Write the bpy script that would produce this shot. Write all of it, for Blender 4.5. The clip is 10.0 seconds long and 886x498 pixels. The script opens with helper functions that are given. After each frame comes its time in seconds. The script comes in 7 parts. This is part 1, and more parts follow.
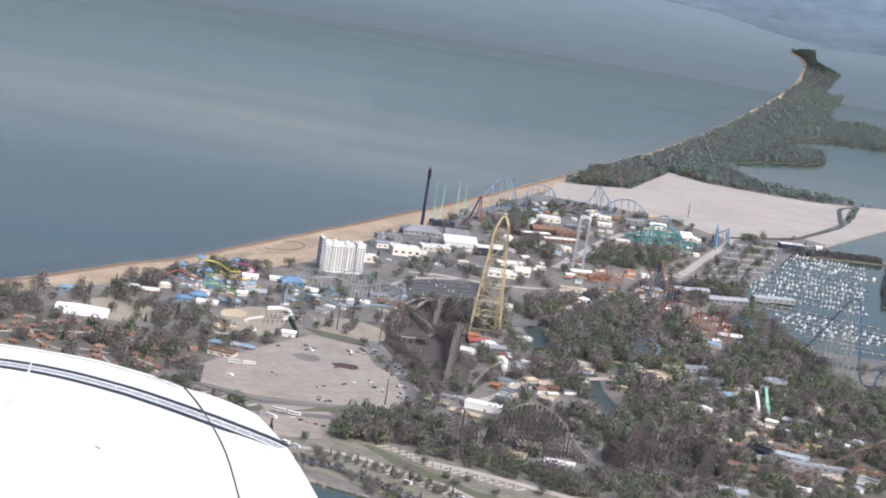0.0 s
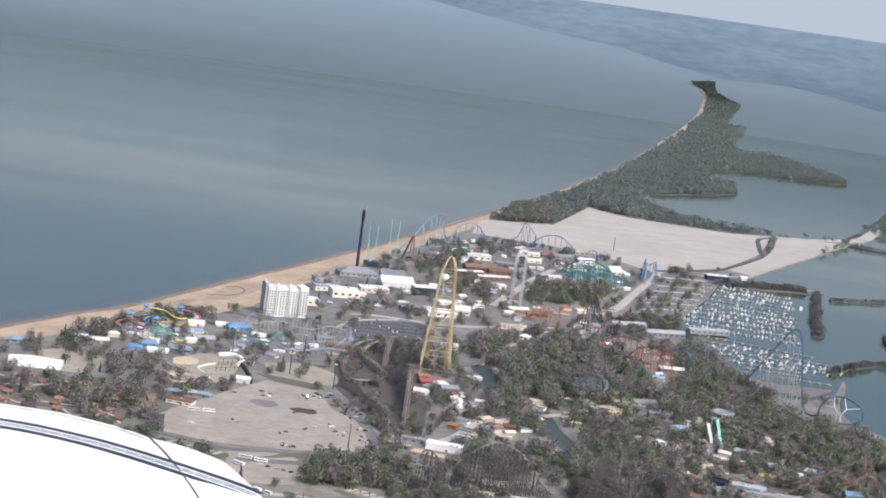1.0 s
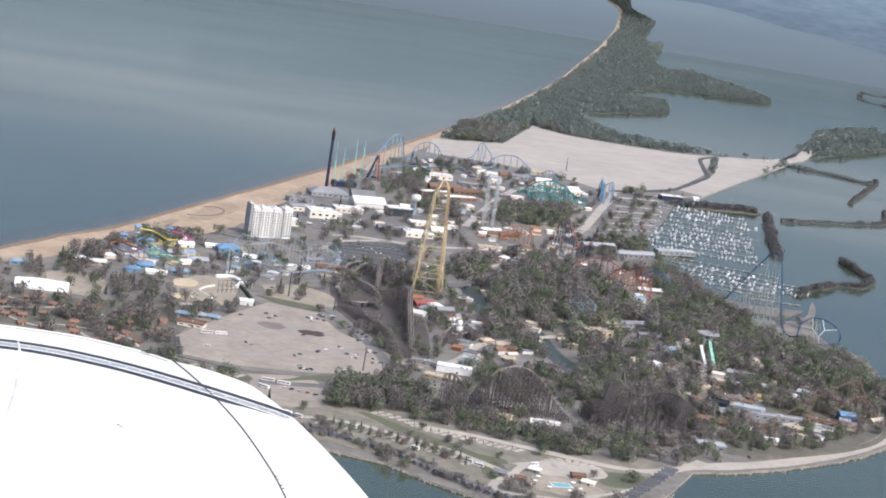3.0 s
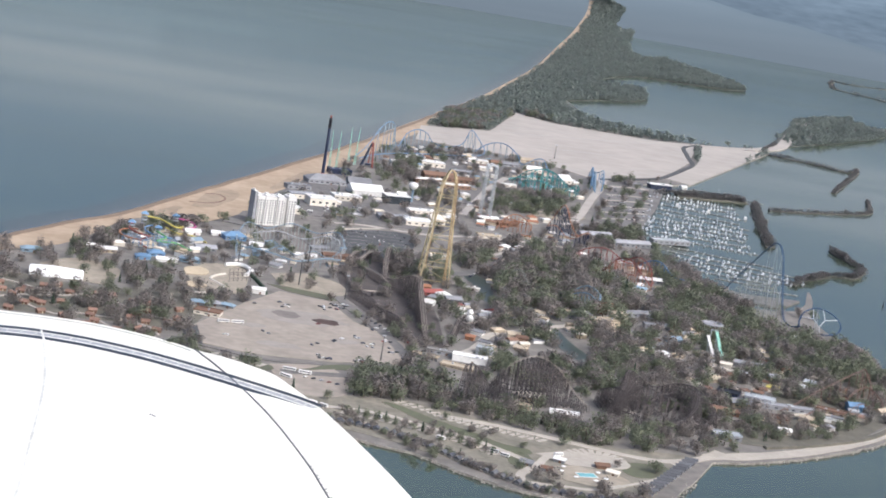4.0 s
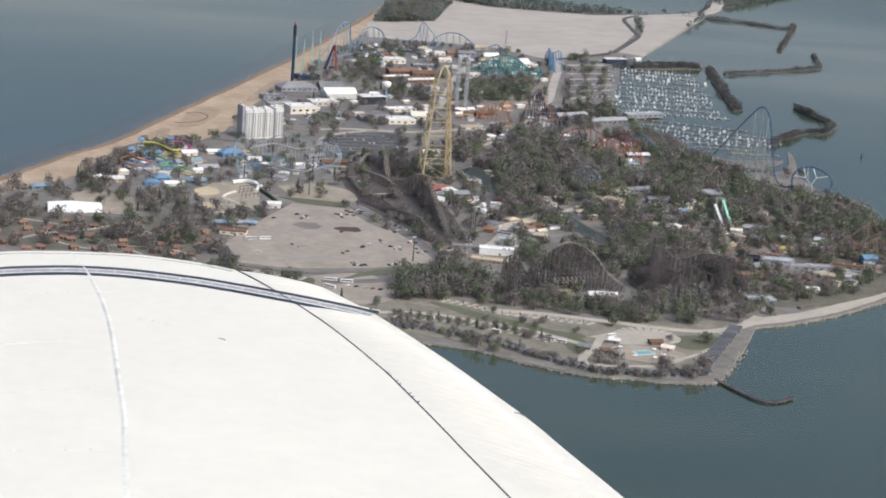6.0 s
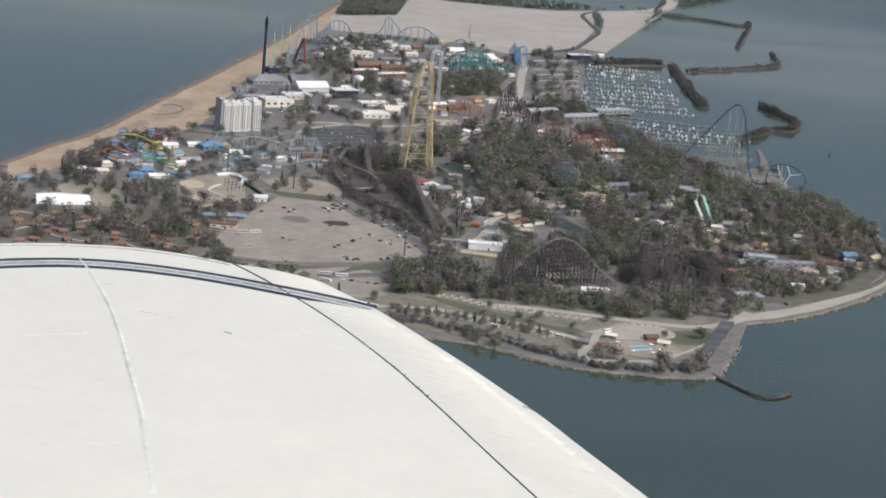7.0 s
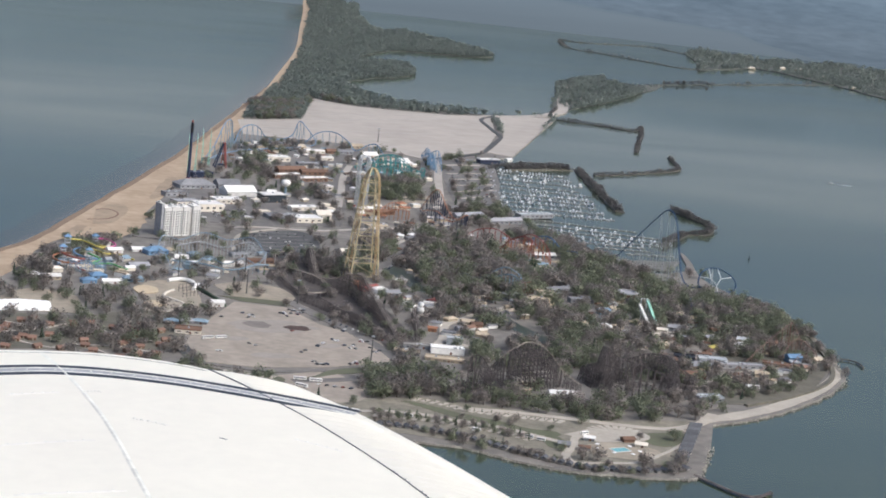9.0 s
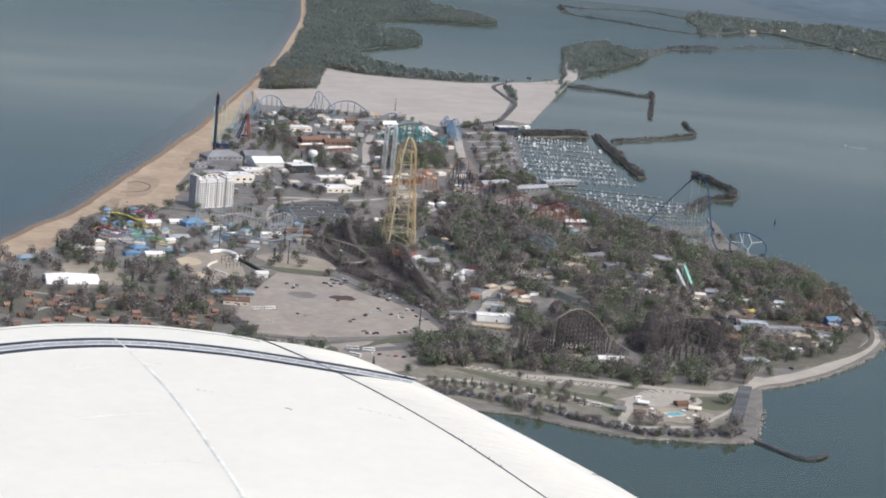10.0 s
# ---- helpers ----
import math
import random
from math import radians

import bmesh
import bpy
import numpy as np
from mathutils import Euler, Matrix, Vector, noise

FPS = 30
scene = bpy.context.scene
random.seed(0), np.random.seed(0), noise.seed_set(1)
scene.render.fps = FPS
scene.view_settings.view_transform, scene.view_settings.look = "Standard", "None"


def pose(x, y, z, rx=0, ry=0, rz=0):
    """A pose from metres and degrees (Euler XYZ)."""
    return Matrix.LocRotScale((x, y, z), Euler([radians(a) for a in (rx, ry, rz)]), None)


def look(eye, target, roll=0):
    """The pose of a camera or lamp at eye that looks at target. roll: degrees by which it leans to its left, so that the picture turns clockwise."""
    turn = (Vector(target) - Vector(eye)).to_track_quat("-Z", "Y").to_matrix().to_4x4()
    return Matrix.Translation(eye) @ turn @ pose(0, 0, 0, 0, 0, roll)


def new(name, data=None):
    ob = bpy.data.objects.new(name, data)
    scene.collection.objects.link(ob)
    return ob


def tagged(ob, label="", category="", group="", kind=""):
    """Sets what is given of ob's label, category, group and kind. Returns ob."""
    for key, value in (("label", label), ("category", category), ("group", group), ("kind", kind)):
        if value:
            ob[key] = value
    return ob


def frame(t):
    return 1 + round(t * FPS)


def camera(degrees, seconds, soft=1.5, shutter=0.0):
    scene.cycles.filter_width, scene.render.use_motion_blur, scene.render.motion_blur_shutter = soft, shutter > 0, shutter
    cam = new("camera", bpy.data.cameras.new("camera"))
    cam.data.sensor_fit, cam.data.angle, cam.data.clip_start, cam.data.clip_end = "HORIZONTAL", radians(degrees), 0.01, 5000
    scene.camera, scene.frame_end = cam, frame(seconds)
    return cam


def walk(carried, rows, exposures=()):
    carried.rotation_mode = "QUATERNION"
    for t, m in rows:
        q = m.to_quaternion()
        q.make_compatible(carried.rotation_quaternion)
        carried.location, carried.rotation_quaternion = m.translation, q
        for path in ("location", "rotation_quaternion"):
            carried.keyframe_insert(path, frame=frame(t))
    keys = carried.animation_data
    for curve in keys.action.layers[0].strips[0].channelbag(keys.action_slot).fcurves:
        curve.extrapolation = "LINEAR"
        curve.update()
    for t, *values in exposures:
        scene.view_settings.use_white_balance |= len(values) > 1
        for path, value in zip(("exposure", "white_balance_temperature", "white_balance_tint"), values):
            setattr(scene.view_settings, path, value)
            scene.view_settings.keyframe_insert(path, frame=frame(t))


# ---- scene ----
cam = camera(26.492, 10.0, soft=1.8)
PATH = [
    (0, pose(-37.17, -1293.08, 287.34, 79.720, -8.732, 1.650)),
    (0.5, pose(-56.20, -1297.55, 287.41, 80.926, -8.349, -0.224)),
    (1, pose(-75.35, -1301.45, 287.53, 81.296, -7.851, -1.819)),
    (1.5, pose(-94.56, -1304.98, 287.66, 80.688, -8.448, -2.930)),
    (2, pose(-113.84, -1308.01, 287.85, 79.981, -8.934, -3.926)),
    (2.5, pose(-133.18, -1310.65, 288.10, 79.584, -8.588, -4.700)),
    (3, pose(-152.59, -1312.86, 288.35, 79.062, -8.702, -5.228)),
    (4.5, pose(-211.05, -1317.20, 289.11, 78.716, -8.628, -7.794)),
    (5, pose(-230.64, -1317.90, 289.36, 78.291, -6.101, -8.885)),
    (5.5, pose(-250.24, -1318.34, 289.61, 76.941, -4.156, -9.985)),
    (5.7, pose(-258.05, -1318.46, 289.67, 76.329, -4.076, -10.334)),
    (6.8, pose(-301.20, -1318.09, 289.99, 75.511, -5.353, -12.426)),
    (7, pose(-309.08, -1317.90, 290.05, 75.715, -5.286, -12.889)),
    (7.5, pose(-328.67, -1317.20, 290.12, 76.378, -5.653, -14.077)),
    (8, pose(-348.33, -1316.32, 290.12, 77.494, -5.370, -15.541)),
    (8.5, pose(-367.92, -1315.19, 289.99, 78.623, -5.473, -16.783)),
    (9, pose(-387.51, -1313.87, 289.86, 79.206, -6.166, -17.649)),
    (9.5, pose(-407.04, -1312.35, 289.61, 79.016, -5.623, -18.112)),
    (10, pose(-426.64, -1310.71, 289.30, 78.243, -5.498, -18.241)),
]
walk(cam, PATH, exposures=[(0, 0.36, 5680, 10), (3, 0.38, 5700, 10), (4.5, 0.36, 5730, 9), (5.5, 0.19, 5770, 8), (7.5, -0.19, 5810, 7), (8.2, -0.02, 5800, 7), (9.0, 0.08, 5770, 8), (9.5, 0.07, 5740, 8), (10, 0.06, 5730, 8)])

# ---- sky and sun ----
world = bpy.data.worlds.new("sky")
scene.world = world
world.use_nodes = True
wn = world.node_tree.nodes
sky = wn.new("ShaderNodeTexSky")
sky.sky_type = "NISHITA"
sky.sun_disc = False
sky.sun_elevation = radians(46)
sky.sun_rotation = radians(140)
sky.air_density, sky.dust_density, sky.ozone_density = 0.9, 7.0, 0.6
wn["Background"].inputs["Strength"].default_value = 0.15
world.node_tree.links.new(sky.outputs["Color"], wn["Background"].inputs["Color"])

sun = new("sun", bpy.data.lights.new("sun", "SUN"))
sun.data.energy, sun.data.angle, sun.data.color = 1.4, radians(0.6), (1.0, 0.97, 0.92)
sun.matrix_world = look((460, -540, 720), (0, 0, 0))
# ---- materials ----
def mat(name, base, second=None, size=20.0, fine=2.0, rough=0.85, metal=0.0, bump=0.0, spread=0.0, spec=0.3, stretch=(1, 1, 1)):
    """Base colour broken by noise at two scales; spread varies the value from object to object or island to island."""
    m = bpy.data.materials.new(name)
    m.use_nodes = True
    nt = m.node_tree
    b = nt.nodes["Principled BSDF"]
    b.inputs["Roughness"].default_value = rough
    b.inputs["Metallic"].default_value = metal
    b.inputs["Specular IOR Level"].default_value = spec
    second = second or tuple(c * 0.72 for c in base)
    geo = nt.nodes.new("ShaderNodeNewGeometry")
    mp = nt.nodes.new("ShaderNodeMapping")
    mp.inputs["Scale"].default_value = stretch
    nt.links.new(geo.outputs["Position"], mp.inputs["Vector"])
    n1 = nt.nodes.new("ShaderNodeTexNoise")
    n1.inputs["Scale"].default_value = 1.0 / size
    n1.inputs["Detail"].default_value = 4
    n2 = nt.nodes.new("ShaderNodeTexNoise")
    n2.inputs["Scale"].default_value = 1.0 / fine
    n2.inputs["Detail"].default_value = 3
    for n in (n1, n2):
        nt.links.new(mp.outputs["Vector"], n.inputs["Vector"])
    add = nt.nodes.new("ShaderNodeMath")
    add.operation = "MULTIPLY_ADD"
    add.inputs[1].default_value = 0.45
    nt.links.new(n2.outputs["Fac"], add.inputs[0])
    half = nt.nodes.new("ShaderNodeMath")
    half.operation = "MULTIPLY"
    half.inputs[1].default_value = 0.55
    nt.links.new(n1.outputs["Fac"], half.inputs[0])
    nt.links.new(half.outputs[0], add.inputs[2])
    ramp = nt.nodes.new("ShaderNodeMapRange")
    ramp.inputs["From Min"].default_value, ramp.inputs["From Max"].default_value = 0.36, 0.64
    nt.links.new(add.outputs[0], ramp.inputs["Value"])
    mix = nt.nodes.new("ShaderNodeMix")
    mix.data_type = "RGBA"
    mix.inputs["A"].default_value = (*second, 1)
    mix.inputs["B"].default_value = (*base, 1)
    nt.links.new(ramp.outputs[0], mix.inputs["Factor"])
    out = mix.outputs["Result"]
    if spread:
        info = nt.nodes.new("ShaderNodeObjectInfo")
        tot = nt.nodes.new("ShaderNodeMath")
        tot.operation = "ADD"
        nt.links.new(info.outputs["Random"], tot.inputs[0])
        nt.links.new(geo.outputs["Random Per Island"], tot.inputs[1])
        fr = nt.nodes.new("ShaderNodeMath")
        fr.operation = "FRACT"
        nt.links.new(tot.outputs[0], fr.inputs[0])
        rng = nt.nodes.new("ShaderNodeMapRange")
        rng.inputs["To Min"].default_value, rng.inputs["To Max"].default_value = 1 - spread, 1 + spread
        nt.links.new(fr.outputs[0], rng.inputs["Value"])
        hsv = nt.nodes.new("ShaderNodeHueSaturation")
        nt.links.new(out, hsv.inputs["Color"])
        nt.links.new(rng.outputs[0], hsv.inputs["Value"])
        out = hsv.outputs["Color"]
    nt.links.new(out, b.inputs["Base Color"])
    if bump:
        bp = nt.nodes.new("ShaderNodeBump")
        bp.inputs["Strength"].default_value = 0.6
        bp.inputs["Distance"].default_value = bump
        nt.links.new(n2.outputs["Fac"], bp.inputs["Height"])
        nt.links.new(bp.outputs["Normal"], b.inputs["Normal"])
    return m


M = {
    "lake": mat("lake_water", (0.062, 0.078, 0.048), (0.039, 0.055, 0.037), size=800, fine=140, rough=0.12, bump=0.0, spec=0.7, stretch=(0.5, 1.8, 1)),
    # ground colour leans bluish to stand in for the missing haze
    "earth": mat("park_ground", (0.240, 0.218, 0.192), (0.135, 0.125, 0.112), size=30, fine=7),
    "sand": mat("beach_sand", (0.445, 0.345, 0.245), (0.335, 0.255, 0.175), size=34, fine=7),
    "concrete": mat("pale_concrete", (0.43, 0.388, 0.340), (0.355, 0.320, 0.280), size=60, fine=16, stretch=(0.8, 1.1, 1)),
    "asphalt": mat("worn_asphalt", (0.205, 0.190, 0.175), (0.125, 0.118, 0.112), size=28, fine=5),
    "dark_asphalt": mat("dark_asphalt", (0.10, 0.10, 0.10), (0.07, 0.07, 0.07), size=30, fine=5),
    "grass": mat("spring_grass", (0.128, 0.138, 0.082), (0.108, 0.104, 0.074), size=25, fine=4),
    "rock": mat("shore_rock", (0.40, 0.37, 0.32), (0.22, 0.20, 0.18), size=8, fine=2.5, bump=0.4),
    "white": mat("white_paint", (0.78, 0.76, 0.72), (0.60, 0.585, 0.555), size=9, fine=2.5, rough=0.6, spread=0.14),
    "cream": mat("cream_wall", (0.70, 0.64, 0.54), (0.58, 0.53, 0.45), size=9, fine=1.5, spread=0.12),
    "tan": mat("tan_roof", (0.50, 0.42, 0.31), (0.37, 0.31, 0.23), size=9, fine=1.5, spread=0.22),
    "greyroof": mat("grey_roof", (0.30, 0.30, 0.31), (0.20, 0.20, 0.21), size=9, fine=1.5, spread=0.3),
    "brownroof": mat("brown_roof", (0.22, 0.13, 0.09), (0.14, 0.09, 0.065), size=9, fine=1.5, spread=0.3),
    "glass": mat("dark_window", (0.05, 0.06, 0.07), (0.03, 0.035, 0.04), rough=0.15, spec=0.6),
    "yellow": mat("yellow_steel", (0.49, 0.415, 0.26), (0.41, 0.345, 0.21), size=20, fine=3, rough=0.5),
    "navy": mat("navy_steel", (0.035, 0.045, 0.085), size=20, fine=3, rough=0.5),
    "red": mat("red_paint", (0.30, 0.095, 0.08), size=20, fine=3, rough=0.5, spread=0.15),
    "orange": mat("orange_steel", (0.36, 0.175, 0.10), size=20, fine=3, rough=0.5, spread=0.15),
    "blue": mat("blue_steel", (0.17, 0.28, 0.42), size=20, fine=3, rough=0.5, spread=0.1),
    "paleblue": mat("pale_blue_steel", (0.27, 0.36, 0.43), size=20, fine=3, rough=0.5),
    "teal": mat("teal_steel", (0.09, 0.29, 0.29), size=20, fine=3, rough=0.5),
    "green": mat("green_paint", (0.14, 0.35, 0.14), size=20, fine=3, rough=0.5, spread=0.1),
    "grey": mat("galvanised_steel", (0.46, 0.48, 0.49), size=20, fine=3, rough=0.45, spread=0.1),
    "lumber": mat("dark_lumber", (0.112, 0.096, 0.092), (0.078, 0.069, 0.068), size=12, fine=2, spread=0.2),
    "paletrack": mat("weathered_track", (0.37, 0.32, 0.275), (0.27, 0.235, 0.20), size=12, fine=2),
    "bark": mat("bark", (0.16, 0.13, 0.10), (0.10, 0.08, 0.065), size=3, fine=0.6),
    # twig and leaf colours are greyed to stand in for air haze
    "bare": mat("budding_twigs", (0.375, 0.334, 0.302), (0.288, 0.256, 0.233), size=16, fine=7, spread=0.06),
    "leaf": mat("spring_leaves", (0.290, 0.312, 0.212), (0.230, 0.244, 0.178), size=16, fine=7, spread=0.06),
    "pine": mat("evergreen", (0.09, 0.125, 0.085), (0.06, 0.085, 0.06), size=30, fine=5, spread=0.3),
    # far foliage colour is paled and greyed to imitate distance haze
    "hazyleaf": mat("far_wood", (0.335, 0.370, 0.325), (0.245, 0.275, 0.248), size=42, fine=13, spread=0.10),
    "shrub": mat("bare_scrub", (0.255, 0.238, 0.225), (0.180, 0.172, 0.166), size=42, fine=13, spread=0.10),
    "rib": mat("ribbed_panel_paint", (0.88, 0.86, 0.77), size=20, fine=4, rough=0.5),
    "sandpale": mat("pale_sandy_ground", (0.375, 0.322, 0.25), (0.26, 0.228, 0.18), size=18, fine=3),
    "gravel": mat("pale_gravel", (0.45, 0.405, 0.34), (0.36, 0.325, 0.275), size=14, fine=2.5),
    "lotline": mat("worn_lot_line", (0.36, 0.34, 0.31), (0.44, 0.41, 0.37), size=14, fine=3),
    "stain": mat("rust_brown_stain", (0.058, 0.040, 0.036), (0.10, 0.068, 0.056), size=7, fine=2),
    "dampstain": mat("damp_concrete", (0.27, 0.24, 0.21), (0.33, 0.295, 0.26), size=9, fine=2),
    "pool": mat("pool_water", (0.24, 0.50, 0.50), (0.19, 0.42, 0.44), size=6, fine=1, rough=0.1, spec=0.5),
    "lagoon": mat("lagoon_water", (0.06, 0.072, 0.058), rough=0.3, spec=0.2),
    "hull": mat("boat_gelcoat", (0.64, 0.65, 0.66), size=6, fine=1, rough=0.35, spread=0.1),
    "dock": mat("dock_planks", (0.27, 0.26, 0.245), size=5, fine=1, spread=0.1),
    "cowl": mat("white_aircraft_paint", (0.82, 0.780, 0.675), (0.775, 0.738, 0.640), size=45, fine=9, rough=0.45),
    "stripe": mat("navy_stripe_paint", (0.034, 0.038, 0.052), size=30, fine=4, rough=0.4),
    "silver": mat("silver_stripe_paint", (0.40, 0.40, 0.41), size=30, fine=4, rough=0.4),
}


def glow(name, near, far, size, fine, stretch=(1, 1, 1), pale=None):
    """The backdrop's far distance, its haze imitated by emission in pale colours."""
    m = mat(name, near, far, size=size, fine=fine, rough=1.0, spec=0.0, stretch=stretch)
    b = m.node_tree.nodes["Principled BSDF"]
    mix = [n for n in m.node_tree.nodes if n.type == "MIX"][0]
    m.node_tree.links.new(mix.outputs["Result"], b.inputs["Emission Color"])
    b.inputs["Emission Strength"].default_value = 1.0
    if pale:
        # emission strengthens with height, imitating haze that pales with distance
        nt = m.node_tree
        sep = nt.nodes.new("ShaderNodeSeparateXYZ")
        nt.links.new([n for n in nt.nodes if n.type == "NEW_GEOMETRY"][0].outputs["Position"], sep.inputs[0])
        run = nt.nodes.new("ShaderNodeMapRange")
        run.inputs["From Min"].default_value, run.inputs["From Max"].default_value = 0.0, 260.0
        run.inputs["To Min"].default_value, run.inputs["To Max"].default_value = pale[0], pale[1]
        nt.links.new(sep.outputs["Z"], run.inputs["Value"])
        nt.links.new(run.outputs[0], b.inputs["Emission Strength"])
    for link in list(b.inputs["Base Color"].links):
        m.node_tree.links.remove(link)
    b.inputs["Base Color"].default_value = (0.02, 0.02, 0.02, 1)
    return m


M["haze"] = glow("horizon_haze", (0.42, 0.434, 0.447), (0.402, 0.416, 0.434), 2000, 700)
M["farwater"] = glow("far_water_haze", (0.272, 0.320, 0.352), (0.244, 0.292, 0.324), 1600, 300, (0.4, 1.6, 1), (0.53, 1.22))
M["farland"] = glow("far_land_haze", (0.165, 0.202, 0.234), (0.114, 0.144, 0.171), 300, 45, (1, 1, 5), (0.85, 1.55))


def leafy(m):
    """Thin leaves and twigs let light through."""
    nt = m.node_tree
    b = nt.nodes["Principled BSDF"]
    t = nt.nodes.new("ShaderNodeBsdfTranslucent")
    nt.links.new(b.inputs["Base Color"].links[0].from_socket, t.inputs["Color"])
    mix = nt.nodes.new("ShaderNodeMixShader")
    mix.inputs["Fac"].default_value = 0.62
    nt.links.new(b.outputs[0], mix.inputs[1])
    nt.links.new(t.outputs[0], mix.inputs[2])
    nt.links.new(mix.outputs[0], nt.nodes["Material Output"].inputs["Surface"])


for k in ("leaf", "bare", "pine", "hazyleaf", "shrub"):
    leafy(M[k])
M["brass"] = mat("ochre_track_steel", (0.47, 0.36, 0.19), (0.38, 0.24, 0.13), size=14, fine=2, rough=0.5)
M["black"] = mat("black_steel", (0.02, 0.02, 0.025), size=14, fine=2, rough=0.5)
M["palegreen"] = mat("pale_green_steel", (0.34, 0.62, 0.50), size=14, fine=2, rough=0.5)
M["bluetrack"] = mat("midnight_blue_track", (0.045, 0.085, 0.16), size=14, fine=2, rough=0.5)
M["rust"] = mat("rust_brown_steel", (0.21, 0.135, 0.105), size=14, fine=2, rough=0.6)
M["slideyellow"] = mat("yellow_fibreglass", (0.55, 0.47, 0.13), size=14, fine=2, rough=0.4)
M["pink"] = mat("magenta_fibreglass", (0.48, 0.10, 0.26), size=14, fine=2, rough=0.4)
M["canvas"] = mat("white_canvas", (0.86, 0.85, 0.82), (0.80, 0.79, 0.77), size=9, fine=1.5, rough=0.7)
M["carpaint"] = mat("car_paint", (0.42, 0.42, 0.43), size=5, fine=1, rough=0.3, spread=0.95)
M["cardark"] = mat("dark_car_paint", (0.05, 0.05, 0.06), size=5, fine=1, rough=0.3, spread=0.6)
M["tyre"] = mat("tyre_rubber", (0.03, 0.03, 0.03), size=3, fine=0.5)
M["terracotta"] = mat("red_brown_shingle", (0.235, 0.145, 0.108), (0.175, 0.108, 0.082), size=9, fine=1.5, spread=0.2)
M["bluegrey"] = mat("faded_blue_track", (0.20, 0.31, 0.44), size=14, fine=2, rough=0.5)
M["hotelwall"] = mat("pale_grey_stucco", (0.70, 0.685, 0.65), (0.60, 0.585, 0.555), size=9, fine=1.5)
M["darkrock"] = mat("dark_wet_rock", (0.12, 0.112, 0.098), (0.07, 0.068, 0.06), size=8, fine=2.5, bump=0.4)
M["shallow"] = mat("shallow_water", (0.135, 0.108, 0.080), (0.085, 0.080, 0.062), size=40, fine=9, rough=0.15, spec=0.42)
M["nearlot"] = mat("worn_beige_concrete", (0.365, 0.315, 0.262), (0.262, 0.228, 0.192), size=22, fine=5)
M["campgravel"] = mat("worn_camp_grass", (0.255, 0.230, 0.184), (0.160, 0.148, 0.114), size=10, fine=3)
M["undergrowth"] = mat("leaf_litter", (0.165, 0.150, 0.118), (0.105, 0.100, 0.080), size=14, fine=3)
# wind roughens the lake in long soft streaks
nt = M["lake"].node_tree
gust = nt.nodes.new("ShaderNodeTexNoise")
gust.inputs["Scale"].default_value = 0.0022
gust.inputs["Detail"].default_value = 3
lay = nt.nodes.new("ShaderNodeMapping")
lay.inputs["Rotation"].default_value = (0, 0, radians(-18))
lay.inputs["Scale"].default_value = (0.6, 1.7, 1)
nt.links.new([n for n in nt.nodes if n.type == "NEW_GEOMETRY"][0].outputs["Position"], lay.inputs["Vector"])
nt.links.new(lay.outputs[0], gust.inputs["Vector"])
vary = nt.nodes.new("ShaderNodeMapRange")
vary.inputs["From Min"].default_value, vary.inputs["From Max"].default_value = 0.35, 0.7
vary.inputs["To Min"].default_value, vary.inputs["To Max"].default_value = 0.08, 0.19
nt.links.new(gust.outputs["Fac"], vary.inputs["Value"])
nt.links.new(vary.outputs[0], nt.nodes["Principled BSDF"].inputs["Roughness"])
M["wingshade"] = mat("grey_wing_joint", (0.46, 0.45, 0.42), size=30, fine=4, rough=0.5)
M["wingtone"] = mat("worn_wing_paint", (0.74, 0.71, 0.64), (0.83, 0.79, 0.71), size=14, fine=4, rough=0.5)
M["darkdamp"] = mat("dark_damp_concrete", (0.16, 0.14, 0.13), (0.22, 0.195, 0.175), size=7, fine=2)
M["sandbright"] = mat("bright_tan_pad", (0.55, 0.45, 0.31), (0.44, 0.36, 0.25), size=9, fine=2)
M["latticegrey"] = mat("pale_green_grey_steel", (0.30, 0.315, 0.285), size=14, fine=2, rough=0.5)
M["paledock"] = mat("sun_bleached_planks", (0.50, 0.49, 0.46), size=5, fine=1, spread=0.1)
M["sandbar"] = mat("murky_water", (0.074, 0.072, 0.052), (0.056, 0.064, 0.046), size=60, fine=14, rough=0.13, spec=0.42)
M["wetsand"] = mat("wet_sand", (0.24, 0.175, 0.12), (0.19, 0.14, 0.10), size=40, fine=6)
M["dunesand"] = mat("trodden_sand", (0.27, 0.21, 0.15), (0.36, 0.285, 0.205), size=22, fine=5)
M["yard"] = mat("dark_bare_earth", (0.115, 0.098, 0.088), (0.075, 0.066, 0.062), size=14, fine=3)
M["woodfloor"] = mat("dark_wood_floor", (0.120, 0.125, 0.108), (0.080, 0.085, 0.075), size=14, fine=3)
M["slate"] = mat("dark_slate_roof", (0.115, 0.118, 0.128), (0.08, 0.082, 0.09), size=9, fine=1.5, spread=0.2)
M["palesteel"] = mat("pale_grey_steel", (0.62, 0.63, 0.63), size=14, fine=2, rough=0.5)
M["foam"] = mat("wake_foam", (0.45, 0.48, 0.48), (0.25, 0.28, 0.28), size=9, fine=2, rough=0.6)
# ---- helpers for meshes; plan numbers times SCALE are the world's metres ----
SCALE = 0.63
from mathutils.geometry import tessellate_polygon


def mesh_of(name, verts, faces, mats):
    me = bpy.data.meshes.new(name)
    me.from_pydata([(v[0] * SCALE, v[1] * SCALE, v[2] * SCALE) for v in verts], [], [tuple(f) for f in faces])
    for m in mats if isinstance(mats, (list, tuple)) else [mats]:
        me.materials.append(m)
    me.update()
    return me


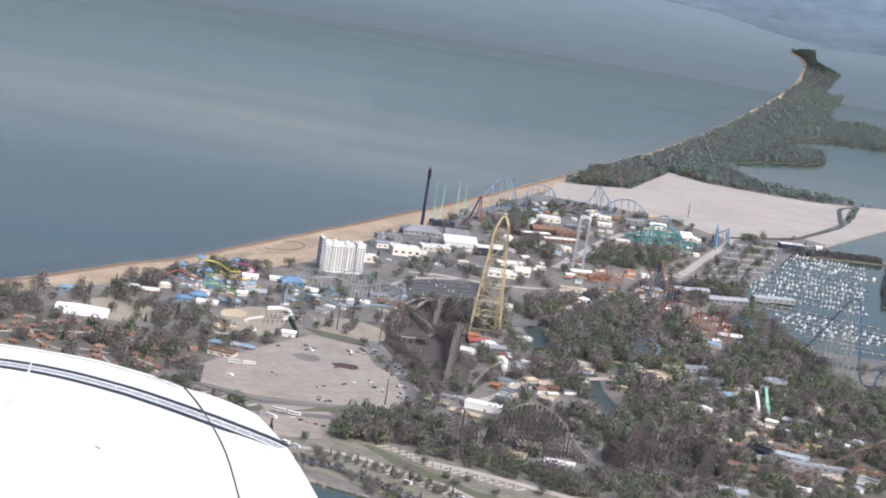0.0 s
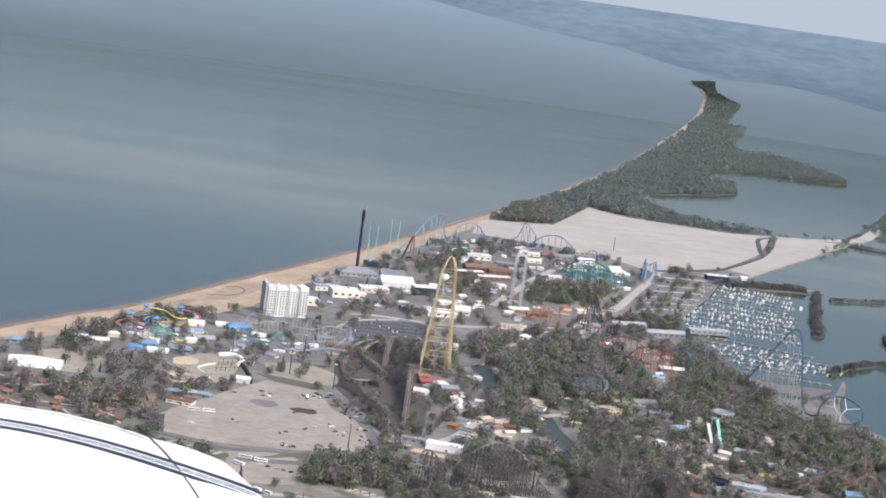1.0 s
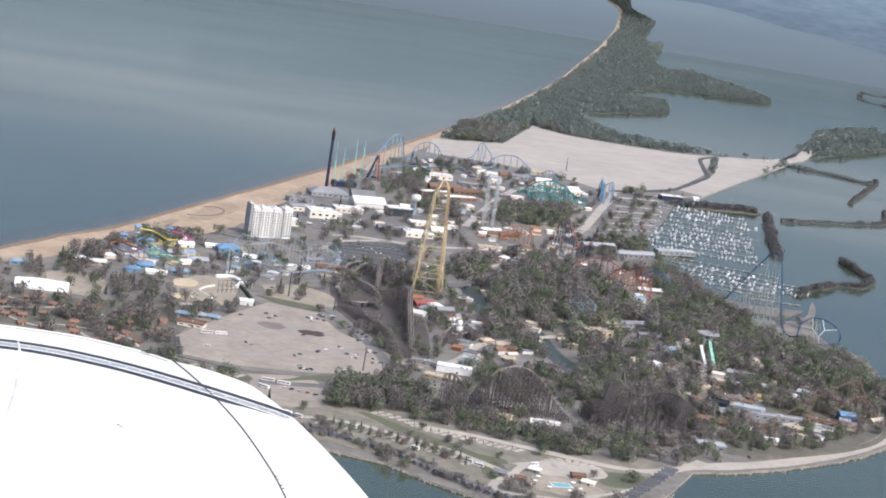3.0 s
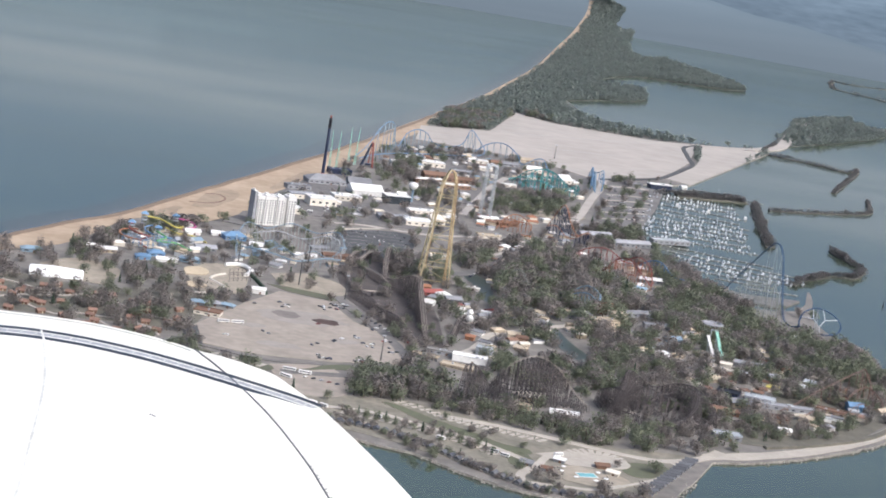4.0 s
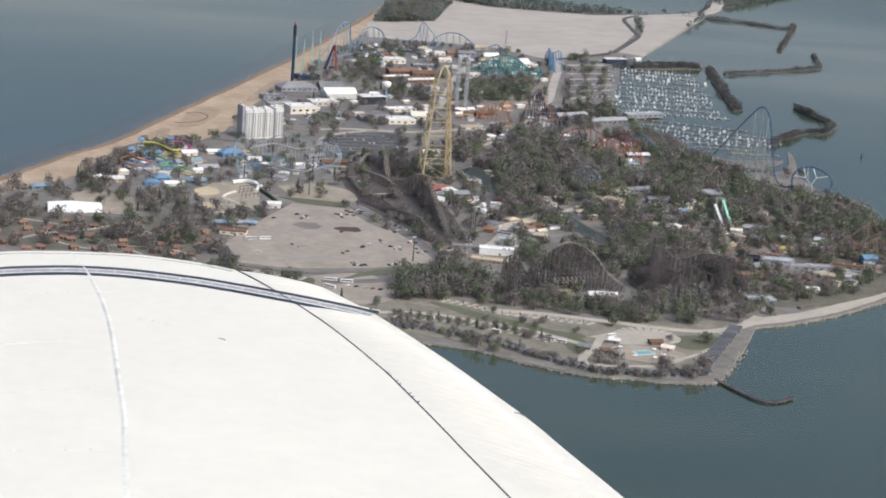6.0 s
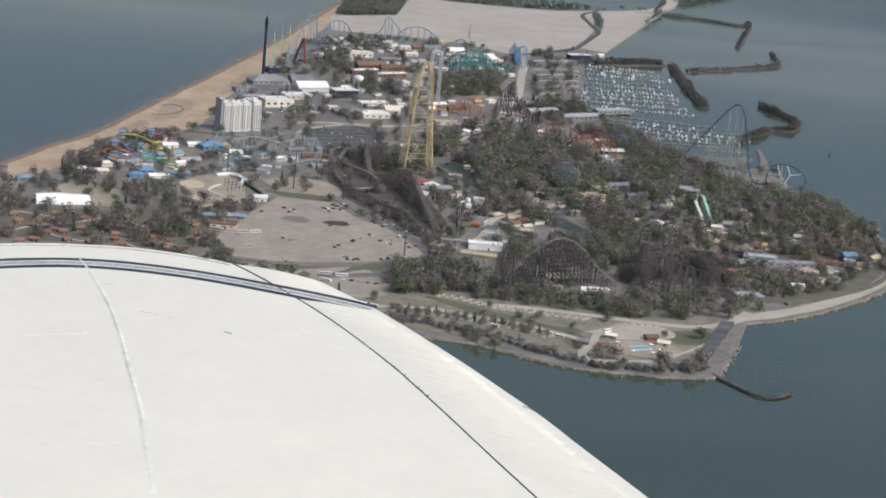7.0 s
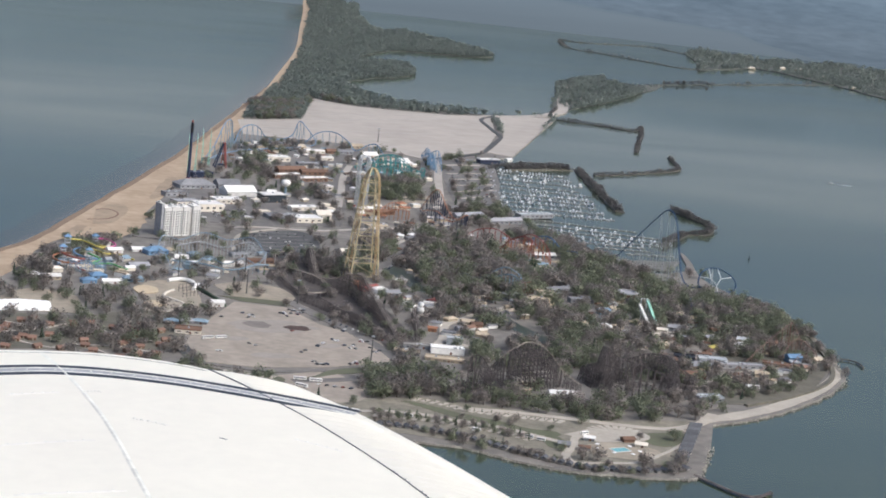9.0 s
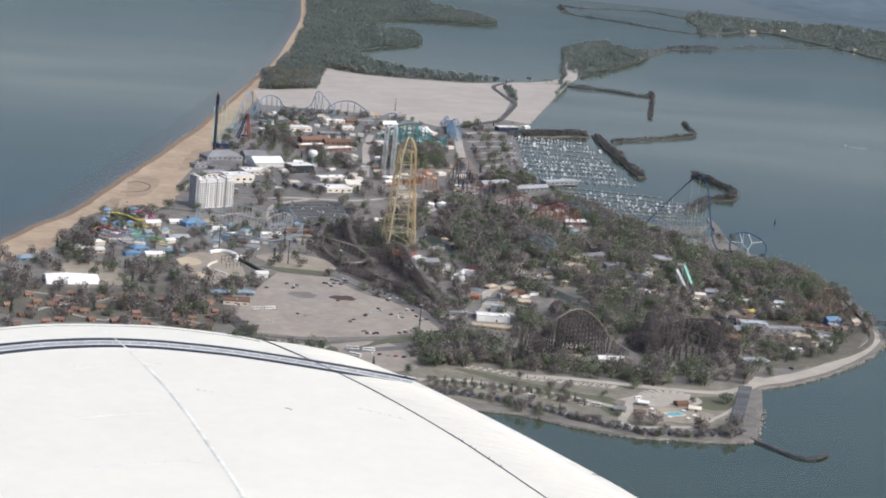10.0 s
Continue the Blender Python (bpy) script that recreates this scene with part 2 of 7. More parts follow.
def part(name, bm, material, parent, label=""):
    """Links a bmesh as one mesh object under a thing or a part."""
    me = bpy.data.meshes.new(name)
    bm.to_mesh(me)
    bm.free()
    me.transform(Matrix.Scale(SCALE, 4))
    me.materials.append(material)
    ob = new(name, me)
    ob.parent = parent
    if label:
        tagged(ob, label)
    return ob


def at(x, y, z, turn=0.0):
    return pose(x * SCALE, y * SCALE, z * SCALE, 0, 0, turn)


def thing(name, x, y, z, turn=0.0, label="", category="", group="", kind=""):
    """An Empty at the base of a thing."""
    ob = new(name)
    ob.empty_display_size = 0.5
    ob.matrix_basis = at(x, y, z, turn)
    return tagged(ob, label, category, group, kind)


# ---- the far distance folds up into a bowl, so that it stays within the lens's reach ----
EYE_H, R0, R1, FAR = 458.0, 6800.0, 880.0, 60000.0


def fold(p):
    az = math.degrees(math.atan2(p[0] + 400, p[1] + 2080))
    k = min(max((az - 13) / 9, 0), 1)
    cx, cy = -140 - 470 * k, -2078
    dx, dy = p[0] - cx, p[1] - cy
    dist = math.hypot(dx, dy)
    if dist <= R0:
        return p
    dist = min(dist, FAR)
    r = R0 + R1 * (1 - math.exp((R0 - dist) / R1))
    k = r / math.hypot(dx, dy)
    return (cx + dx * k, cy + dy * k, EYE_H * (1 - r / dist) + p[2] * r / dist)


def spline(pts, n=5, wobble=0.0, seed=1):
    """A rounded open line through the points, roughened a little."""
    rnd, out = random.Random(seed), []
    q = [pts[0], *pts, pts[-1]]
    for i in range(1, len(q) - 2):
        p0, p1, p2, p3 = (np.array(v, float) for v in q[i - 1 : i + 3])
        for k in range(n):
            t = k / n
            c = 0.5 * (2 * p1 + (p2 - p0) * t + (2 * p0 - 5 * p1 + 4 * p2 - p3) * t * t + (3 * p1 - p0 - 3 * p2 + p3) * t**3)
            if wobble:
                c = c + np.array([rnd.gauss(0, wobble) for _ in c])
            out.append(tuple(c))
    return out + [tuple(map(float, pts[-1]))]


def sheet(name, pts, top, bottom, material, far=False, side=None):
    """A slab of ground of the given outline."""
    flat = [Vector((p[0], p[1], 0)) for p in pts]
    tris = tessellate_polygon([flat])
    n = len(pts)
    area = sum(pts[i][0] * pts[(i + 1) % n][1] - pts[(i + 1) % n][0] * pts[i][1] for i in range(n))
    bm = bmesh.new()
    up = [bm.verts.new((p[0], p[1], top)) for p in pts]
    for t in tris:
        try:
            f = bm.faces.new([up[i] for i in t])
        except ValueError:
            continue
        f.normal_update()
        if f.normal.z < 0:
            f.normal_flip()
    if far:
        for _ in range(11):
            long = [e for e in bm.edges if (Vector(fold(e.verts[0].co)) - Vector(fold(e.verts[1].co))).length > 130]
            if not long:
                break
            bmesh.ops.subdivide_edges(bm, edges=long, cuts=1)
            bmesh.ops.triangulate(bm, faces=[f for f in bm.faces if len(f.verts) > 3])
    low = {}
    rim = [e for e in bm.edges if len(e.link_faces) == 1]
    for e in rim:
        for v in e.verts:
            if v not in low:
                low[v] = bm.verts.new((v.co.x, v.co.y, bottom))
    for e in rim:
        a, b = e.verts
        f = bm.faces.new((a, b, low[b], low[a]))
        f.material_index = 1 if side else 0
    if far:
        for v in bm.verts:
            v.co = fold(v.co)
    bmesh.ops.recalc_face_normals(bm, faces=bm.faces)
    me = bpy.data.meshes.new(name)
    bm.to_mesh(me)
    bm.free()
    me.transform(Matrix.Scale(SCALE, 4))
    me.materials.append(material)
    if side:
        me.materials.append(side)
    ob = new(name, me)
    tagged(ob, kind="structure")
    return ob


def strip(name, line, width, top, bottom, material, side=None):
    """A road or bank of even width along a line."""
    line = [np.array(p[:2], float) for p in line]
    a, b = [], []
    for i, p in enumerate(line):
        d = line[min(i + 1, len(line) - 1)] - line[max(i - 1, 0)]
        d = d / (np.linalg.norm(d) + 1e-9)
        nrm = np.array([-d[1], d[0]])
        w = width[i] if isinstance(width, list) else width
        a.append(p + nrm * w / 2), b.append(p - nrm * w / 2)
    n = len(line)
    v = [(*p, top) for p in a] + [(*p, top) for p in b] + [(*p, bottom) for p in a] + [(*p, bottom) for p in b]
    f = []
    for i in range(n - 1):
        f += [(i, n + i, n + i + 1, i + 1), (2 * n + i, i, i + 1, 2 * n + i + 1), (n + i, 3 * n + i, 3 * n + i + 1, n + i + 1)]
    f += [(0, 2 * n, 3 * n, n), (n - 1, 2 * n - 1, 4 * n - 1, 3 * n - 1)]
    v = [fold(p) for p in v]
    ob = new(name, mesh_of(name, v, f, [material] + ([side] if side else [])))
    return tagged(ob, kind="structure")


# ---- water: one sheet to the horizon ----
def water():
    rings = [0, 300, 700, 1200, 1900, 2700, 3500, 4300, 5200, 6000] + [R0 + 30]
    n = 300
    v, f = [], []
    for r in rings:
        for k in range(n):
            a = 2 * math.pi * k / n
            v.append(fold((-400 + r * math.sin(a), -2080 + r * math.cos(a), 0.0)))
    for i in range(len(rings) - 1):
        for k in range(n):
            f.append((i * n + k, (i + 1) * n + k, (i + 1) * n + (k + 1) % n, i * n + (k + 1) % n))
    me = mesh_of("water", v, f, M["lake"])
    for p in me.polygons:
        p.use_smooth = True
    tagged(new("water", me), "grey-blue lake and bay water with wind streaks", "water", kind="structure")


water()


def far_water():
    rings = [R0 * 1.02**k for k in range(115)]
    n = 300
    v, f = [], []
    for r in rings:
        for k in range(n):
            a = 2 * math.pi * k / n
            v.append(fold((-400 + r * math.sin(a), -2080 + r * math.cos(a), -0.1)))
    for i in range(len(rings) - 1):
        for k in range(n):
            f.append((i * n + k, (i + 1) * n + k, (i + 1) * n + (k + 1) % n, i * n + (k + 1) % n))
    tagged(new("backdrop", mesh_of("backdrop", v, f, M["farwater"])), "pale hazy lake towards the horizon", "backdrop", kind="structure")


far_water()


def horizon_haze():
    # an added glowing ring imitates the pale haze band below the sky
    v, f, n = [], [], 120
    for z in (380, 452, 475, 640):
        for k in range(n):
            a = 2 * math.pi * k / n
            v.append((-400 + 7420 * math.sin(a), -2080 + 7420 * math.cos(a), z))
    for i in range(3):
        f += [(i * n + k, (i + 1) * n + k, (i + 1) * n + (k + 1) % n, i * n + (k + 1) % n) for k in range(n)]
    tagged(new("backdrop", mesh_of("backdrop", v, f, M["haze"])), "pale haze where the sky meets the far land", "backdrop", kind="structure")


horizon_haze()

# ---- the peninsula ----
LAKE = [(-660, -300), (-560, -185), (-476, -49), (-422, 59), (-368, 145), (-281, 353), (-175, 604), (-87, 821), (32, 1133), (144, 1451), (202, 1605), (299, 1885), (424, 2290), (583, 2820),
        (763, 3528), (1004, 4488), (1255, 5616), (1507, 7018), (1567, 7815)]
BAY_FAR = [(1800, 8324), (1675, 7649), (1573, 6986), (1535, 6266), (1450, 5853), (1215, 4835), (1281, 4810), (1150, 4298), (1065, 3841), (1050, 3640), (1140, 3700), (1190, 3540), (1248, 3200), (1203, 3055), (1055, 3040),
           (909, 3020), (745, 2770), (725, 2650), (831, 2640), (795, 2430), (701, 2295), (625, 2240), (529, 2087), (512, 1960), (553, 1795), (684, 1700), (737, 1672)]
SPIT = [(905, 1708), (571, 1069)]
MARINA = [(459, 1000), (455, 896), (381, 639), (354, 460), (361, 370), (367, 256), (386, 170), (402, 106), (480, 130), (531, 257), (520, 199), (484, 89), (482, 7)]
TIP = [(505, -38), (494, -142), (485, -211), (461, -290), (435, -363), (420, -398), (370, -454), (319, -496), (267, -532), (223, -555), (185, -568)]
NEAR = [(150, -635), (127, -674), (110, -704), (92, -724), (59, -725), (33, -718), (-19, -703), (-63, -669), (-87, -645), (-118, -634), (-171, -609), (-189, -599), (-350, -610), (-560, -560), (-700, -440)]
outline = spline(LAKE, 4, 2.5) + spline(BAY_FAR, 4, 3.0) + SPIT + spline(MARINA, 3) + spline(TIP, 4, 1.0) + spline(NEAR, 4, 1.0)
tagged(sheet("ground", outline, 1.8, -3, M["earth"], far=True, side=M["rock"]), "brown park ground of the peninsula", "ground")

beach_in = [(-540, -260), (-470, -111), (-421, -61), (-372, 82), (-321, 170), (-267, 175), (-224, 256), (-199, 339), (-137, 539), (-94, 649), (-33, 819), (30, 1009), (123, 1297)]
beach_out = [(p[0] - 5, p[1] + 2) for p in LAKE[:11]]
tagged(sheet("beach", spline(beach_out, 4, 2.0) + spline(beach_in, 4, 2.0)[::-1], 2.0, -2.5, M["sand"]), "wide tan sand beach along the lake", "beach")

lot_edge = [(367, 1752), (429, 1671), (520, 1648), (639, 1629), (737, 1665), (655, 1400), (644, 1363), (585, 1230), (527, 1115), (449, 1044), (393, 964), (307, 1096), (222, 1126), (94, 1152), (123, 1342), (262, 1404)]
tagged(sheet("empty_car_park", lot_edge, 2.2, 1, M["concrete"]), "huge empty pale concrete car park", "car park")
SPIT_LOT = [(745, 1668), (900, 1702), (575, 1078), (540, 1115), (600, 1230), (660, 1363)]
tagged(sheet("spit_lot", [(745, 1668), (900, 1702), (575, 1078), (540, 1115), (600, 1230), (660, 1363)], 2.2, 1, M["concrete"]), "pale gravel spit by the marina", "gravel lot")
near_lot = [(-272, -329), (-218, -208), (-182, -140), (-129, -159), (-109, -231), (-61, -295), (-68, -372), (-138, -399), (-218, -406), (-262, -390)]
tagged(sheet("near_car_park", near_lot, 2.2, 1, M["nearlot"]), "half-empty pale car park with dark stains", "car park")

# ---- far land, islets and breakwaters ----
COAST = [(-2, 30000), (2.3, 21600), (4.0, 18400), (6.1, 15700), (8.6, 14300), (10.0, 12600), (12.1, 11100), (14.0, 11500), (15.3, 11100), (17.1, 10100), (18.5, 9800), (20.2, 9100), (21.6, 8640), (23.1, 8370), (25.5, 8050), (26.1, 7506), (27.6, 6952), (28.9, 6760), (30, 6620), (38, 7600), (70, 9500)]  # bearing, distance


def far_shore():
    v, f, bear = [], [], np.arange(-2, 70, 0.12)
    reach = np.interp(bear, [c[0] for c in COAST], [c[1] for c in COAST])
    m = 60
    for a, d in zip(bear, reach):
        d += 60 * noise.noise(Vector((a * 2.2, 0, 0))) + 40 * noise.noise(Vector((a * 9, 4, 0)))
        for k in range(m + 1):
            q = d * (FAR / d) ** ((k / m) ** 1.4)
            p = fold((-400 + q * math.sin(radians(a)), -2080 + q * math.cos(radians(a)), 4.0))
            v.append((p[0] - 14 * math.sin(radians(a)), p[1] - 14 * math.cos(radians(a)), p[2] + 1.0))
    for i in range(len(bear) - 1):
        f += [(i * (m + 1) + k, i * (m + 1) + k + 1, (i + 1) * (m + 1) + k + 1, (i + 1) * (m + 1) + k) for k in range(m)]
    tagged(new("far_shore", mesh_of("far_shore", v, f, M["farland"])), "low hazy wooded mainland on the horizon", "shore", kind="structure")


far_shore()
isle = [(949, 1859), (1090, 2180), (1194, 2439), (1264, 2535), (1402, 2674), (1456, 2584), (1590, 2658), (1341, 2298), (1144, 2047), (1000, 1883)]
tagged(sheet("islet", spline(isle, 4, 3), 1.8, -2, M["woodfloor"], far=True), "wooded islet at the causeway's end", "islet")
strip("causeway", spline([(720, 1655), (830, 1700), (916, 1773), (985, 1880), (1100, 2180), (1190, 2400)], 5), 26, 2.4, -2, M["concrete"], M["rock"])
BREAKWATERS = [[(665, 981), (635, 858), (597, 691), (571, 565)], [(673, 926), (766, 968), (874, 1033), (904, 1073), (945, 1203)], [(897, 1688), (977, 1641), (1032, 1584), (1065, 1613), (895, 1251)],
               [(520, 290), (542, 325), (608, 400), (644, 408), (684, 481), (681, 547), (680, 607)]]
tagged(strip("lake_strand", spline([(x + 9, y) for x, y in LAKE[10:]], 6), 22, 2.2, -2, M["sand"]), "narrow tan strand along the causeway", "strand")
tagged(strip("causeway_road", spline([(x + 55, y) for x, y in LAKE[11:]], 6), 9, 2.3, 1, M["asphalt"]), "grey road along the causeway", "road")
tagged(strip("shallows", spline([(x - 9, y + 3) for x, y in LAKE[1:15]], 6, 1.5), 18, 0.16, -1, M["shallow"]), "brown-tinged shallows along the beach", "water")
tagged(strip("shallows", spline([(x - 26, y + 9) for x, y in LAKE[1:15]], 6, 2.5), 44, 0.08, -1, M["sandbar"]), "murky brown water off the beach", "water")
tagged(strip("wet_sand", spline([(x - 1, y + 1) for x, y in LAKE[1:12]], 6, 1.0), 9, 2.12, -1, M["wetsand"]), "dark wet sand at the waterline", "beach")
for bar in ([(-285, 262), (-262, 268), (-232, 330), (-222, 400), (-243, 402), (-268, 350)], [(-180, 470), (-168, 468), (-130, 570), (-112, 640), (-124, 640), (-150, 570)], [(-330, 190), (-312, 188), (-292, 240), (-304, 248)], [(-90, 690), (-80, 690), (-40, 800), (-52, 800)]):
    tagged(sheet("dune", spline(bar, 4, 1.5), 2.16, 1, M["dunesand"]), "darker trodden sand on the beach", "beach")
tagged(strip("rope_line", spline([(-286, 290), (-262, 296), (-246, 318), (-240, 345), (-250, 366), (-266, 360)], 5), 2.2, 2.45, 1.5, M["terracotta"]), "reddish curved fence line on the sand", "fence")
for i, w in enumerate(BREAKWATERS):
    tagged(strip("breakwater", spline(w, 6, 1.5), 9 if i else 15, 1.6, -3, M["darkrock"]), "overgrown stone breakwater in the bay", "breakwater")
DIKES = [[(1590, 2658), (1889, 2823), (2150, 2968), (2350, 3075)], [(1800, 3982), (1850, 3922), (2041, 3973), (2147, 3967), (2182, 3808), (2286, 3801)], [(1800, 3982), (1745, 3850), (1697, 3645), (1765, 3519), (1830, 3397), (1901, 3252), (1975, 3215)]]
for i, line in enumerate(DIKES):
    tagged(strip("dike", spline(line, 8, 3), 16 if i else 12, 1.4, -3, M["woodfloor"]), "low dark dike across the far bay", "dike")
POINT = [(2190, 3830), (2351, 4050), (2367, 3921), (2495, 4000), (2465, 3768), (2632, 3830), (2693, 3779), (2800, 3900), (2950, 3700), (2719, 3200), (2420, 2760), (2342, 2808), (2347, 2983), (2342, 3148), (2318, 3329), (2266, 3424), (2048, 3273), (1968, 3229), (2080, 3480)]
tagged(sheet("wooded_point", spline(POINT, 4, 6), 1.7, -3, M["woodfloor"], far=True), "low wooded point across the bay", "shore")
for line in ([(519, 950), (560, 962), (645, 985)],):
    tagged(strip("marina_bank", spline(line, 5, 1.0), 40, 1.5, -3, M["undergrowth"]), "narrow overgrown bank behind the marina", "bank")
bay_line = spline(BAY_FAR, 4, 3.0)
bay_rim = []
for a, b, c in zip(bay_line, bay_line[1:], bay_line[2:]):
    d = Vector((c[0] - a[0], c[1] - a[1])).normalized()
    bay_rim.append((b[0] - d.y * 0.4, b[1] + d.x * 0.4))
wood_floor = spline([(x + 22, y) for x, y in LAKE[10:]], 4) + bay_rim[:-16] + [(540, 1772), (367, 1760), (262, 1412), (190, 1430)]
tagged(sheet("woodland_floor", wood_floor, 2.15, -3, M["woodfloor"], far=True), "dark leaf litter under the causeway woods", "ground")
# ---- a small kit for shapes ----
class Shape:
    """Vertices and faces of one mesh, in plan metres."""

    def __init__(self):
        self.v, self.f = [], []

    def add(self, v, f):
        n = len(self.v)
        self.v += [tuple(p) for p in v]
        self.f += [tuple(i + n for i in q) for q in f]
        return self

    def box(self, x, y, z, w, d, h, turn=0.0, taper=1.0):
        """A box that stands on z, centred on x, y."""
        c, s = math.cos(radians(turn)), math.sin(radians(turn))
        v = []
        for k, zz in ((1.0, z), (taper, z + h)):
            for a, b in ((-1, -1), (1, -1), (1, 1), (-1, 1)):
                px, py = a * w / 2 * k, b * d / 2 * k
                v.append((x + px * c - py * s, y + px * s + py * c, zz))
        return self.add(v, [(3, 2, 1, 0), (4, 5, 6, 7), (0, 1, 5, 4), (1, 2, 6, 5), (2, 3, 7, 6), (3, 0, 4, 7)])

    def gable(self, x, y, z, w, d, h, turn=0.0, over=0.8, hip=0.0):
        """A pitched roof with thickness, ridge along w."""
        c, s = math.cos(radians(turn)), math.sin(radians(turn))
        w, d = w + 2 * over, d + 2 * over
        q = [(-w / 2, -d / 2, 0), (w / 2, -d / 2, 0), (w / 2, d / 2, 0), (-w / 2, d / 2, 0), (-w / 2 + hip * d / 2, 0, h), (w / 2 - hip * d / 2, 0, h)]
        q += [(a, b, -0.35) for a, b, _ in q[:4]]
        v = [(x + a * c - b * s, y + a * s + b * c, z + e) for a, b, e in q]
        return self.add(v, [(0, 1, 5, 4), (2, 3, 4, 5), (1, 2, 5), (3, 0, 4), (6, 7, 1, 0), (7, 8, 2, 1), (8, 9, 3, 2), (9, 6, 0, 3), (9, 8, 7, 6)])

    def beam(self, a, b, w, w2=None):
        """A square bar from a to b."""
        a, b = Vector(a), Vector(b)
        d = (b - a).normalized()
        s = d.cross(Vector((0, 0, 1)) if abs(d.z) < 0.95 else Vector((1, 0, 0))).normalized()
        t = d.cross(s)
        w2 = w if w2 is None else w2
        v = [a + (s * i + t * j) * w / 2 for i, j in ((-1, -1), (1, -1), (1, 1), (-1, 1))] + [b + (s * i + t * j) * w2 / 2 for i, j in ((-1, -1), (1, -1), (1, 1), (-1, 1))]
        return self.add(v, [(3, 2, 1, 0), (4, 5, 6, 7), (0, 1, 5, 4), (1, 2, 6, 5), (2, 3, 7, 6), (3, 0, 4, 7)])

    def tube(self, pts, r, n=6):
        """A round pipe along a line; r may be a list."""
        pts = [Vector(p) for p in pts]
        side, rings = None, []
        for i, p in enumerate(pts):
            d = (pts[min(i + 1, len(pts) - 1)] - pts[max(i - 1, 0)]).normalized()
            if side is None:
                side = d.cross(Vector((0, 0, 1)) if abs(d.z) < 0.9 else Vector((1, 0, 0))).normalized()
            side = (side - d * side.dot(d)).normalized()
            t = d.cross(side)
            rr = r[i] if isinstance(r, (list, tuple)) else r
            rings.append([p + (side * math.cos(2 * math.pi * k / n) + t * math.sin(2 * math.pi * k / n)) * rr for k in range(n)])
        f = [(i * n + k, i * n + (k + 1) % n, (i + 1) * n + (k + 1) % n, (i + 1) * n + k) for i in range(len(pts) - 1) for k in range(n)]
        f += [tuple(range(n))[::-1], tuple((len(pts) - 1) * n + k for k in range(n))]
        return self.add([v for ring in rings for v in ring], f)

    def lathe(self, x, y, profile, n=14):
        """A round body from (radius, height) pairs."""
        v = [(x + r * math.cos(2 * math.pi * k / n), y + r * math.sin(2 * math.pi * k / n), z) for r, z in profile for k in range(n)]
        f = [(i * n + k, i * n + (k + 1) % n, (i + 1) * n + (k + 1) % n, (i + 1) * n + k) for i in range(len(profile) - 1) for k in range(n)]
        f += [tuple(range(n))[::-1], tuple((len(profile) - 1) * n + k for k in range(n))]
        return self.add(v, f)


def put(name, shape, material, parent=None, label="", smooth=False):
    me = mesh_of(name, shape.v, shape.f, material)
    if smooth:
        for p in me.polygons:
            p.use_smooth = True
    ob = new(name, me)
    ob.parent = parent
    if label:
        tagged(ob, label)
    return ob


def inside(x, y, poly):
    hit = False
    for i in range(len(poly)):
        (x1, y1), (x2, y2) = poly[i - 1][:2], poly[i][:2]
        if (y1 > y) != (y2 > y) and x < (x2 - x1) * (y - y1) / (y2 - y1) + x1:
            hit = not hit
    return hit


def inside_many(x, y, poly):
    """The same for arrays of points."""
    hit = np.zeros(len(x), bool)
    for i in range(len(poly)):
        (x1, y1), (x2, y2) = poly[i - 1][:2], poly[i][:2]
        if y1 != y2:
            hit ^= ((y1 > y) != (y2 > y)) & (x < (x2 - x1) * (y - y1) / (y2 - y1) + x1)
    return hit


KIDS = {}


def twin(ob, m):
    """As copy_thing, for things that are copied very often."""
    if ob not in KIDS:
        KIDS[ob] = [(k, k.parent) for k in ob.children_recursive]
    made = {ob: ob.copy()}
    scene.collection.objects.link(made[ob])
    for k, holder in KIDS[ob]:
        made[k] = k.copy()
        scene.collection.objects.link(made[k])
        made[k].parent = made[holder]
    made[ob].matrix_basis = m
    return made[ob]


G = 1.8  # the height of the park's ground
# ---- the white wing of the aircraft, seen past the window ----
RIM = [(-780, -570), (-680, -503), (-600, -456), (-543, -425), (-487, -401), (-458, -393), (-415, -391), (-361, -396), (-319, -412), (-291, -427), (-268, -445), (-243, -456), (-220, -472), (-200, -491), (-191, -508), (-178, -538), (-158, -589), (-125, -698), (-105, -774), (-88, -842), (-77, -900), (-62, -975), (-44, -1070)]
STRIPE = [(-700, -625), (-586, -530), (-532, -492), (-478, -469), (-441, -461), (-408, -459), (-366, -466), (-316, -485), (-282, -503), (-246, -525), (-215, -545), (-182, -568), (-166, -582)]
SEAM = [(-268, -445), (-251, -485), (-236, -526), (-218, -580), (-201, -640), (-180, -731), (-170, -787), (-158, -859), (-150, -910), (-138, -982), (-122, -1075)]
SEAM_2 = [(-416, -393), (-401, -466), (-389, -570), (-384, -659), (-382, -754), (-380, -851), (-381, -908), (-382, -1000)]
WING_TIP = (-640, -1260)


def wing_z(x, y):
    """The upper skin bulges gently, highest over the root."""
    return 8.0 + 7.0 * math.exp(-(((x + 330) / 190) ** 2 + ((y + 800) / 300) ** 2))


def point_at(line, k):
    """The point at the fractional index k of a rounded line through the given points."""
    k = min(max(k, 0), len(line) - 1.001)
    return np.array(spline(line, 8)[min(int(round(k * 8)), (len(line) - 1) * 8)])


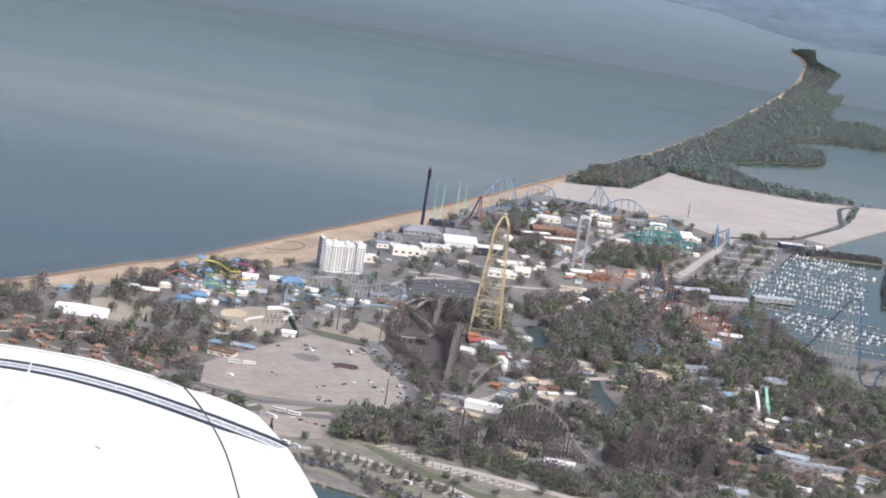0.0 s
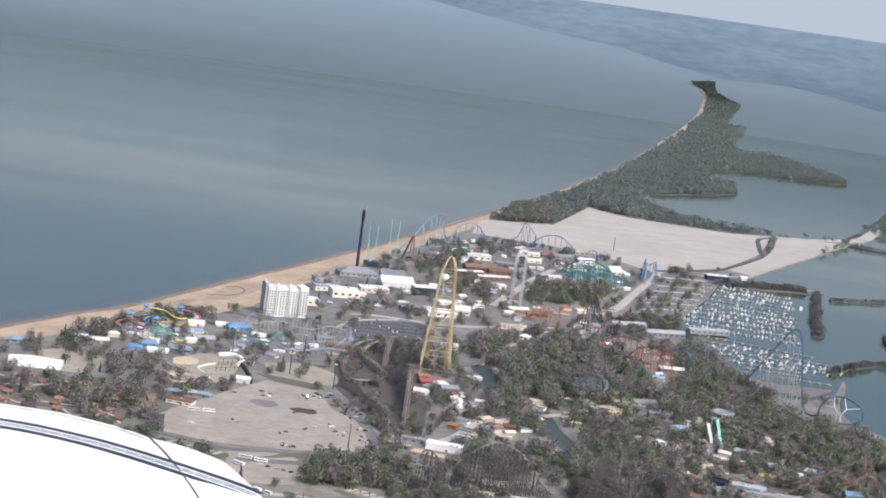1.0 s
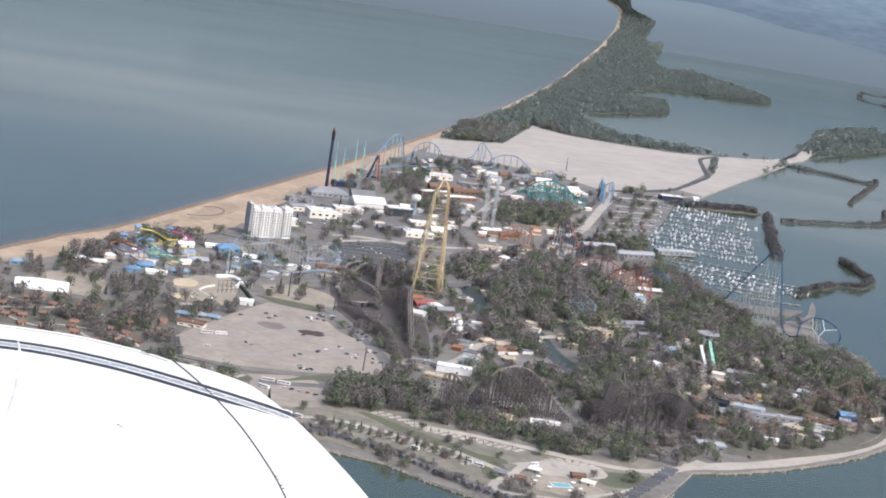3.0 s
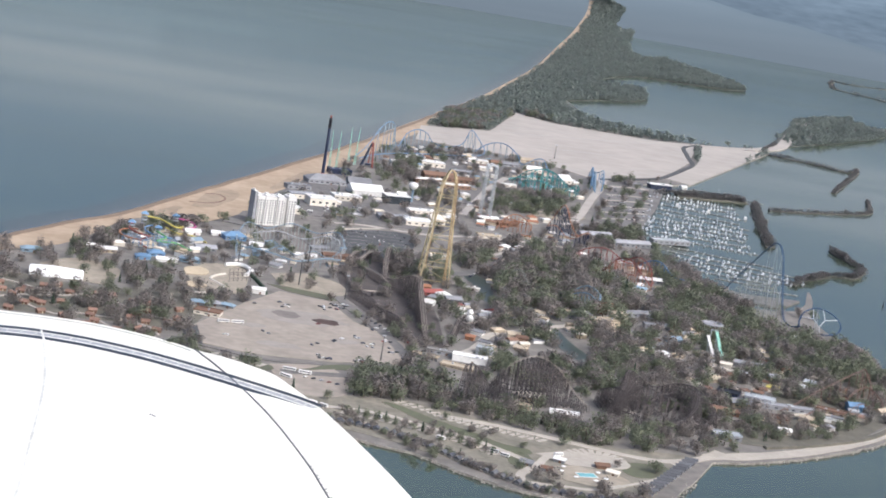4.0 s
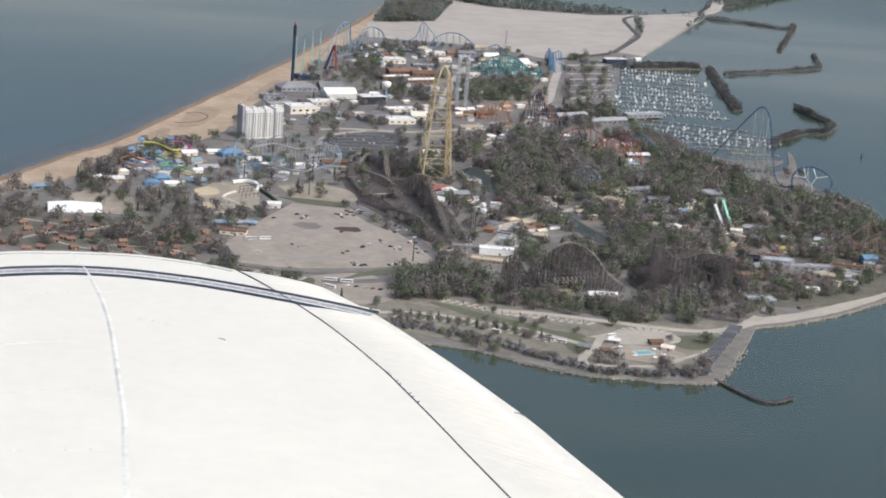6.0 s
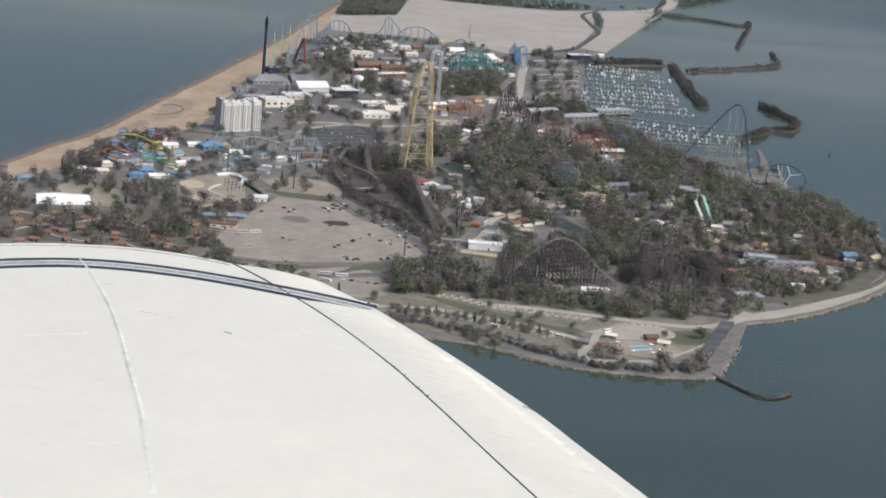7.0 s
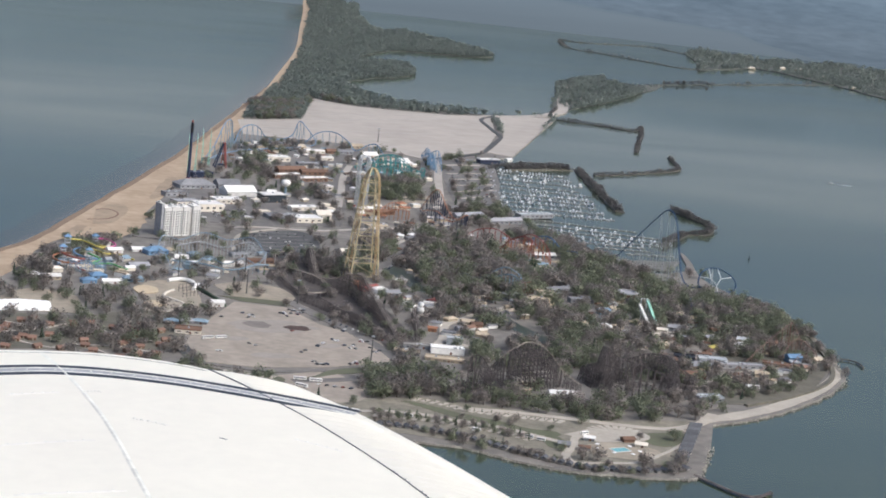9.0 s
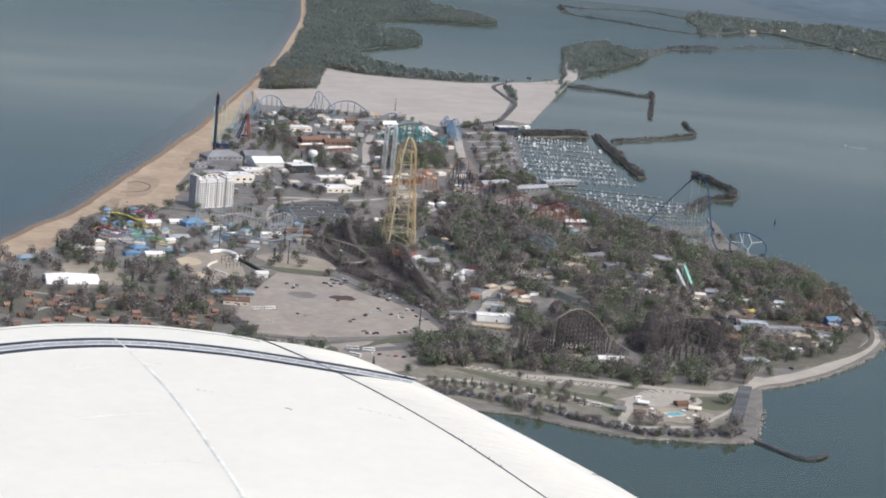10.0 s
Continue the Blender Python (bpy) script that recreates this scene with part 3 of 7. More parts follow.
def wing():
    base = thing("aircraft_wing", 0, 0, 0, 0, "white aircraft wing with navy and silver stripes", "wing")
    rim = spline(RIM, 6)
    rows, v, n = 64, [], len(rim)
    cut = [(7.0, -0.6), (5.2, 0.35), (3.0, 0.75), (1.2, 0.94), (0.0, 1.0)]
    for off, k in cut:
        for i, p in enumerate(rim):
            a, b = rim[max(i - 1, 0)], rim[min(i + 1, n - 1)]
            d = np.array([b[0] - a[0], b[1] - a[1]])
            d = d / np.linalg.norm(d)
            v.append((p[0] - d[1] * off, p[1] + d[0] * off, wing_z(*p) * k))
    for r in range(1, rows + 1):
        k = 0.98 * (r / rows) ** 1.3
        for p in rim:
            x, y = p[0] + (WING_TIP[0] - p[0]) * k, p[1] + (WING_TIP[1] - p[1]) * k
            v.append((x, y, wing_z(x, y)))
    f = [(r * n + i, (r + 1) * n + i, (r + 1) * n + i + 1, r * n + i + 1) for r in range(rows + len(cut) - 1) for i in range(n - 1)]
    put("skin", Shape().add(v, f), M["cowl"], base, smooth=True)

    def ribbon(name, line, width, shift, lift, material, label="", round_top=False, slim=0.65):
        """A band that follows the skin; round_top swells it into a low bead."""
        line = spline(line, 8)
        across = np.linspace(-0.5, 0.5, 7) if round_top else np.array([-0.5, 0.5])
        v = []
        for i, p in enumerate(line):
            u, w = line[max(i - 1, 0)], line[min(i + 1, len(line) - 1)]
            d = np.array([w[0] - u[0], w[1] - u[1]])
            d = d / np.linalg.norm(d)
            m = np.array([-d[1], d[0]])
            lean = 1 - slim + slim * abs(d[0])
            fade = min(1.0, 4 * i / len(line), 4 * (len(line) - 1 - i) / len(line)) if round_top else 1.0
            for c in across:
                x, y = p[0] + m[0] * lean * (shift + width * c), p[1] + m[1] * lean * (shift + width * c)
                z = wing_z(x, y) + lift
                if round_top:
                    z = wing_z(x, y) + 0.16 + lift * fade * math.cos(math.pi * c) ** 2
                v.append((x, y, z))
        q = len(across)
        f = [(i * q + k, i * q + k + 1, (i + 1) * q + k + 1, (i + 1) * q + k) for i in range(len(line) - 1) for k in range(q - 1)]
        if not round_top:
            m = len(v)
            v += [(x, y, z - lift - 0.3) for x, y, z in v]
            f += [(m + i * 2, i * 2, i * 2 + 2, m + i * 2 + 2) for i in range(len(line) - 1)] + [(i * 2 + 1, m + i * 2 + 1, m + i * 2 + 3, i * 2 + 3) for i in range(len(line) - 1)]
        return put(name, Shape().add(v, f), material, base, label, smooth=round_top)

    ribbon("stripe", STRIPE, 8.5, 11.8, 0.30, M["stripe"], "navy pinstripe")
    ribbon("stripe", STRIPE, 4.0, 5.8, 0.26, M["rib"], "thin white line")
    ribbon("stripe", STRIPE, 8.0, 0, 0.30, M["silver"], "silver-blue band")
    ribbon("stripe", STRIPE, 4.0, -5.8, 0.26, M["rib"], "thin white line")
    ribbon("stripe", STRIPE, 8.5, -11.8, 0.30, M["stripe"], "navy pinstripe")
    ribbon("seam", SEAM[:3], 3.0, 0, 0.42, M["stripe"], "dark panel gap")
    ribbon("seam", SEAM[2:], 2.2, 0, 0.42, M["stripe"], "dark panel gap")
    ribbon("seam", SEAM_2, 4.2, 0, 0.45, M["rib"], "faint raised panel joint", round_top=True, slim=0.0)
    edge = [(x, y) for x, y in RIM[2:11]]
    ribbon("rim_joint", edge, 1.7, -8.5, 0.25, M["wingshade"], "grey joint behind the leading edge")
    ribbon("rim_band", edge, 3.0, -5.5, 0.3, M["rib"], "bright leading edge band")
    for a, b in (((-456, -542), (-413, -534)), ((-474, -684), (-401, -673)), ((-474, -800), (-394, -796)), ((-475, -914), (-393, -915)), ((-363, -612), (-337, -632)), ((-239, -663), (-206, -694)), ((-392, -532), (-377, -531))):
        ribbon("dimpled_joint", [a, ((a[0] + b[0]) / 2, (a[1] + b[1]) / 2 + 1.5), b], 3.4, 0, 0.12, M["wingtone"], "faint dimpled panel joint")
        for k in range(5):
            x, y = a[0] + (b[0] - a[0]) * (k + 0.4) / 5, a[1] + (b[1] - a[1]) * (k + 0.4) / 5
            put("rivet", Shape().lathe(x, y + 2.5, [(1.5, wing_z(x, y) - 0.2), (1.3, wing_z(x, y) + 0.4), (0.3, wing_z(x, y) + 0.6)], 8), M["rib"], base)
    line = spline(STRIPE, 8)
    for p in line[16::3]:
        put("rivet", Shape().lathe(p[0], p[1], [(1.3, wing_z(*p) - 0.1), (1.1, wing_z(*p) + 0.5), (0.3, wing_z(*p) + 0.7)], 8), M["rib"], base)
    for p in spline(edge, 8)[::3]:
        put("rivet", Shape().lathe(p[0], p[1] - 5.5, [(1.3, wing_z(*p) - 0.1), (1.1, wing_z(*p) + 0.5), (0.3, wing_z(*p) + 0.7)], 8), M["canvas"], base)
    # pressed beads run across the flap from the gap to the trailing edge
    for i in range(36):
        k = 0.25 + i * 0.232
        if 1.45 < k < 2.35:
            continue
        a, b = point_at(SEAM, k), point_at(RIM, float(np.interp(k, (0.2, 1, 3, 7, 9), (13.8, 15, 16.5, 20.8, 22))))
        gap = np.linalg.norm(point_at(SEAM, k + 0.232) - a)
        d = b - a
        ribbon("bead", [tuple(a + d * 0.10), tuple(a + d * 0.4), tuple(a + d * 0.7), tuple(a + d * 0.83)], gap * 0.84, 0, gap * 0.22, M["cowl"], round_top=True, slim=0.0)
    # sealant torn out of the gap, a scratch and a scuff
    r = random.Random(9)
    for k in range(16):
        p = point_at(SEAM, 5.15 + 0.075 * k) + np.array([r.uniform(0.2, 2.2), r.uniform(-2, 2)])
        put("sealant_flake", Shape().box(p[0], p[1], wing_z(*p) - 0.1, r.uniform(0.5, 1.1), r.uniform(1.5, 4), 0.5, r.uniform(-40, 20), taper=0.7), M["stripe"], base, "dark torn sealant")
    for a, b in (((-301, -665), (-296, -671)), ((-96, -822), (-89, -831))):
        ribbon("scratch", [a, ((a[0] + b[0]) / 2 + 0.6, (a[1] + b[1]) / 2), b], 1.2, 0, 0.2, M["stripe"], "short dark scratch", slim=0.0)


wing()

# ---- paved ground, roads, lawns and ponds ----
tagged(sheet("campground", spline([(-205, -525), (-165, -512), (-100, -500), (-60, -505), (60, -560), (165, -560), (150, -600), (120, -640), (95, -690), (-10, -690), (-60, -648), (-120, -612), (-185, -585)], 3, 1.0), 2.0, 1, M["campgravel"]), "tan gravel campground by the water", "campground")
for verge in ([(-104, -512), (-92, -510), (-64, -538), (-45, -556), (-26, -570), (-4, -592), (16, -598), (13, -611), (-8, -606), (-30, -585), (-51, -570), (-70, -553), (-90, -527)], [(-8, -622), (2, -610), (13, -614), (14, -634), (0, -650), (-8, -640)], [(86, -606), (120, -596), (138, -604), (132, -622), (104, -640), (92, -628)], [(-262, -412), (-205, -432), (-198, -452), (-222, -462), (-268, -436)], [(-190, -452), (-170, -440), (-140, -408), (-66, -392), (-60, -404), (-140, -424)]):
    tagged(sheet("lawn", spline(verge, 3, 0.8), 2.12, 1, M["grass"]), "mown green verge between the camping pitches", "lawn")
tagged(sheet("lawn", spline([(-175, -135), (-128, -152), (-118, -138), (-150, -122), (-195, -112)], 3), 2.05, 1, M["grass"]), "grass verge above the car park", "lawn")
tagged(sheet("lawn", spline([(-450, -210), (-360, -225), (-265, -185), (-270, -330), (-330, -352), (-480, -350), (-500, -250)], 3), 2.0, 1, M["undergrowth"]), "shaded lawn between the cottages", "lawn")
tagged(sheet("lawn", spline([(330, -250), (450, -250), (440, -330), (330, -470), (230, -500), (240, -440), (300, -380)], 3), 2.0, 1, M["undergrowth"]), "rough grass at the point", "lawn")
tagged(sheet("plaza", [(-205, 345), (-160, 315), (-40, 300), (60, 330), (90, 420), (60, 560), (-30, 600), (-100, 640)], 2.05, 1, M["asphalt"]), "grey paving round the hotel buildings", "paving")
tagged(sheet("plaza", [(60, 600), (120, 560), (330, 780), (360, 930), (200, 1080), (90, 1090), (0, 860)], 2.05, 1, M["asphalt"]), "grey paving of the entrance midway", "paving")
tagged(sheet("plaza", [(300, 580), (370, 560), (440, 760), (500, 960), (420, 1000), (380, 900)], 2.1, 1, M["asphalt"]), "grey paved marina car park", "paving")
tagged(sheet("staff_car_park", spline([(-130, 114), (-108, 190), (-87, 243), (-45, 268), (-9, 272), (0, 222), (-26, 115), (-80, 100)], 3), 2.1, 1, M["dark_asphalt"]), "dark asphalt car park with painted rows", "car park")
tagged(sheet("lot_pad", spline([(-200, -432), (-141, -419), (-131, -500), (-175, -520), (-196, -480)], 3), 2.1, 1, M["nearlot"]), "pale concrete pad for coaches", "car park")
tagged(sheet("bare_hill", spline([(195, 545), (225, 590), (263, 612), (292, 580), (250, 540)], 3), 2.3, 1, M["sandpale"]), "bare sandy clearing among trees", "clearing")
tagged(sheet("pool_court", spline([(-275, -182), (-228, -178), (-215, -100), (-222, -50), (-262, -55), (-280, -110)], 3), 2.15, 1, M["sandpale"]), "sandy court round the lazy river", "court")
tagged(sheet("tent_court", spline([(-440, -205), (-430, -150), (-395, -110), (-350, -140), (-360, -215)], 3), 2.1, 1, M["sandpale"]), "tan ground beside the white tent", "court")
tagged(sheet("sand_patch", spline([(-180, -112), (-115, -128), (-112, -70), (-150, -40), (-190, -60)], 3), 2.1, 1, M["sandpale"]), "sandy ground below the blue coaster", "clearing")
tagged(sheet("lagoon", spline([(40, 75), (58, 82), (72, 40), (68, -40), (95, -60), (118, -110), (124, -190), (140, -270), (128, -285), (112, -250), (104, -180), (96, -110), (70, -70), (50, -50), (48, 20)], 3), 1.95, 1.2, M["lagoon"]), "dark narrow lagoon among the trees", "lagoon")
tagged(sheet("gravel_shore", spline([(160, -585), (185, -562), (223, -549), (267, -526), (319, -490), (370, -448), (417, -395), (432, -360), (447, -305), (438, -302), (424, -350), (407, -388), (360, -437), (308, -478), (257, -513), (212, -534), (182, -546)], 3, 0.6), 2.1, -2, M["gravel"]), "pale gravel track along the point", "shore track")
tagged(sheet("quay", [(372, 176), (388, 150), (455, 128), (500, 190), (430, 186), (392, 200)], 2.1, -2, M["asphalt"]), "pale concrete quay by the docks", "quay")
tagged(sheet("pool_deck", spline([(22, -640), (52, -628), (84, -640), (90, -660), (60, -676), (30, -668)], 4), 2.25, 1, M["sandpale"]), "pale deck round the swimming pool", "deck")
tagged(sheet("gravel_fan", spline([(20, -606), (60, -588), (100, -600), (92, -622), (45, -628)], 4), 2.2, 1, M["gravel"]), "gravel turning place by the pool", "gravel")

tagged(sheet("coaster_yard", spline([(-112, -125), (-70, -250), (-48, -292), (-22, -290), (-14, -120), (-25, 40), (-40, 118), (-90, 122), (-114, 0)], 3), 2.05, 1, M["yard"]), "dark bare ground under the timber coaster", "yard")

ROADS = [  # line, width, material
    ([(-120, -128), (-104, -190), (-85, -245), (-69, -320), (-66, -372), (-86, -412), (-130, -440), (-190, -452)], 12, "asphalt"),
    ([(-215, -520), (-184, -546), (-145, -545), (-105, -548), (-69, -570), (-32, -589), (1, -621), (18, -637)], 8, "gravel"),
    ([(-53, -531), (-14, -538), (25, -551), (71, -569), (108, -582), (138, -584), (174, -565), (200, -535)], 10, "gravel"),
    ([(-128, -575), (-102, -602), (-75, -619), (-50, -644), (-26, -669), (-1, -685), (27, -686), (55, -685), (83, -667)], 6, "gravel"),
    ([(83, -667), (110, -645), (138, -615), (146, -598), (142, -585)], 4, "gravel"),
    ([(18, -637), (-1, -665), (-4, -684)], 8, "gravel"),
    ([(18, -637), (30, -612), (55, -600)], 7, "gravel"),
    ([(-100, 280), (-60, 292), (20, 286), (100, 320), (170, 330)], 10, "concrete"),
    ([(-240, 195), (-160, 165), (-135, 120), (-128, 80)], 8, "asphalt"),
    ([(-128, 131), (-118, 175), (-95, 240), (-40, 284)], 6, "gravel"),
    ([(266, 545), (291, 616), (340, 780), (380, 905), (395, 970)], 13, "concrete"),
    ([(170, 330), (112, 208), (61, 97), (27, 60)], 16, "asphalt"),
    ([(170, 330), (234, 370), (260, 450), (275, 540)], 12, "asphalt"),
    ([(-15, -318), (10, -280), (35, -215), (60, -190), (90, -160), (140, -120), (200, -60)], 9, "gravel"),
    ([(10, -280), (40, -320), (55, -350)], 10, "gravel"),
    ([(55, 560), (95, 660), (110, 780), (120, 900), (140, 980)], 14, "asphalt"),
    ([(160, -330), (230, -320), (300, -300), (360, -290)], 6, "gravel"),
    ([(180, -220), (240, -210), (300, -215), (370, -240)], 6, "gravel"),
    ([(230, -440), (280, -400), (330, -370), (390, -350)], 6, "gravel"),
    ([(-470, -330), (-440, -300), (-400, -282), (-372, -262), (-342, -285), (-324, -310), (-291, -322)], 3, "concrete"),
    ([(-400, -355), (-375, -340), (-351, -370), (-340, -395)], 3, "concrete"),
    ([(-372, -340), (-336, -344), (-312, -359), (-302, -383)], 3, "concrete"),
    ([(-440, -300), (-425, -335), (-400, -355)], 3, "concrete"),
    ([(-470, -240), (-430, -262), (-400, -282)], 3, "concrete"),
    ([(-300, -392), (-262, -398), (-205, -420), (-150, -412)], 6, "asphalt"),
    ([(655, 1400), (642, 1330), (590, 1225), (527, 1105), (460, 1042), (395, 990)], 9, "dark_asphalt"),
    ([(740, 1660), (690, 1590), (668, 1480), (655, 1400)], 9, "dark_asphalt"),
    ([(60, 560), (200, 575), (275, 560)], 8, "asphalt"),
    ([(92, 470), (130, 600), (170, 740), (213, 860)], 11, "concrete"),
    ([(61, 147), (95, 203), (134, 259)], 7, "concrete"),
]
for i, (line, w, m) in enumerate(ROADS):
    tagged(strip("road", spline(line, 6), w, (2.3 if m != "dark_asphalt" else 2.5) + 0.014 * i, 1.2, M[m]), "worn %s road through the park" % {"asphalt": "grey asphalt", "gravel": "pale gravel", "concrete": "pale concrete", "dark_asphalt": "dark asphalt"}[m], "road")
tagged(sheet("visitor_car_park", [(60, 1054), (190, 1104), (174, 986), (40, 930)], 2.1, 1, M["dark_asphalt"]), "dark car park filled with rows of cars", "car park")
tagged(strip("shore_hedge", spline([(250, -506), (280, -492), (319, -471), (371, -434), (411, -389), (441, -325), (467, -249), (480, -209)], 6), 5.0, 4.2, 1.2, M["undergrowth"]), "dark clipped bank inside the shore track", "bank")
tagged(sheet("quarry_set", spline([(157, -102), (193, -56), (214, -68), (200, -112), (161, -130)], 3), 2.4, 1, M["sandbright"]), "tan sandy yard between the trees", "yard")
# tyre-worn strips and lines on the large lot
for a, b, w in (((262, 1404), (640, 1590), 6), ((123, 1250), (560, 1330), 3), ((640, 1629), (300, 1500), 4)):
    strip("trim", spline([a, ((a[0] + b[0]) / 2, (a[1] + b[1]) / 2 - 12), b], 6), w, 2.35, 1.5, M["lotline"])
tagged(sheet("asphalt_pad", [(-281, -343), (-267, -328), (-261, -392), (-275, -401)], 2.28, 1, M["dark_asphalt"]), "dark asphalt pad beside the car park", "car park")
# dark stains of old fires and water on the near lot
for x, y, rx, ry, m in ((-138, -250, 15, 12, "stain"), (-177, -238, 15, 14, "darkdamp"), (-160, -246, 46, 30, "dampstain"), (-215, -300, 18, 9, "dampstain"), (-122, -318, 16, 10, "dampstain"), (-190, -362, 22, 10, "dampstain")):
    rnd = random.Random(int(x * 7))
    ring = [(x + rx * math.cos(a) * rnd.uniform(0.75, 1.15), y + ry * math.sin(a) * rnd.uniform(0.75, 1.15)) for a in np.linspace(0, 6.1, 14)]
    sheet("stain", spline(ring, 3), {"stain": 2.33, "darkdamp": 2.30, "dampstain": 2.26}[m], 2.0, M[m])
for x0, y0, x1, y1, w in ((318, 600, 392, 640, 7), (330, 660, 408, 696, 8), (345, 720, 425, 750, 7), (360, 780, 440, 806, 9), (375, 840, 455, 862, 7), (400, 930, 470, 950, 12)):
    tagged(strip("parking_island", spline([(x0, y0), ((x0 + x1) / 2, (y0 + y1) / 2 + 3), (x1, y1)], 5), w, 2.24, 1.5, M["gravel"]), "pale worn strip between parking rows", "parking island")
# painted parking rows on the dark lot
for k in range(7):
    y = 125 + k * 21
    strip("trim", [(-118 + k * 5.5, y), (-70, y + 4), (-12 - abs(k - 3) * 2, y + 10)], 0.6, 2.2, 1.9, M["lotline"])
# ---- rides ----
def ride(name, label, category="roller coaster", group=""):
    return thing(name, 0, 0, 0, 0, label, category, group)


def coaster(pts, track, posts, label, width=1.5, every=3, post=0.7, lean=0.0, n=7, name="roller_coaster", pipe=0.32):
    """Twin pipes with ties along a rounded line, on posts."""
    base = ride(name, label)
    line = spline(pts, n)
    rail = Shape()
    left, right = [], []
    for i, p in enumerate(line):
        a, b = line[max(i - 1, 0)], line[min(i + 1, len(line) - 1)]
        d = Vector((b[0] - a[0], b[1] - a[1], 0))
        d = d.normalized() if d.length > 1e-6 else Vector((1, 0, 0))
        m = Vector((-d.y, d.x, 0)) * width / 2
        left.append(Vector(p) + m), right.append(Vector(p) - m)
    rail.tube(left, pipe, 5).tube(right, pipe, 5)
    rail.tube([(p[0], p[1], p[2] - 0.8) for p in line], pipe * 1.3, 5)
    for a, b in zip(left, right):
        rail.beam(a, b, 0.3)
    put("track", rail, M[track], base)
    for i in range(0, len(line), every):
        x, y, z = line[i]
        if z < G + 3:
            continue
        s = Shape().beam((x, y, z - 1), (x + lean * (z - G), y, G), post * 0.8, post)
        if z > 18:
            s.beam((x, y, z - 2), (x + 0.18 * z, y + 0.14 * z, G), post * 0.7)
        put("support", s, M[posts], base)
    return base


def yellow_tower():
    base = ride("coaster_tower", "tall yellow lattice steel coaster tower", "coaster tower")
    top = 118.0

    def corner(i, j, z):
        k = z / top
        w, d = 17.0 * (1 - k) + 7.5 * k, 16.0 * (1 - k) + 8.0 * k
        return Vector((-2 + i * w + 1.5 * k, 2 + j * d, G + z))

    for i, j in ((-1, -1), (1, -1), (1, 1), (-1, 1)):
        put("column", Shape().beam(corner(i, j, 0), corner(i, j, top), 1.6, 1.2), M["yellow"], base)
    levels = [6, 22, 38, 54, 70, 86, 102, 117]
    for k, z in enumerate(levels):
        for face, ((a, b), (c, d)) in enumerate(zip(((-1, -1), (1, -1), (1, 1), (-1, 1)), ((1, -1), (1, 1), (-1, 1), (-1, -1)))):
            put("crossbar", Shape().beam(corner(a, b, z), corner(c, d, z), 0.8), M["yellow"], base)
            if k + 1 < len(levels) and face != 2:
                ends = (corner(a, b, z), corner(c, d, levels[k + 1])) if k % 2 else (corner(c, d, z), corner(a, b, levels[k + 1]))
                put("brace", Shape().beam(*ends, 0.55), M["yellow"], base)
    # the track runs up one side, over the crown and down the other
    arch = [(9, -15, 2), (8.6, -14, 40), (8, -11, 80), (7, -8, 112), (5.5, -5, 125), (2.5, -1, 132), (-0.5, 3, 132), (-4, 8, 125), (-6, 11, 112), (-8, 15, 80), (-10, 18, 40), (-12, 20, 2)]
    line = spline([(x, y, z + G) for x, y, z in arch], 6)
    put("track", Shape().tube([(x - 0.9, y, z) for x, y, z in line], 0.5, 6).tube([(x + 0.9, y, z) for x, y, z in line], 0.5, 6), M["brass"], base, "rust-red worn track pipes")
    crown = Shape()
    for i in (-1, 1):
        crown.tube([corner(i, -1, top), Vector((i * 5.6, -5, 126)), Vector((i * 3.4, -2, 132)), Vector((i * 0.6, 1, 135)), Vector((i * 3.2, 5, 132)), Vector((i * 5.4, 8, 126)), corner(i, 1, top)], 0.95, 6)
    put("crown", crown, M["yellow"], base)


yellow_tower()


def swing_tower():
    base = ride("swing_tower", "tall navy swing ride tower by the beach", "swing ride")
    x, y = -98, 620
    put("base", Shape().lathe(x, y, [(13, 0), (13, 2.6), (11.5, 3.2), (4, 3.6), (3.2, 8), (0.5, 8.2)], 20), M["red"], base, "red round loading platform")
    put("mast", Shape().lathe(x, y, [(2.4, 3), (2.2, 40), (1.9, 80), (1.5, 88)], 10), M["navy"], base)
    put("head", Shape().lathe(x, y, [(1.5, 74), (2.3, 75), (2.4, 86), (1.8, 89), (0.5, 90)], 12), M["black"], base, "black swing carrier drawn up")
    for k in range(6):
        a = k * math.pi / 3
        put("arm", Shape().beam((x, y, 84), (x + 5 * math.cos(a), y + 5 * math.sin(a), 82), 0.5), M["navy"], base)
    put("crest", Shape().lathe(x, y, [(1.6, 90), (1.3, 92.5), (0.3, 93.5)], 8), M["red"], base, "red crest")


swing_tower()


def sling(x, y, h, m, label):
    base = ride("slingshot_ride", label, "slingshot ride", "slingshot towers at the beach")
    for dx in (-5, 5):
        s = Shape()
        for i, j in ((-1, -1), (1, -1), (0, 1)):
            s.beam((x + dx + i * 1.6, y + j * 1.6, G), (x + dx * 1.25, y, h), 0.55, 0.3)
        for k in range(1, 10):
            z = G + (h - G) * k / 10
            r = 1.6 * (1 - k / 10)
            s.beam((x + dx * (1 + 0.025 * k) - r, y - r, z), (x + dx * (1 + 0.025 * k) + r, y + r, z), 0.35)
        put("mast", s, M[m], base)
    put("platform", Shape().box(x, y, G, 14, 9, 1.4), M["dock"], base)


sling(-79, 700, 62, "palegreen", "pale green lattice slingshot masts")
sling(-46, 765, 62, "palegreen", "teal-green lattice slingshot masts")


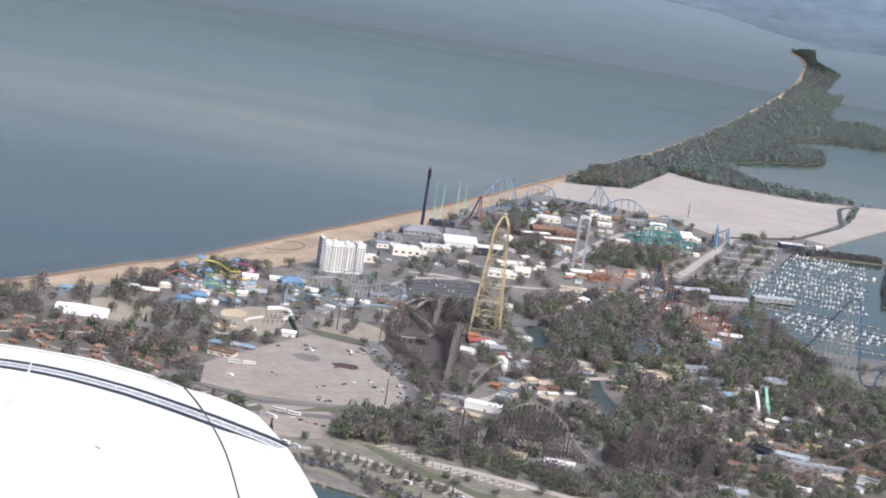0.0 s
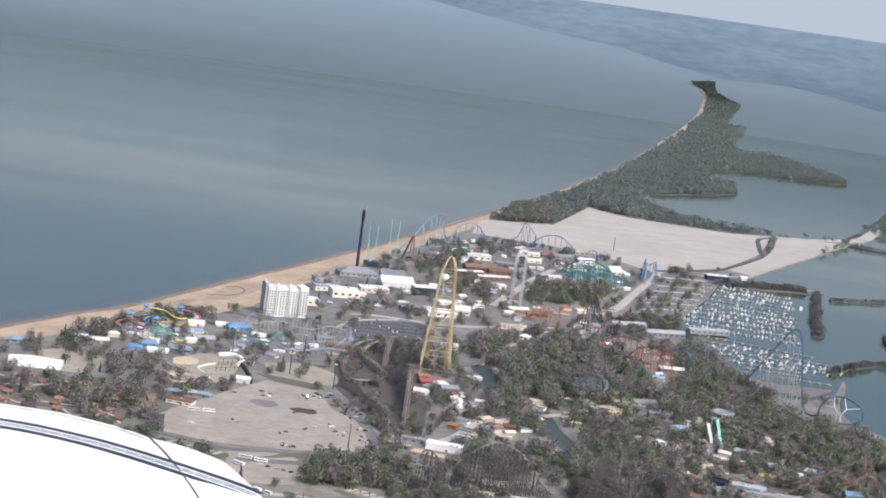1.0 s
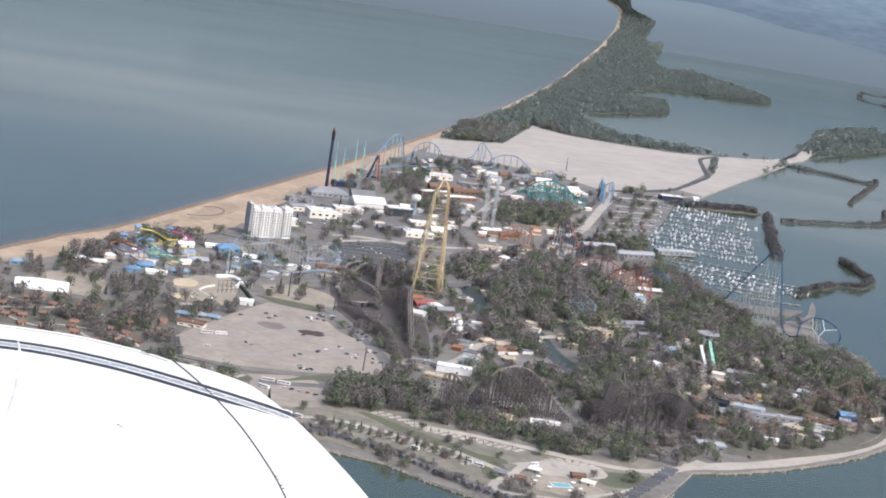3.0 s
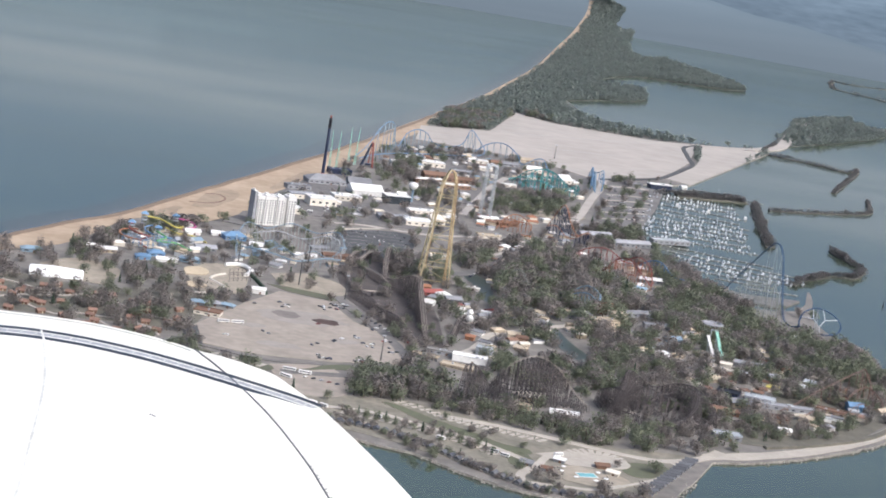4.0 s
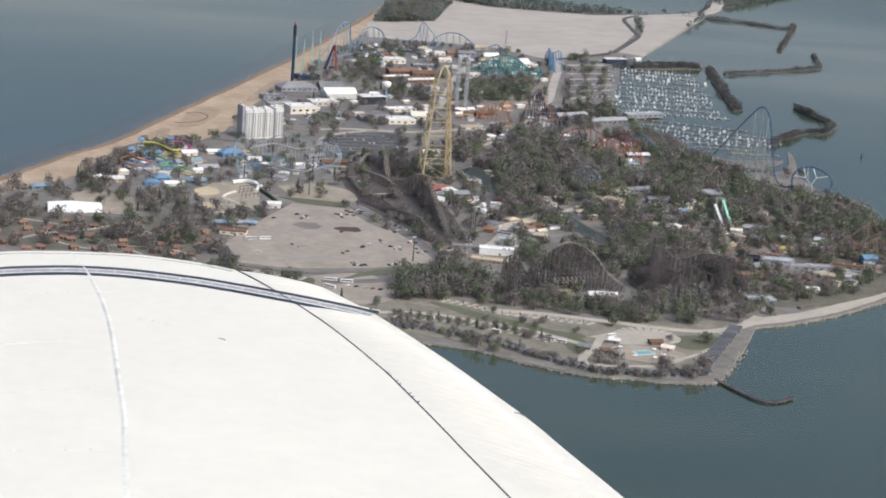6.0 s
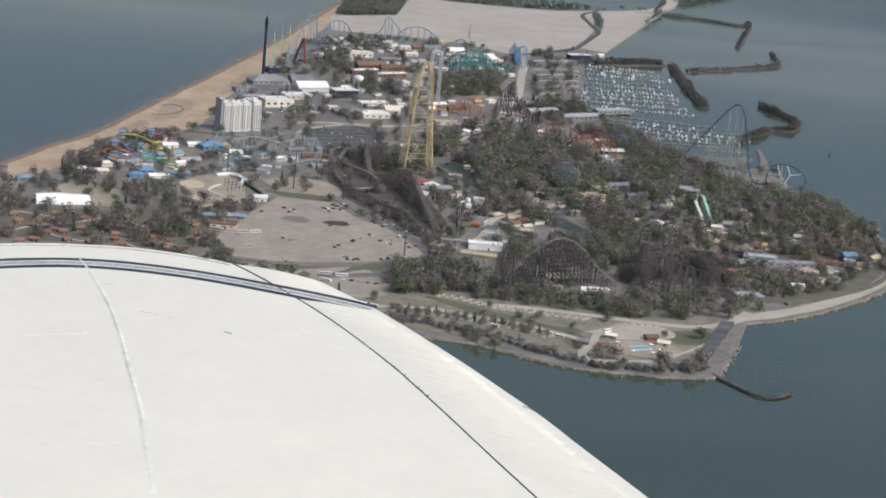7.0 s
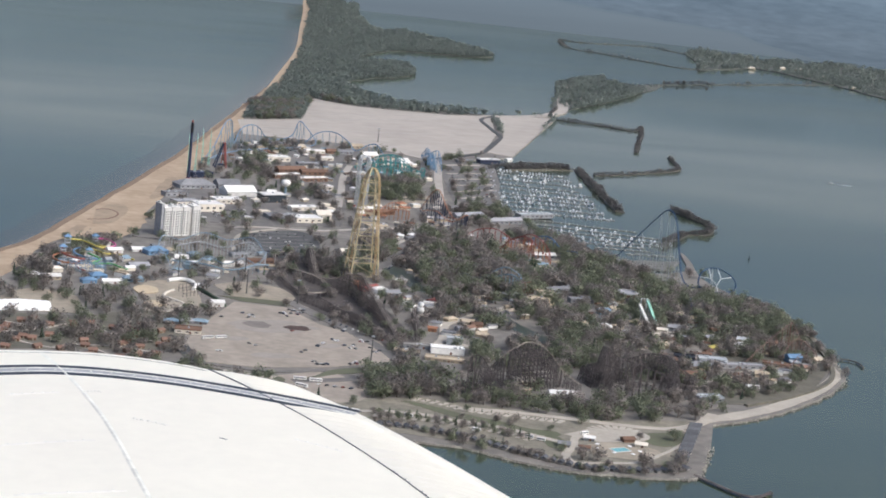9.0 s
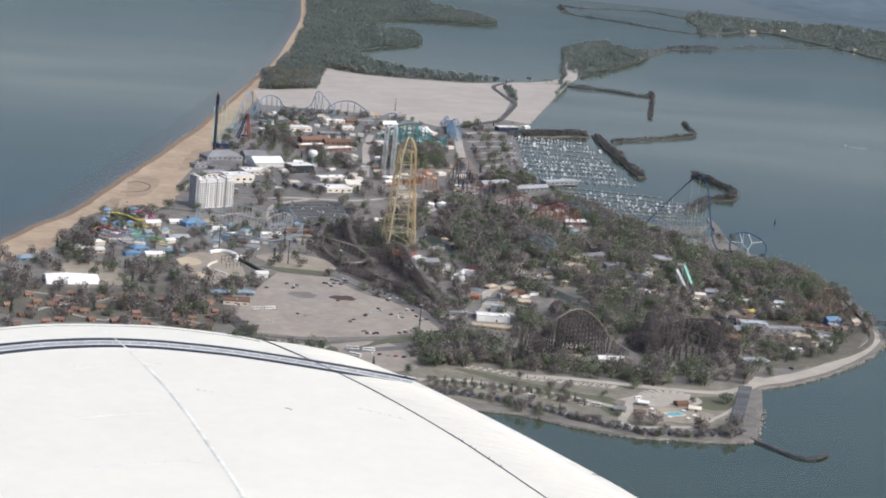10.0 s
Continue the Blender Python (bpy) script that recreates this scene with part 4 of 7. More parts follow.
def pendulum():
    base = ride("pendulum_ride", "red and navy pendulum ride frame", "pendulum ride")
    x, y = -22, 770
    for i, j in ((-1, -1), (1, -1), (1, 1), (-1, 1)):
        put("leg", Shape().beam((x + i * 9, y + j * 7, G), (x + 5 + i * 1.0, y + j * 3, 40), 1.8, 1.4), M["red" if i > 0 else "navy"], base)
    put("axle", Shape().beam((x + 5, y - 5, 40), (x + 5, y + 5, 40), 2.6), M["red"], base)
    put("arm", Shape().beam((x + 5, y, 40), (x + 2, y, 8), 1.3), M["red"], base)
    put("gondola", Shape().lathe(x + 2, y, [(1, 5), (5, 5.6), (5, 7), (2, 8)], 14), M["navy"], base)


pendulum()


def power_tower():
    base = ride("drop_tower", "grey four-legged steel drop tower with arched top", "drop tower")
    cx, cy, h, r = 122, 462, 72, 6.5
    feet = [(-1, -1), (1, -1), (1, 1), (-1, 1)]
    for i, j in feet:
        s = Shape()
        for a, b in feet:
            s.beam((cx + i * r + a, cy + j * r + b, G), (cx + i * r + a, cy + j * r + b, h), 0.5)
        for k in range(24):
            z = G + (h - G) * k / 24
            s.beam((cx + i * r - 1, cy + j * r - 1, z), (cx + i * r + 1, cy + j * r - 1, z + 3), 0.3)
            s.beam((cx + i * r + 1, cy + j * r + 1, z), (cx + i * r - 1, cy + j * r + 1, z + 3), 0.3)
        put("leg", s, M["grey"], base)
        put("car", Shape().box(cx + i * r, cy + j * r, G + 3, 4.4, 4.4, 2.2), M["red"], base, "red seat ring")
    for (a, b), (c, d) in zip(feet, feet[1:] + feet[:1]):
        mid = Vector((cx + (a + c) / 2 * r, cy + (b + d) / 2 * r, h + 7.5))
        put("arch", Shape().tube(spline([(cx + a * r, cy + b * r, h), ((cx + a * r) * 0.8 + mid.x * 0.2, (cy + b * r) * 0.8 + mid.y * 0.2, h + 5), tuple(mid), ((cx + c * r) * 0.8 + mid.x * 0.2, (cy + d * r) * 0.8 + mid.y * 0.2, h + 5), (cx + c * r, cy + d * r, h)], 4), 1.2, 6), M["grey"], base)


power_tower()

# steel coasters
coaster([(-45, 800, 6), (-20, 840, 22), (8, 905, 50), (24, 945, 54), (34, 965, 46), (40, 985, 18), (50, 1010, 7), (58, 1030, 16), (68, 1042, 28), (85, 1048, 34), (101, 1052, 28), (113, 1058, 14), (140, 1080, 7), (168, 1092, 14), (180, 1098, 38), (190, 1092, 32), (204, 1062, 8), (160, 1005, 7), (60, 935, 8), (0, 860, 10), (-30, 810, 8)],
        "bluegrey", "paleblue", "blue wing coaster with tall pale supports", every=4, post=0.9)
coaster([(190, 1078, 6), (215, 1090, 22), (240, 1080, 26), (258, 1050, 16), (262, 1010, 6), (280, 1000, 18), (292, 985, 22), (300, 960, 6)], "blue", "paleblue", "small blue looping coaster by the car park", every=3)
coaster([(215, 815, 6), (235, 790, 30), (262, 770, 38), (290, 790, 22), (305, 815, 8), (285, 830, 24), (255, 825, 28), (232, 800, 8), (225, 760, 18), (250, 735, 24), (280, 745, 10), (310, 770, 20), (318, 800, 8), (290, 850, 14), (240, 850, 10), (212, 830, 6)], "teal", "teal", "teal inverted coaster with thick twisting track", every=2, post=1.0, width=2.0)
coaster([(352, 860, 6), (362, 900, 24), (366, 930, 30), (370, 955, 22), (374, 985, 8), (385, 965, 18), (384, 925, 26), (378, 885, 12), (368, 850, 5)], "blue", "blue", "bright blue coaster with close-set posts", every=3, post=0.8, pipe=0.24)
coaster([(355, 835, 6), (360, 870, 24), (364, 900, 28), (366, 930, 10)], "paleblue", "blue", "blue coaster lift hill beside the midway", every=2, post=1.0)
coaster([(130, 395, 5), (145, 420, 16), (165, 432, 20), (182, 425, 10), (176, 402, 14), (155, 392, 18), (138, 404, 8), (150, 440, 12), (175, 450, 6)], "orange", "orange", "orange suspended coaster among trees", every=2, pipe=0.22)
coaster([(215, 470, 5), (226, 455, 34), (230, 436, 40), (236, 415, 20), (245, 395, 8), (252, 370, 18), (240, 345, 22), (222, 350, 12), (210, 385, 20), (205, 425, 12), (214, 455, 6)], "orange", "navy", "orange floorless coaster on dark posts", every=2, post=0.8, pipe=0.24)
coaster([(240, 200, 4), (252, 178, 26), (262, 150, 32), (275, 120, 18), (288, 130, 8), (292, 165, 22), (284, 200, 28), (272, 232, 14), (258, 215, 20), (255, 180, 10), (268, 140, 16)], "red", "orange", "red looping coaster with orange posts", every=2, post=0.6, pipe=0.22)
coaster([(205, 255, 4), (228, 262, 18), (255, 258, 22), (280, 246, 10), (296, 225, 16), (286, 206, 6)], "red", "red", "low red family coaster", every=2, pipe=0.2)
coaster([(295, 250, 4), (306, 235, 18), (318, 216, 22), (330, 195, 10), (336, 160, 14), (322, 130, 6)], "blue", "blue", "blue family coaster near the marina", every=2, post=0.9)
coaster([(150, -10, 4), (160, -30, 20), (172, -44, 24), (186, -34, 14), (192, -10, 18), (180, 10, 22), (162, 14, 10), (152, -4, 5)], "paleblue", "paleblue", "pale blue coaster above the trees", every=2)
coaster([(90, 60, 4), (98, 40, 22), (104, 20, 26), (112, 0, 12), (122, -14, 18), (136, -4, 8)], "latticegrey", "latticegrey", "thin pale green ride track in the wood", every=5, post=0.3, pipe=0.16)

# the giant blue coaster at the bay
mf = coaster([(379, 156, 4), (384, 140, 16), (392, 114, 42), (401, 87, 70), (408, 66, 90), (411, 57, 95), (414, 48, 92), (417, 40, 78), (420, 31, 45), (423, 20, 16), (428, 6, 8), (436, -10, 12)], "bluetrack", "grey", "giant dark blue coaster lift hill and drop", every=9, post=0.4, width=2.2)
coaster([(434, -12, 8), (437, -4, 9), (439, 6, 15), (446, 15, 24), (460, 20, 30), (474, 18, 29), (486, 12, 23), (490, 4, 15), (484, -6, 9), (470, -14, 7), (452, -18, 7), (430, -30, 6), (400, -60, 8), (380, -100, 14), (360, -150, 6)], "bluetrack", "grey", "dark blue overbanked coaster turn at the water", every=30, width=1.5)
lattice = ride("lift_support", "pale steel lattice under the giant lift hill", "support")
for k in range(9):
    t = k / 8
    x, y, top = 388 + 31 * t, 126 - 92 * t, min(30 + 85 * t, 92) if t < 0.75 else 92 - 130 * (t - 0.75)
    s = Shape()
    for dx in (-7, 0, 7):
        s.beam((x + dx * 1.6, y + dx * 0.4, -1), (x + dx * 0.2, y, top * 0.62), 0.5)
    for q in range(9):
        z = 4 + q * 6.0
        if z < top * 0.6:
            w = 11.2 * (1 - z / (top * 0.72)) + 2
            s.beam((x - w, y, z), (x + w, y, z), 0.5)
    put("bent", s, M["latticegrey"], lattice)
fan = ride("support_tree", "white steel support tree of the overbanked turn", "support")
for a, b in (((464, -4, G), (464, 4, 11)), ((464, 4, 11), (457, 8, 19)), ((464, 4, 11), (471, 8, 19)), ((457, 8, 19), (443, 11, 20)), ((457, 8, 19), (458, 19, 29)), ((471, 8, 19), (470, 18, 29)), ((471, 8, 19), (487, 10, 21))):
    put("strut", Shape().beam(a, b, 0.7), M["palesteel"], fan)

# wooden coasters: bents, stringers and track
def trestle(pts, label, spacing=5.0, width=5.0, track="paletrack", n=10, spread=0.22, name="wooden_coaster", wood="lumber", double=0.0):
    base = ride(name, label, "wooden coaster")
    line = [np.array(p) for p in spline(pts, n)]
    bents, walked, prev = [line[0]], 0.0, line[0]
    for p in line[1:]:
        walked += np.linalg.norm(p[:2] - prev[:2])
        prev = p
        if walked >= spacing:
            bents.append(p)
            walked = 0.0
    last = None
    for i, p in enumerate(bents):
        a, b = bents[max(i - 1, 0)], bents[min(i + 1, len(bents) - 1)]
        d = b[:2] - a[:2]
        d = d / (np.linalg.norm(d) + 1e-9)
        m = np.array([-d[1], d[0], 0])
        h = p[2] - G
        s = Shape()
        wide = width / 2 + spread * h

        def leg(k, z):
            return p * (1, 1, 0) + m * k * (width / 2 + spread * (h - z)) + np.array([0, 0, G + z])

        for k in (-1, -0.34, 0.34, 1):
            s.beam(leg(k, 0), leg(k, h), 0.5)
        z = 0.0
        while z + 3 < h:
            s.beam(leg(-1, z), leg(1, z), 0.35)
            s.beam(leg(-1, z), leg(1, min(z + 6, h)), 0.28)
            if last is not None and z < last[2] - G:
                for k in (-1, 1):
                    hz = last[2] - G
                    q = last * (1, 1, 0) + last_m * k * (width / 2 + spread * (hz - z)) + np.array([0, 0, G + z])
                    s.beam(q, leg(k, z), 0.3)
            z += 4.5
        put("bent", s, M[wood], base)
        last, last_m = p, m
    rails = Shape()
    for off in ((-0.9, 0.9) if not double else (-double - 0.9, -double + 0.9, double - 0.9, double + 0.9)):
        ribbon = []
        for i, p in enumerate(line):
            a, b = line[max(i - 1, 0)], line[min(i + 1, len(line) - 1)]
            d = b[:2] - a[:2]
            d = d / (np.linalg.norm(d) + 1e-9)
            ribbon.append((p[0] - d[1] * off, p[1] + d[0] * off, p[2] + 0.4))
        rails.tube(ribbon, 0.28, 4)
    put("track", rails, M[track], base)
    return base


trestle([(6, -438, 14), (12, -453, 30), (23, -457, 41), (37, -454, 46), (52, -449, 42), (66, -446, 32), (80, -446, 16), (92, -466, 8)], "dark timber hybrid coaster with pale arched track", spacing=3.6, width=6, spread=0.26)
trestle([(-29, -483, 38), (-22, -487, 40), (-10, -481, 27), (0, -480, 14), (9, -493, 7), (26, -507, 8), (54, -520, 10)], "dark timber coaster turnaround and return run", spacing=4.0, spread=0.2, track="lumber")
trestle([(110, -470, 8), (128, -440, 24), (138, -410, 32), (150, -388, 26), (170, -385, 14), (190, -400, 24), (200, -430, 28), (192, -465, 20), (170, -485, 10), (140, -480, 22), (118, -455, 26), (112, -420, 14)], "tangled dark timber coaster hills", spacing=4.0, spread=0.22, track="lumber")
trestle([(120, -400, 10), (150, -430, 24), (180, -450, 18), (205, -470, 10), (215, -440, 16), (205, -405, 22), (175, -410, 14), (140, -425, 12)], "dark timber coaster inner figure", spacing=4.2, spread=0.22, track="lumber")
trestle([(-38, -280, 4), (-38, -250, 10), (-36, -200, 18), (-34, -150, 26), (-32, -112, 30), (-40, -92, 27), (-52, -60, 14), (-58, -20, 8), (-56, 20, 18), (-50, 60, 24), (-44, 95, 14)], "twin-track dark timber racing coaster with long lift", spacing=4.6, width=4, spread=0.07, double=1.5)
trestle([(-60, 112, 7), (-72, 80, 10), (-84, 40, 6), (-78, 0, 9), (-66, -38, 11), (-58, -58, 6), (-66, -90, 6), (-86, -110, 8), (-98, -90, 6), (-104, -50, 8), (-100, 0, 6), (-94, 50, 9), (-82, 100, 7), (-66, 118, 7)], "weathered timber coaster loop behind the car park", spacing=6.5, width=3, spread=0.05, double=1.2)
trestle([(-20, -292, 4), (-6, -240, 9), (6, -190, 10), (20, -160, 9), (30, -168, 8), (24, -190, 8), (8, -200, 8)], "low pale coaster curve round the fountain", spacing=5, spread=0.1, width=4)
trestle([(-104, -120, 8), (-90, -150, 12), (-78, -190, 9), (-66, -230, 13), (-58, -270, 8), (-50, -285, 6)], "dark timber coaster side beside the road", spacing=4.0, spread=0.2, track="lumber")

# pale blue coaster with a forest of posts
coaster([(-228, -8, 6), (-214, 10, 14), (-196, 26, 8), (-178, 34, 15), (-160, 26, 8), (-140, 22, 16), (-120, 34, 8), (-104, 60, 16), (-98, 100, 10), (-104, 140, 18), (-130, 160, 10), (-160, 158, 18), (-190, 154, 9), (-214, 140, 16), (-226, 100, 9), (-228, 50, 14), (-228, 0, 8)], "paleblue", "grey", "pale blue coaster above the water park", every=1, post=0.5, pipe=0.2)
coaster([(-210, 70, 18), (-180, 80, 22), (-150, 84, 16), (-120, 92, 22), (-104, 110, 14)], "grey", "grey", "grey coaster track on thin posts", every=1, post=0.5, pipe=0.18)
coaster([(-222, 30, 9), (-190, 2, 12), (-160, -10, 9), (-128, 4, 13), (-108, 26, 9)], "paleblue", "paleblue", "low pale blue splash track", every=2, post=0.45)
# brown coaster on the point
coaster([(305, -372, 4), (330, -352, 10), (355, -330, 18), (385, -305, 26), (412, -282, 32), (424, -268, 30), (428, -290, 10), (415, -325, 6), (395, -345, 14), (370, -365, 6), (345, -378, 12), (320, -392, 6)], "rust", "rust", "rust-brown launch coaster on the point", every=3, post=0.45, pipe=0.22)
coaster([(380, -330, 5), (400, -310, 16), (418, -298, 20), (430, -310, 10), (424, -335, 5)], "rust", "rust", "rust-brown coaster twist at the shore", every=3, post=0.45, pipe=0.22)


def flume():
    base = ride("water_chute", "steep teal water chute on posts", "water chute")
    for dx, m in ((0, "teal"), (-9, "white")):
        a, b = Vector((286 + dx, -178, 29 if not dx else 24)), Vector((290 + dx, -206, 3))
        s = Shape()
        s.beam(a, b, 2.2)
        for k in (-1.2, 1.2):
            s.beam(a + Vector((k, 0, 1.6)), b + Vector((k, 0, 1.6)), 0.6)
        put("chute", s, M["palegreen"] if not dx else M["white"], base)
        for k in range(1, 6):
            p = a.lerp(b, k / 6)
            put("post", Shape().beam(p, (p.x, p.y, G), 0.7), M["grey"], base)
    put("lift_frame", Shape().beam((283, -168, G), (283, -168, 30), 0.8).beam((290, -168, G), (290, -168, 30), 0.8).beam((283, -168, 29), (290, -168, 29), 0.7), M["grey"], base)


flume()


def snowman():
    base = ride("tank", "white water tank of two stacked balls", "tank")
    for z, r in ((5.5, 4.2), (12, 3.2)):
        put("ball", Shape().lathe(19, -172, [(r * math.sin(a), z + G - r * math.cos(a)) for a in np.linspace(0.15, 3.0, 9)], 14), M["white"], base, smooth=True)


snowman()


def water_tower(x, y, h, label):
    base = ride("water_tower", label, "water tower")
    put("stem", Shape().lathe(x, y, [(2.4, G), (1.6, 4), (1.6, h - 6), (2.2, h - 5)], 10), M["paleblue"], base)
    put("bowl", Shape().lathe(x, y, [(2, h - 6), (6, h - 3), (7, h), (6, h + 2.6), (3, h + 3.8), (0.4, h + 4.2)], 16), M["white"], base, smooth=True)


water_tower(24, 516, 26, "small blue and white water tower")


def slide(pts, m, label):
    base = ride("water_slide", label, "water slide", "slides of the water park")
    line = spline(pts, 7)
    put("tube", Shape().tube(line, 0.95, 7), M[m], base)
    for i in range(0, len(line), 7):
        x, y, z = line[i]
        if z > G + 3:
            put("support", Shape().beam((x, y, z - 1.4), (x, y, G), 0.55), M["grey"], base)


def spiral(x, y, r, z0, z1, turns, start=0.0, drift=(0, 0)):
    out = []
    for k in range(int(turns * 8) + 1):
        a, t = start + k * math.pi / 4, k / (turns * 8)
        out.append((x + r * math.cos(a) + drift[0] * t, y + r * math.sin(a) + drift[1] * t, z0 + (z1 - z0) * t))
    return out


slide(spiral(-352, 10, 11, 16, 3, 1.6, 0, (8, -20)), "orange", "orange spiral water slide")
slide(spiral(-344, 22, 9, 18, 4, 1.4, 2, (20, -40)), "red", "red spiral water slide")
slide(spiral(-330, 40, 10, 15, 3, 1.2, 1, (25, -15)), "blue", "blue spiral water slide")
slide([(-338, 80, 18), (-318, 90, 15), (-300, 70, 12), (-290, 90, 9), (-300, 104, 6), (-284, 96, 3)], "slideyellow", "yellow winding water slide")
slide([(-320, 20, 15), (-308, 4, 12), (-318, -10, 10), (-296, 0, 8), (-282, -10, 5), (-270, 4, 3)], "green", "bright green winding water slide")
slide([(-300, 110, 14), (-284, 120, 11), (-276, 104, 8), (-290, 96, 5), (-272, 90, 3)], "pink", "magenta winding water slide")
slide([(-310, 60, 12), (-296, 50, 9), (-280, 62, 6), (-262, 50, 3)], "slideyellow", "short lime-yellow water slide")
for x, y, h in ((-348, 20, 20), (-336, 78, 20), (-318, 22, 17), (-300, 108, 16)):
    base = thing("slide_tower", x, y, G, 0, "timber stair tower of the water slides", "tower", "slides of the water park")
    s = Shape()
    for i, j in ((-1, -1), (1, -1), (1, 1), (-1, 1)):
        s.beam((i * 3, j * 3, 0), (i * 3, j * 3, h), 0.5)
    for k in range(1, 5):
        s.box(0, 0, h * k / 5, 6.4, 6.4, 0.35)
    put("frame", s, M["grey"], base)
    put("roof", Shape().gable(0, 0, h, 7, 7, 3, hip=1.0), M["blue"], base)
for x, y in ((-352, -6), (-343, -2), (-334, 4), (-326, -8), (-316, 0), (-308, -14), (-300, -4), (-340, -18), (-330, -24), (-318, -20)):
    base = thing("slide_scaffold", x, y, G, 12, "blue steel scaffold bay under the water slides", "scaffold", "slides of the water park")
    s = Shape()
    for i, j in ((-1, -1), (1, -1), (1, 1), (-1, 1)):
        s.beam((i * 3.4, j * 3, 0), (i * 3.4, j * 3, 11), 0.45)
    for z in (5, 10.6):
        s.beam((-3.4, -3, z), (3.4, -3, z), 0.35).beam((-3.4, 3, z), (3.4, 3, z), 0.35).beam((-3.4, -3, z), (-3.4, 3, z), 0.35).beam((3.4, -3, z), (3.4, 3, z), 0.35)
    put("frame", s, M["bluegrey"], base)
# ---- buildings ----
FOOT = []  # places that trees keep clear of: x, y, radius


BUILDINGS_A = [  # x, y, width, depth, height, roof, wall and roof colour
    (-168, 311, 50, 20, 9, "flat", "cream", "white"),
    (-112, 397, 38, 26, 10, "flat", "cream", "white"),
    (-135, 429, 40, 18, 8, "flat", "cream", "greyroof"),
    (-73, 461, 40, 20, 8, "flat", "cream", "white"),
    (-42, 529, 46, 28, 9, "gable", "white", "white"),
    (-1, 490, 36, 20, 11, "flat", "glass", "white"),
    (-47, 585, 34, 24, 9, "gable", "greyroof", "greyroof"),
    (-97, 575, 56, 28, 7, "hip", "greyroof", "greyroof"),
    (-70, 673, 34, 18, 8, "flat", "navy", "navy"),
    (-139, 495, 36, 14, 7, "flat", "greyroof", "greyroof"),
    (-189, 322, 20, 12, 5, "flat", "cream", "tan"),
    (16, 351, 38, 24, 8, "flat", "cream", "white"),
    (45, 378, 20, 20, 9, "gable", "cream", "cream"),
    (-4, 369, 28, 14, 6, "flat", "cream", "greyroof"),
    (32, 437, 44, 13, 6, "flat", "cream", "white"),
    (-25, 366, 24, 24, 5, "flat", "greyroof", "greyroof"),
    (68, 703, 48, 9, 8, "flat", "brownroof", "white"),
    (105, 682, 54, 9, 8, "flat", "brownroof", "white"),
]
BUILDINGS_B = [  # x, y, width, depth, height, roof, wall and roof colour
    (104, 611, 30, 12, 8, "flat", "cream", "white"),
    (89, 759, 50, 16, 8, "gable", "brownroof", "brownroof"),
    (123, 746, 44, 14, 8, "gable", "brownroof", "brownroof"),
    (93, 871, 38, 20, 9, "flat", "cream", "white"),
    (50, 901, 14, 12, 6, "hip", "white", "white"),
    (182, 980, 34, 13, 6, "flat", "cream", "white"),
    (185, 910, 22, 12, 6, "flat", "cream", "white"),
    (213, 989, 18, 12, 6, "gable", "brownroof", "brownroof"),
    (139, 842, 40, 14, 5, "flat", "greyroof", "greyroof"),
    (274, 967, 28, 18, 7, "gable", "cream", "white"),
    (251, 881, 30, 10, 5, "flat", "cream", "white"),
    (312, 895, 20, 26, 9, "gable", "cream", "white"),
    (205, 775, 22, 9, 5, "flat", "cream", "white"),
    (271, 765, 26, 9, 5, "flat", "cream", "white"),
    (239, 996, 30, 12, 5, "gable", "greyroof", "greyroof"),
    (278, 1070, 26, 12, 6, "gable", "tan", "tan"),
    (497, 986, 40, 14, 9, "flat", "navy", "white"),
    (450, 978, 30, 12, 5, "flat", "greyroof", "greyroof"),
]
BUILDINGS_C = [  # x, y, width, depth, height, roof, wall and roof colour
    (548, 1022, 12, 9, 5, "gable", "white", "white"),
    (275, 434, 52, 13, 8, "gable", "greyroof", "greyroof"),
    (321, 406, 60, 13, 8, "gable", "greyroof", "greyroof"),
    (393, 472, 62, 13, 7, "flat", "greyroof", "grey"),
    (268, 488, 26, 12, 6, "gable", "greyroof", "greyroof"),
    (333, 527, 22, 9, 5, "flat", "cream", "greyroof"),
    (232, 215, 12, 9, 4, "flat", "white", "white"),
    (296, 175, 30, 10, 6, "gable", "greyroof", "white"),
    (181, -98, 34, 14, 9, "flat", "tan", "tan"),
    (202, -71, 20, 12, 10, "flat", "cream", "tan"),
    (160, -76, 20, 14, 8, "hip", "greyroof", "greyroof"),
    (191, -36, 24, 12, 10, "gable", "brownroof", "brownroof"),
    (266, 10, 32, 13, 7, "flat", "greyroof", "dock"),
    (237, -29, 40, 11, 6, "gable", "greyroof", "greyroof"),
    (246, -80, 30, 10, 6, "flat", "greyroof", "greyroof"),
    (222, -212, 16, 13, 6, "hip", "white", "white"),
    (224, -171, 22, 9, 5, "flat", "grey", "grey"),
    (253, -134, 16, 10, 6, "gable", "paleblue", "paleblue"),
]
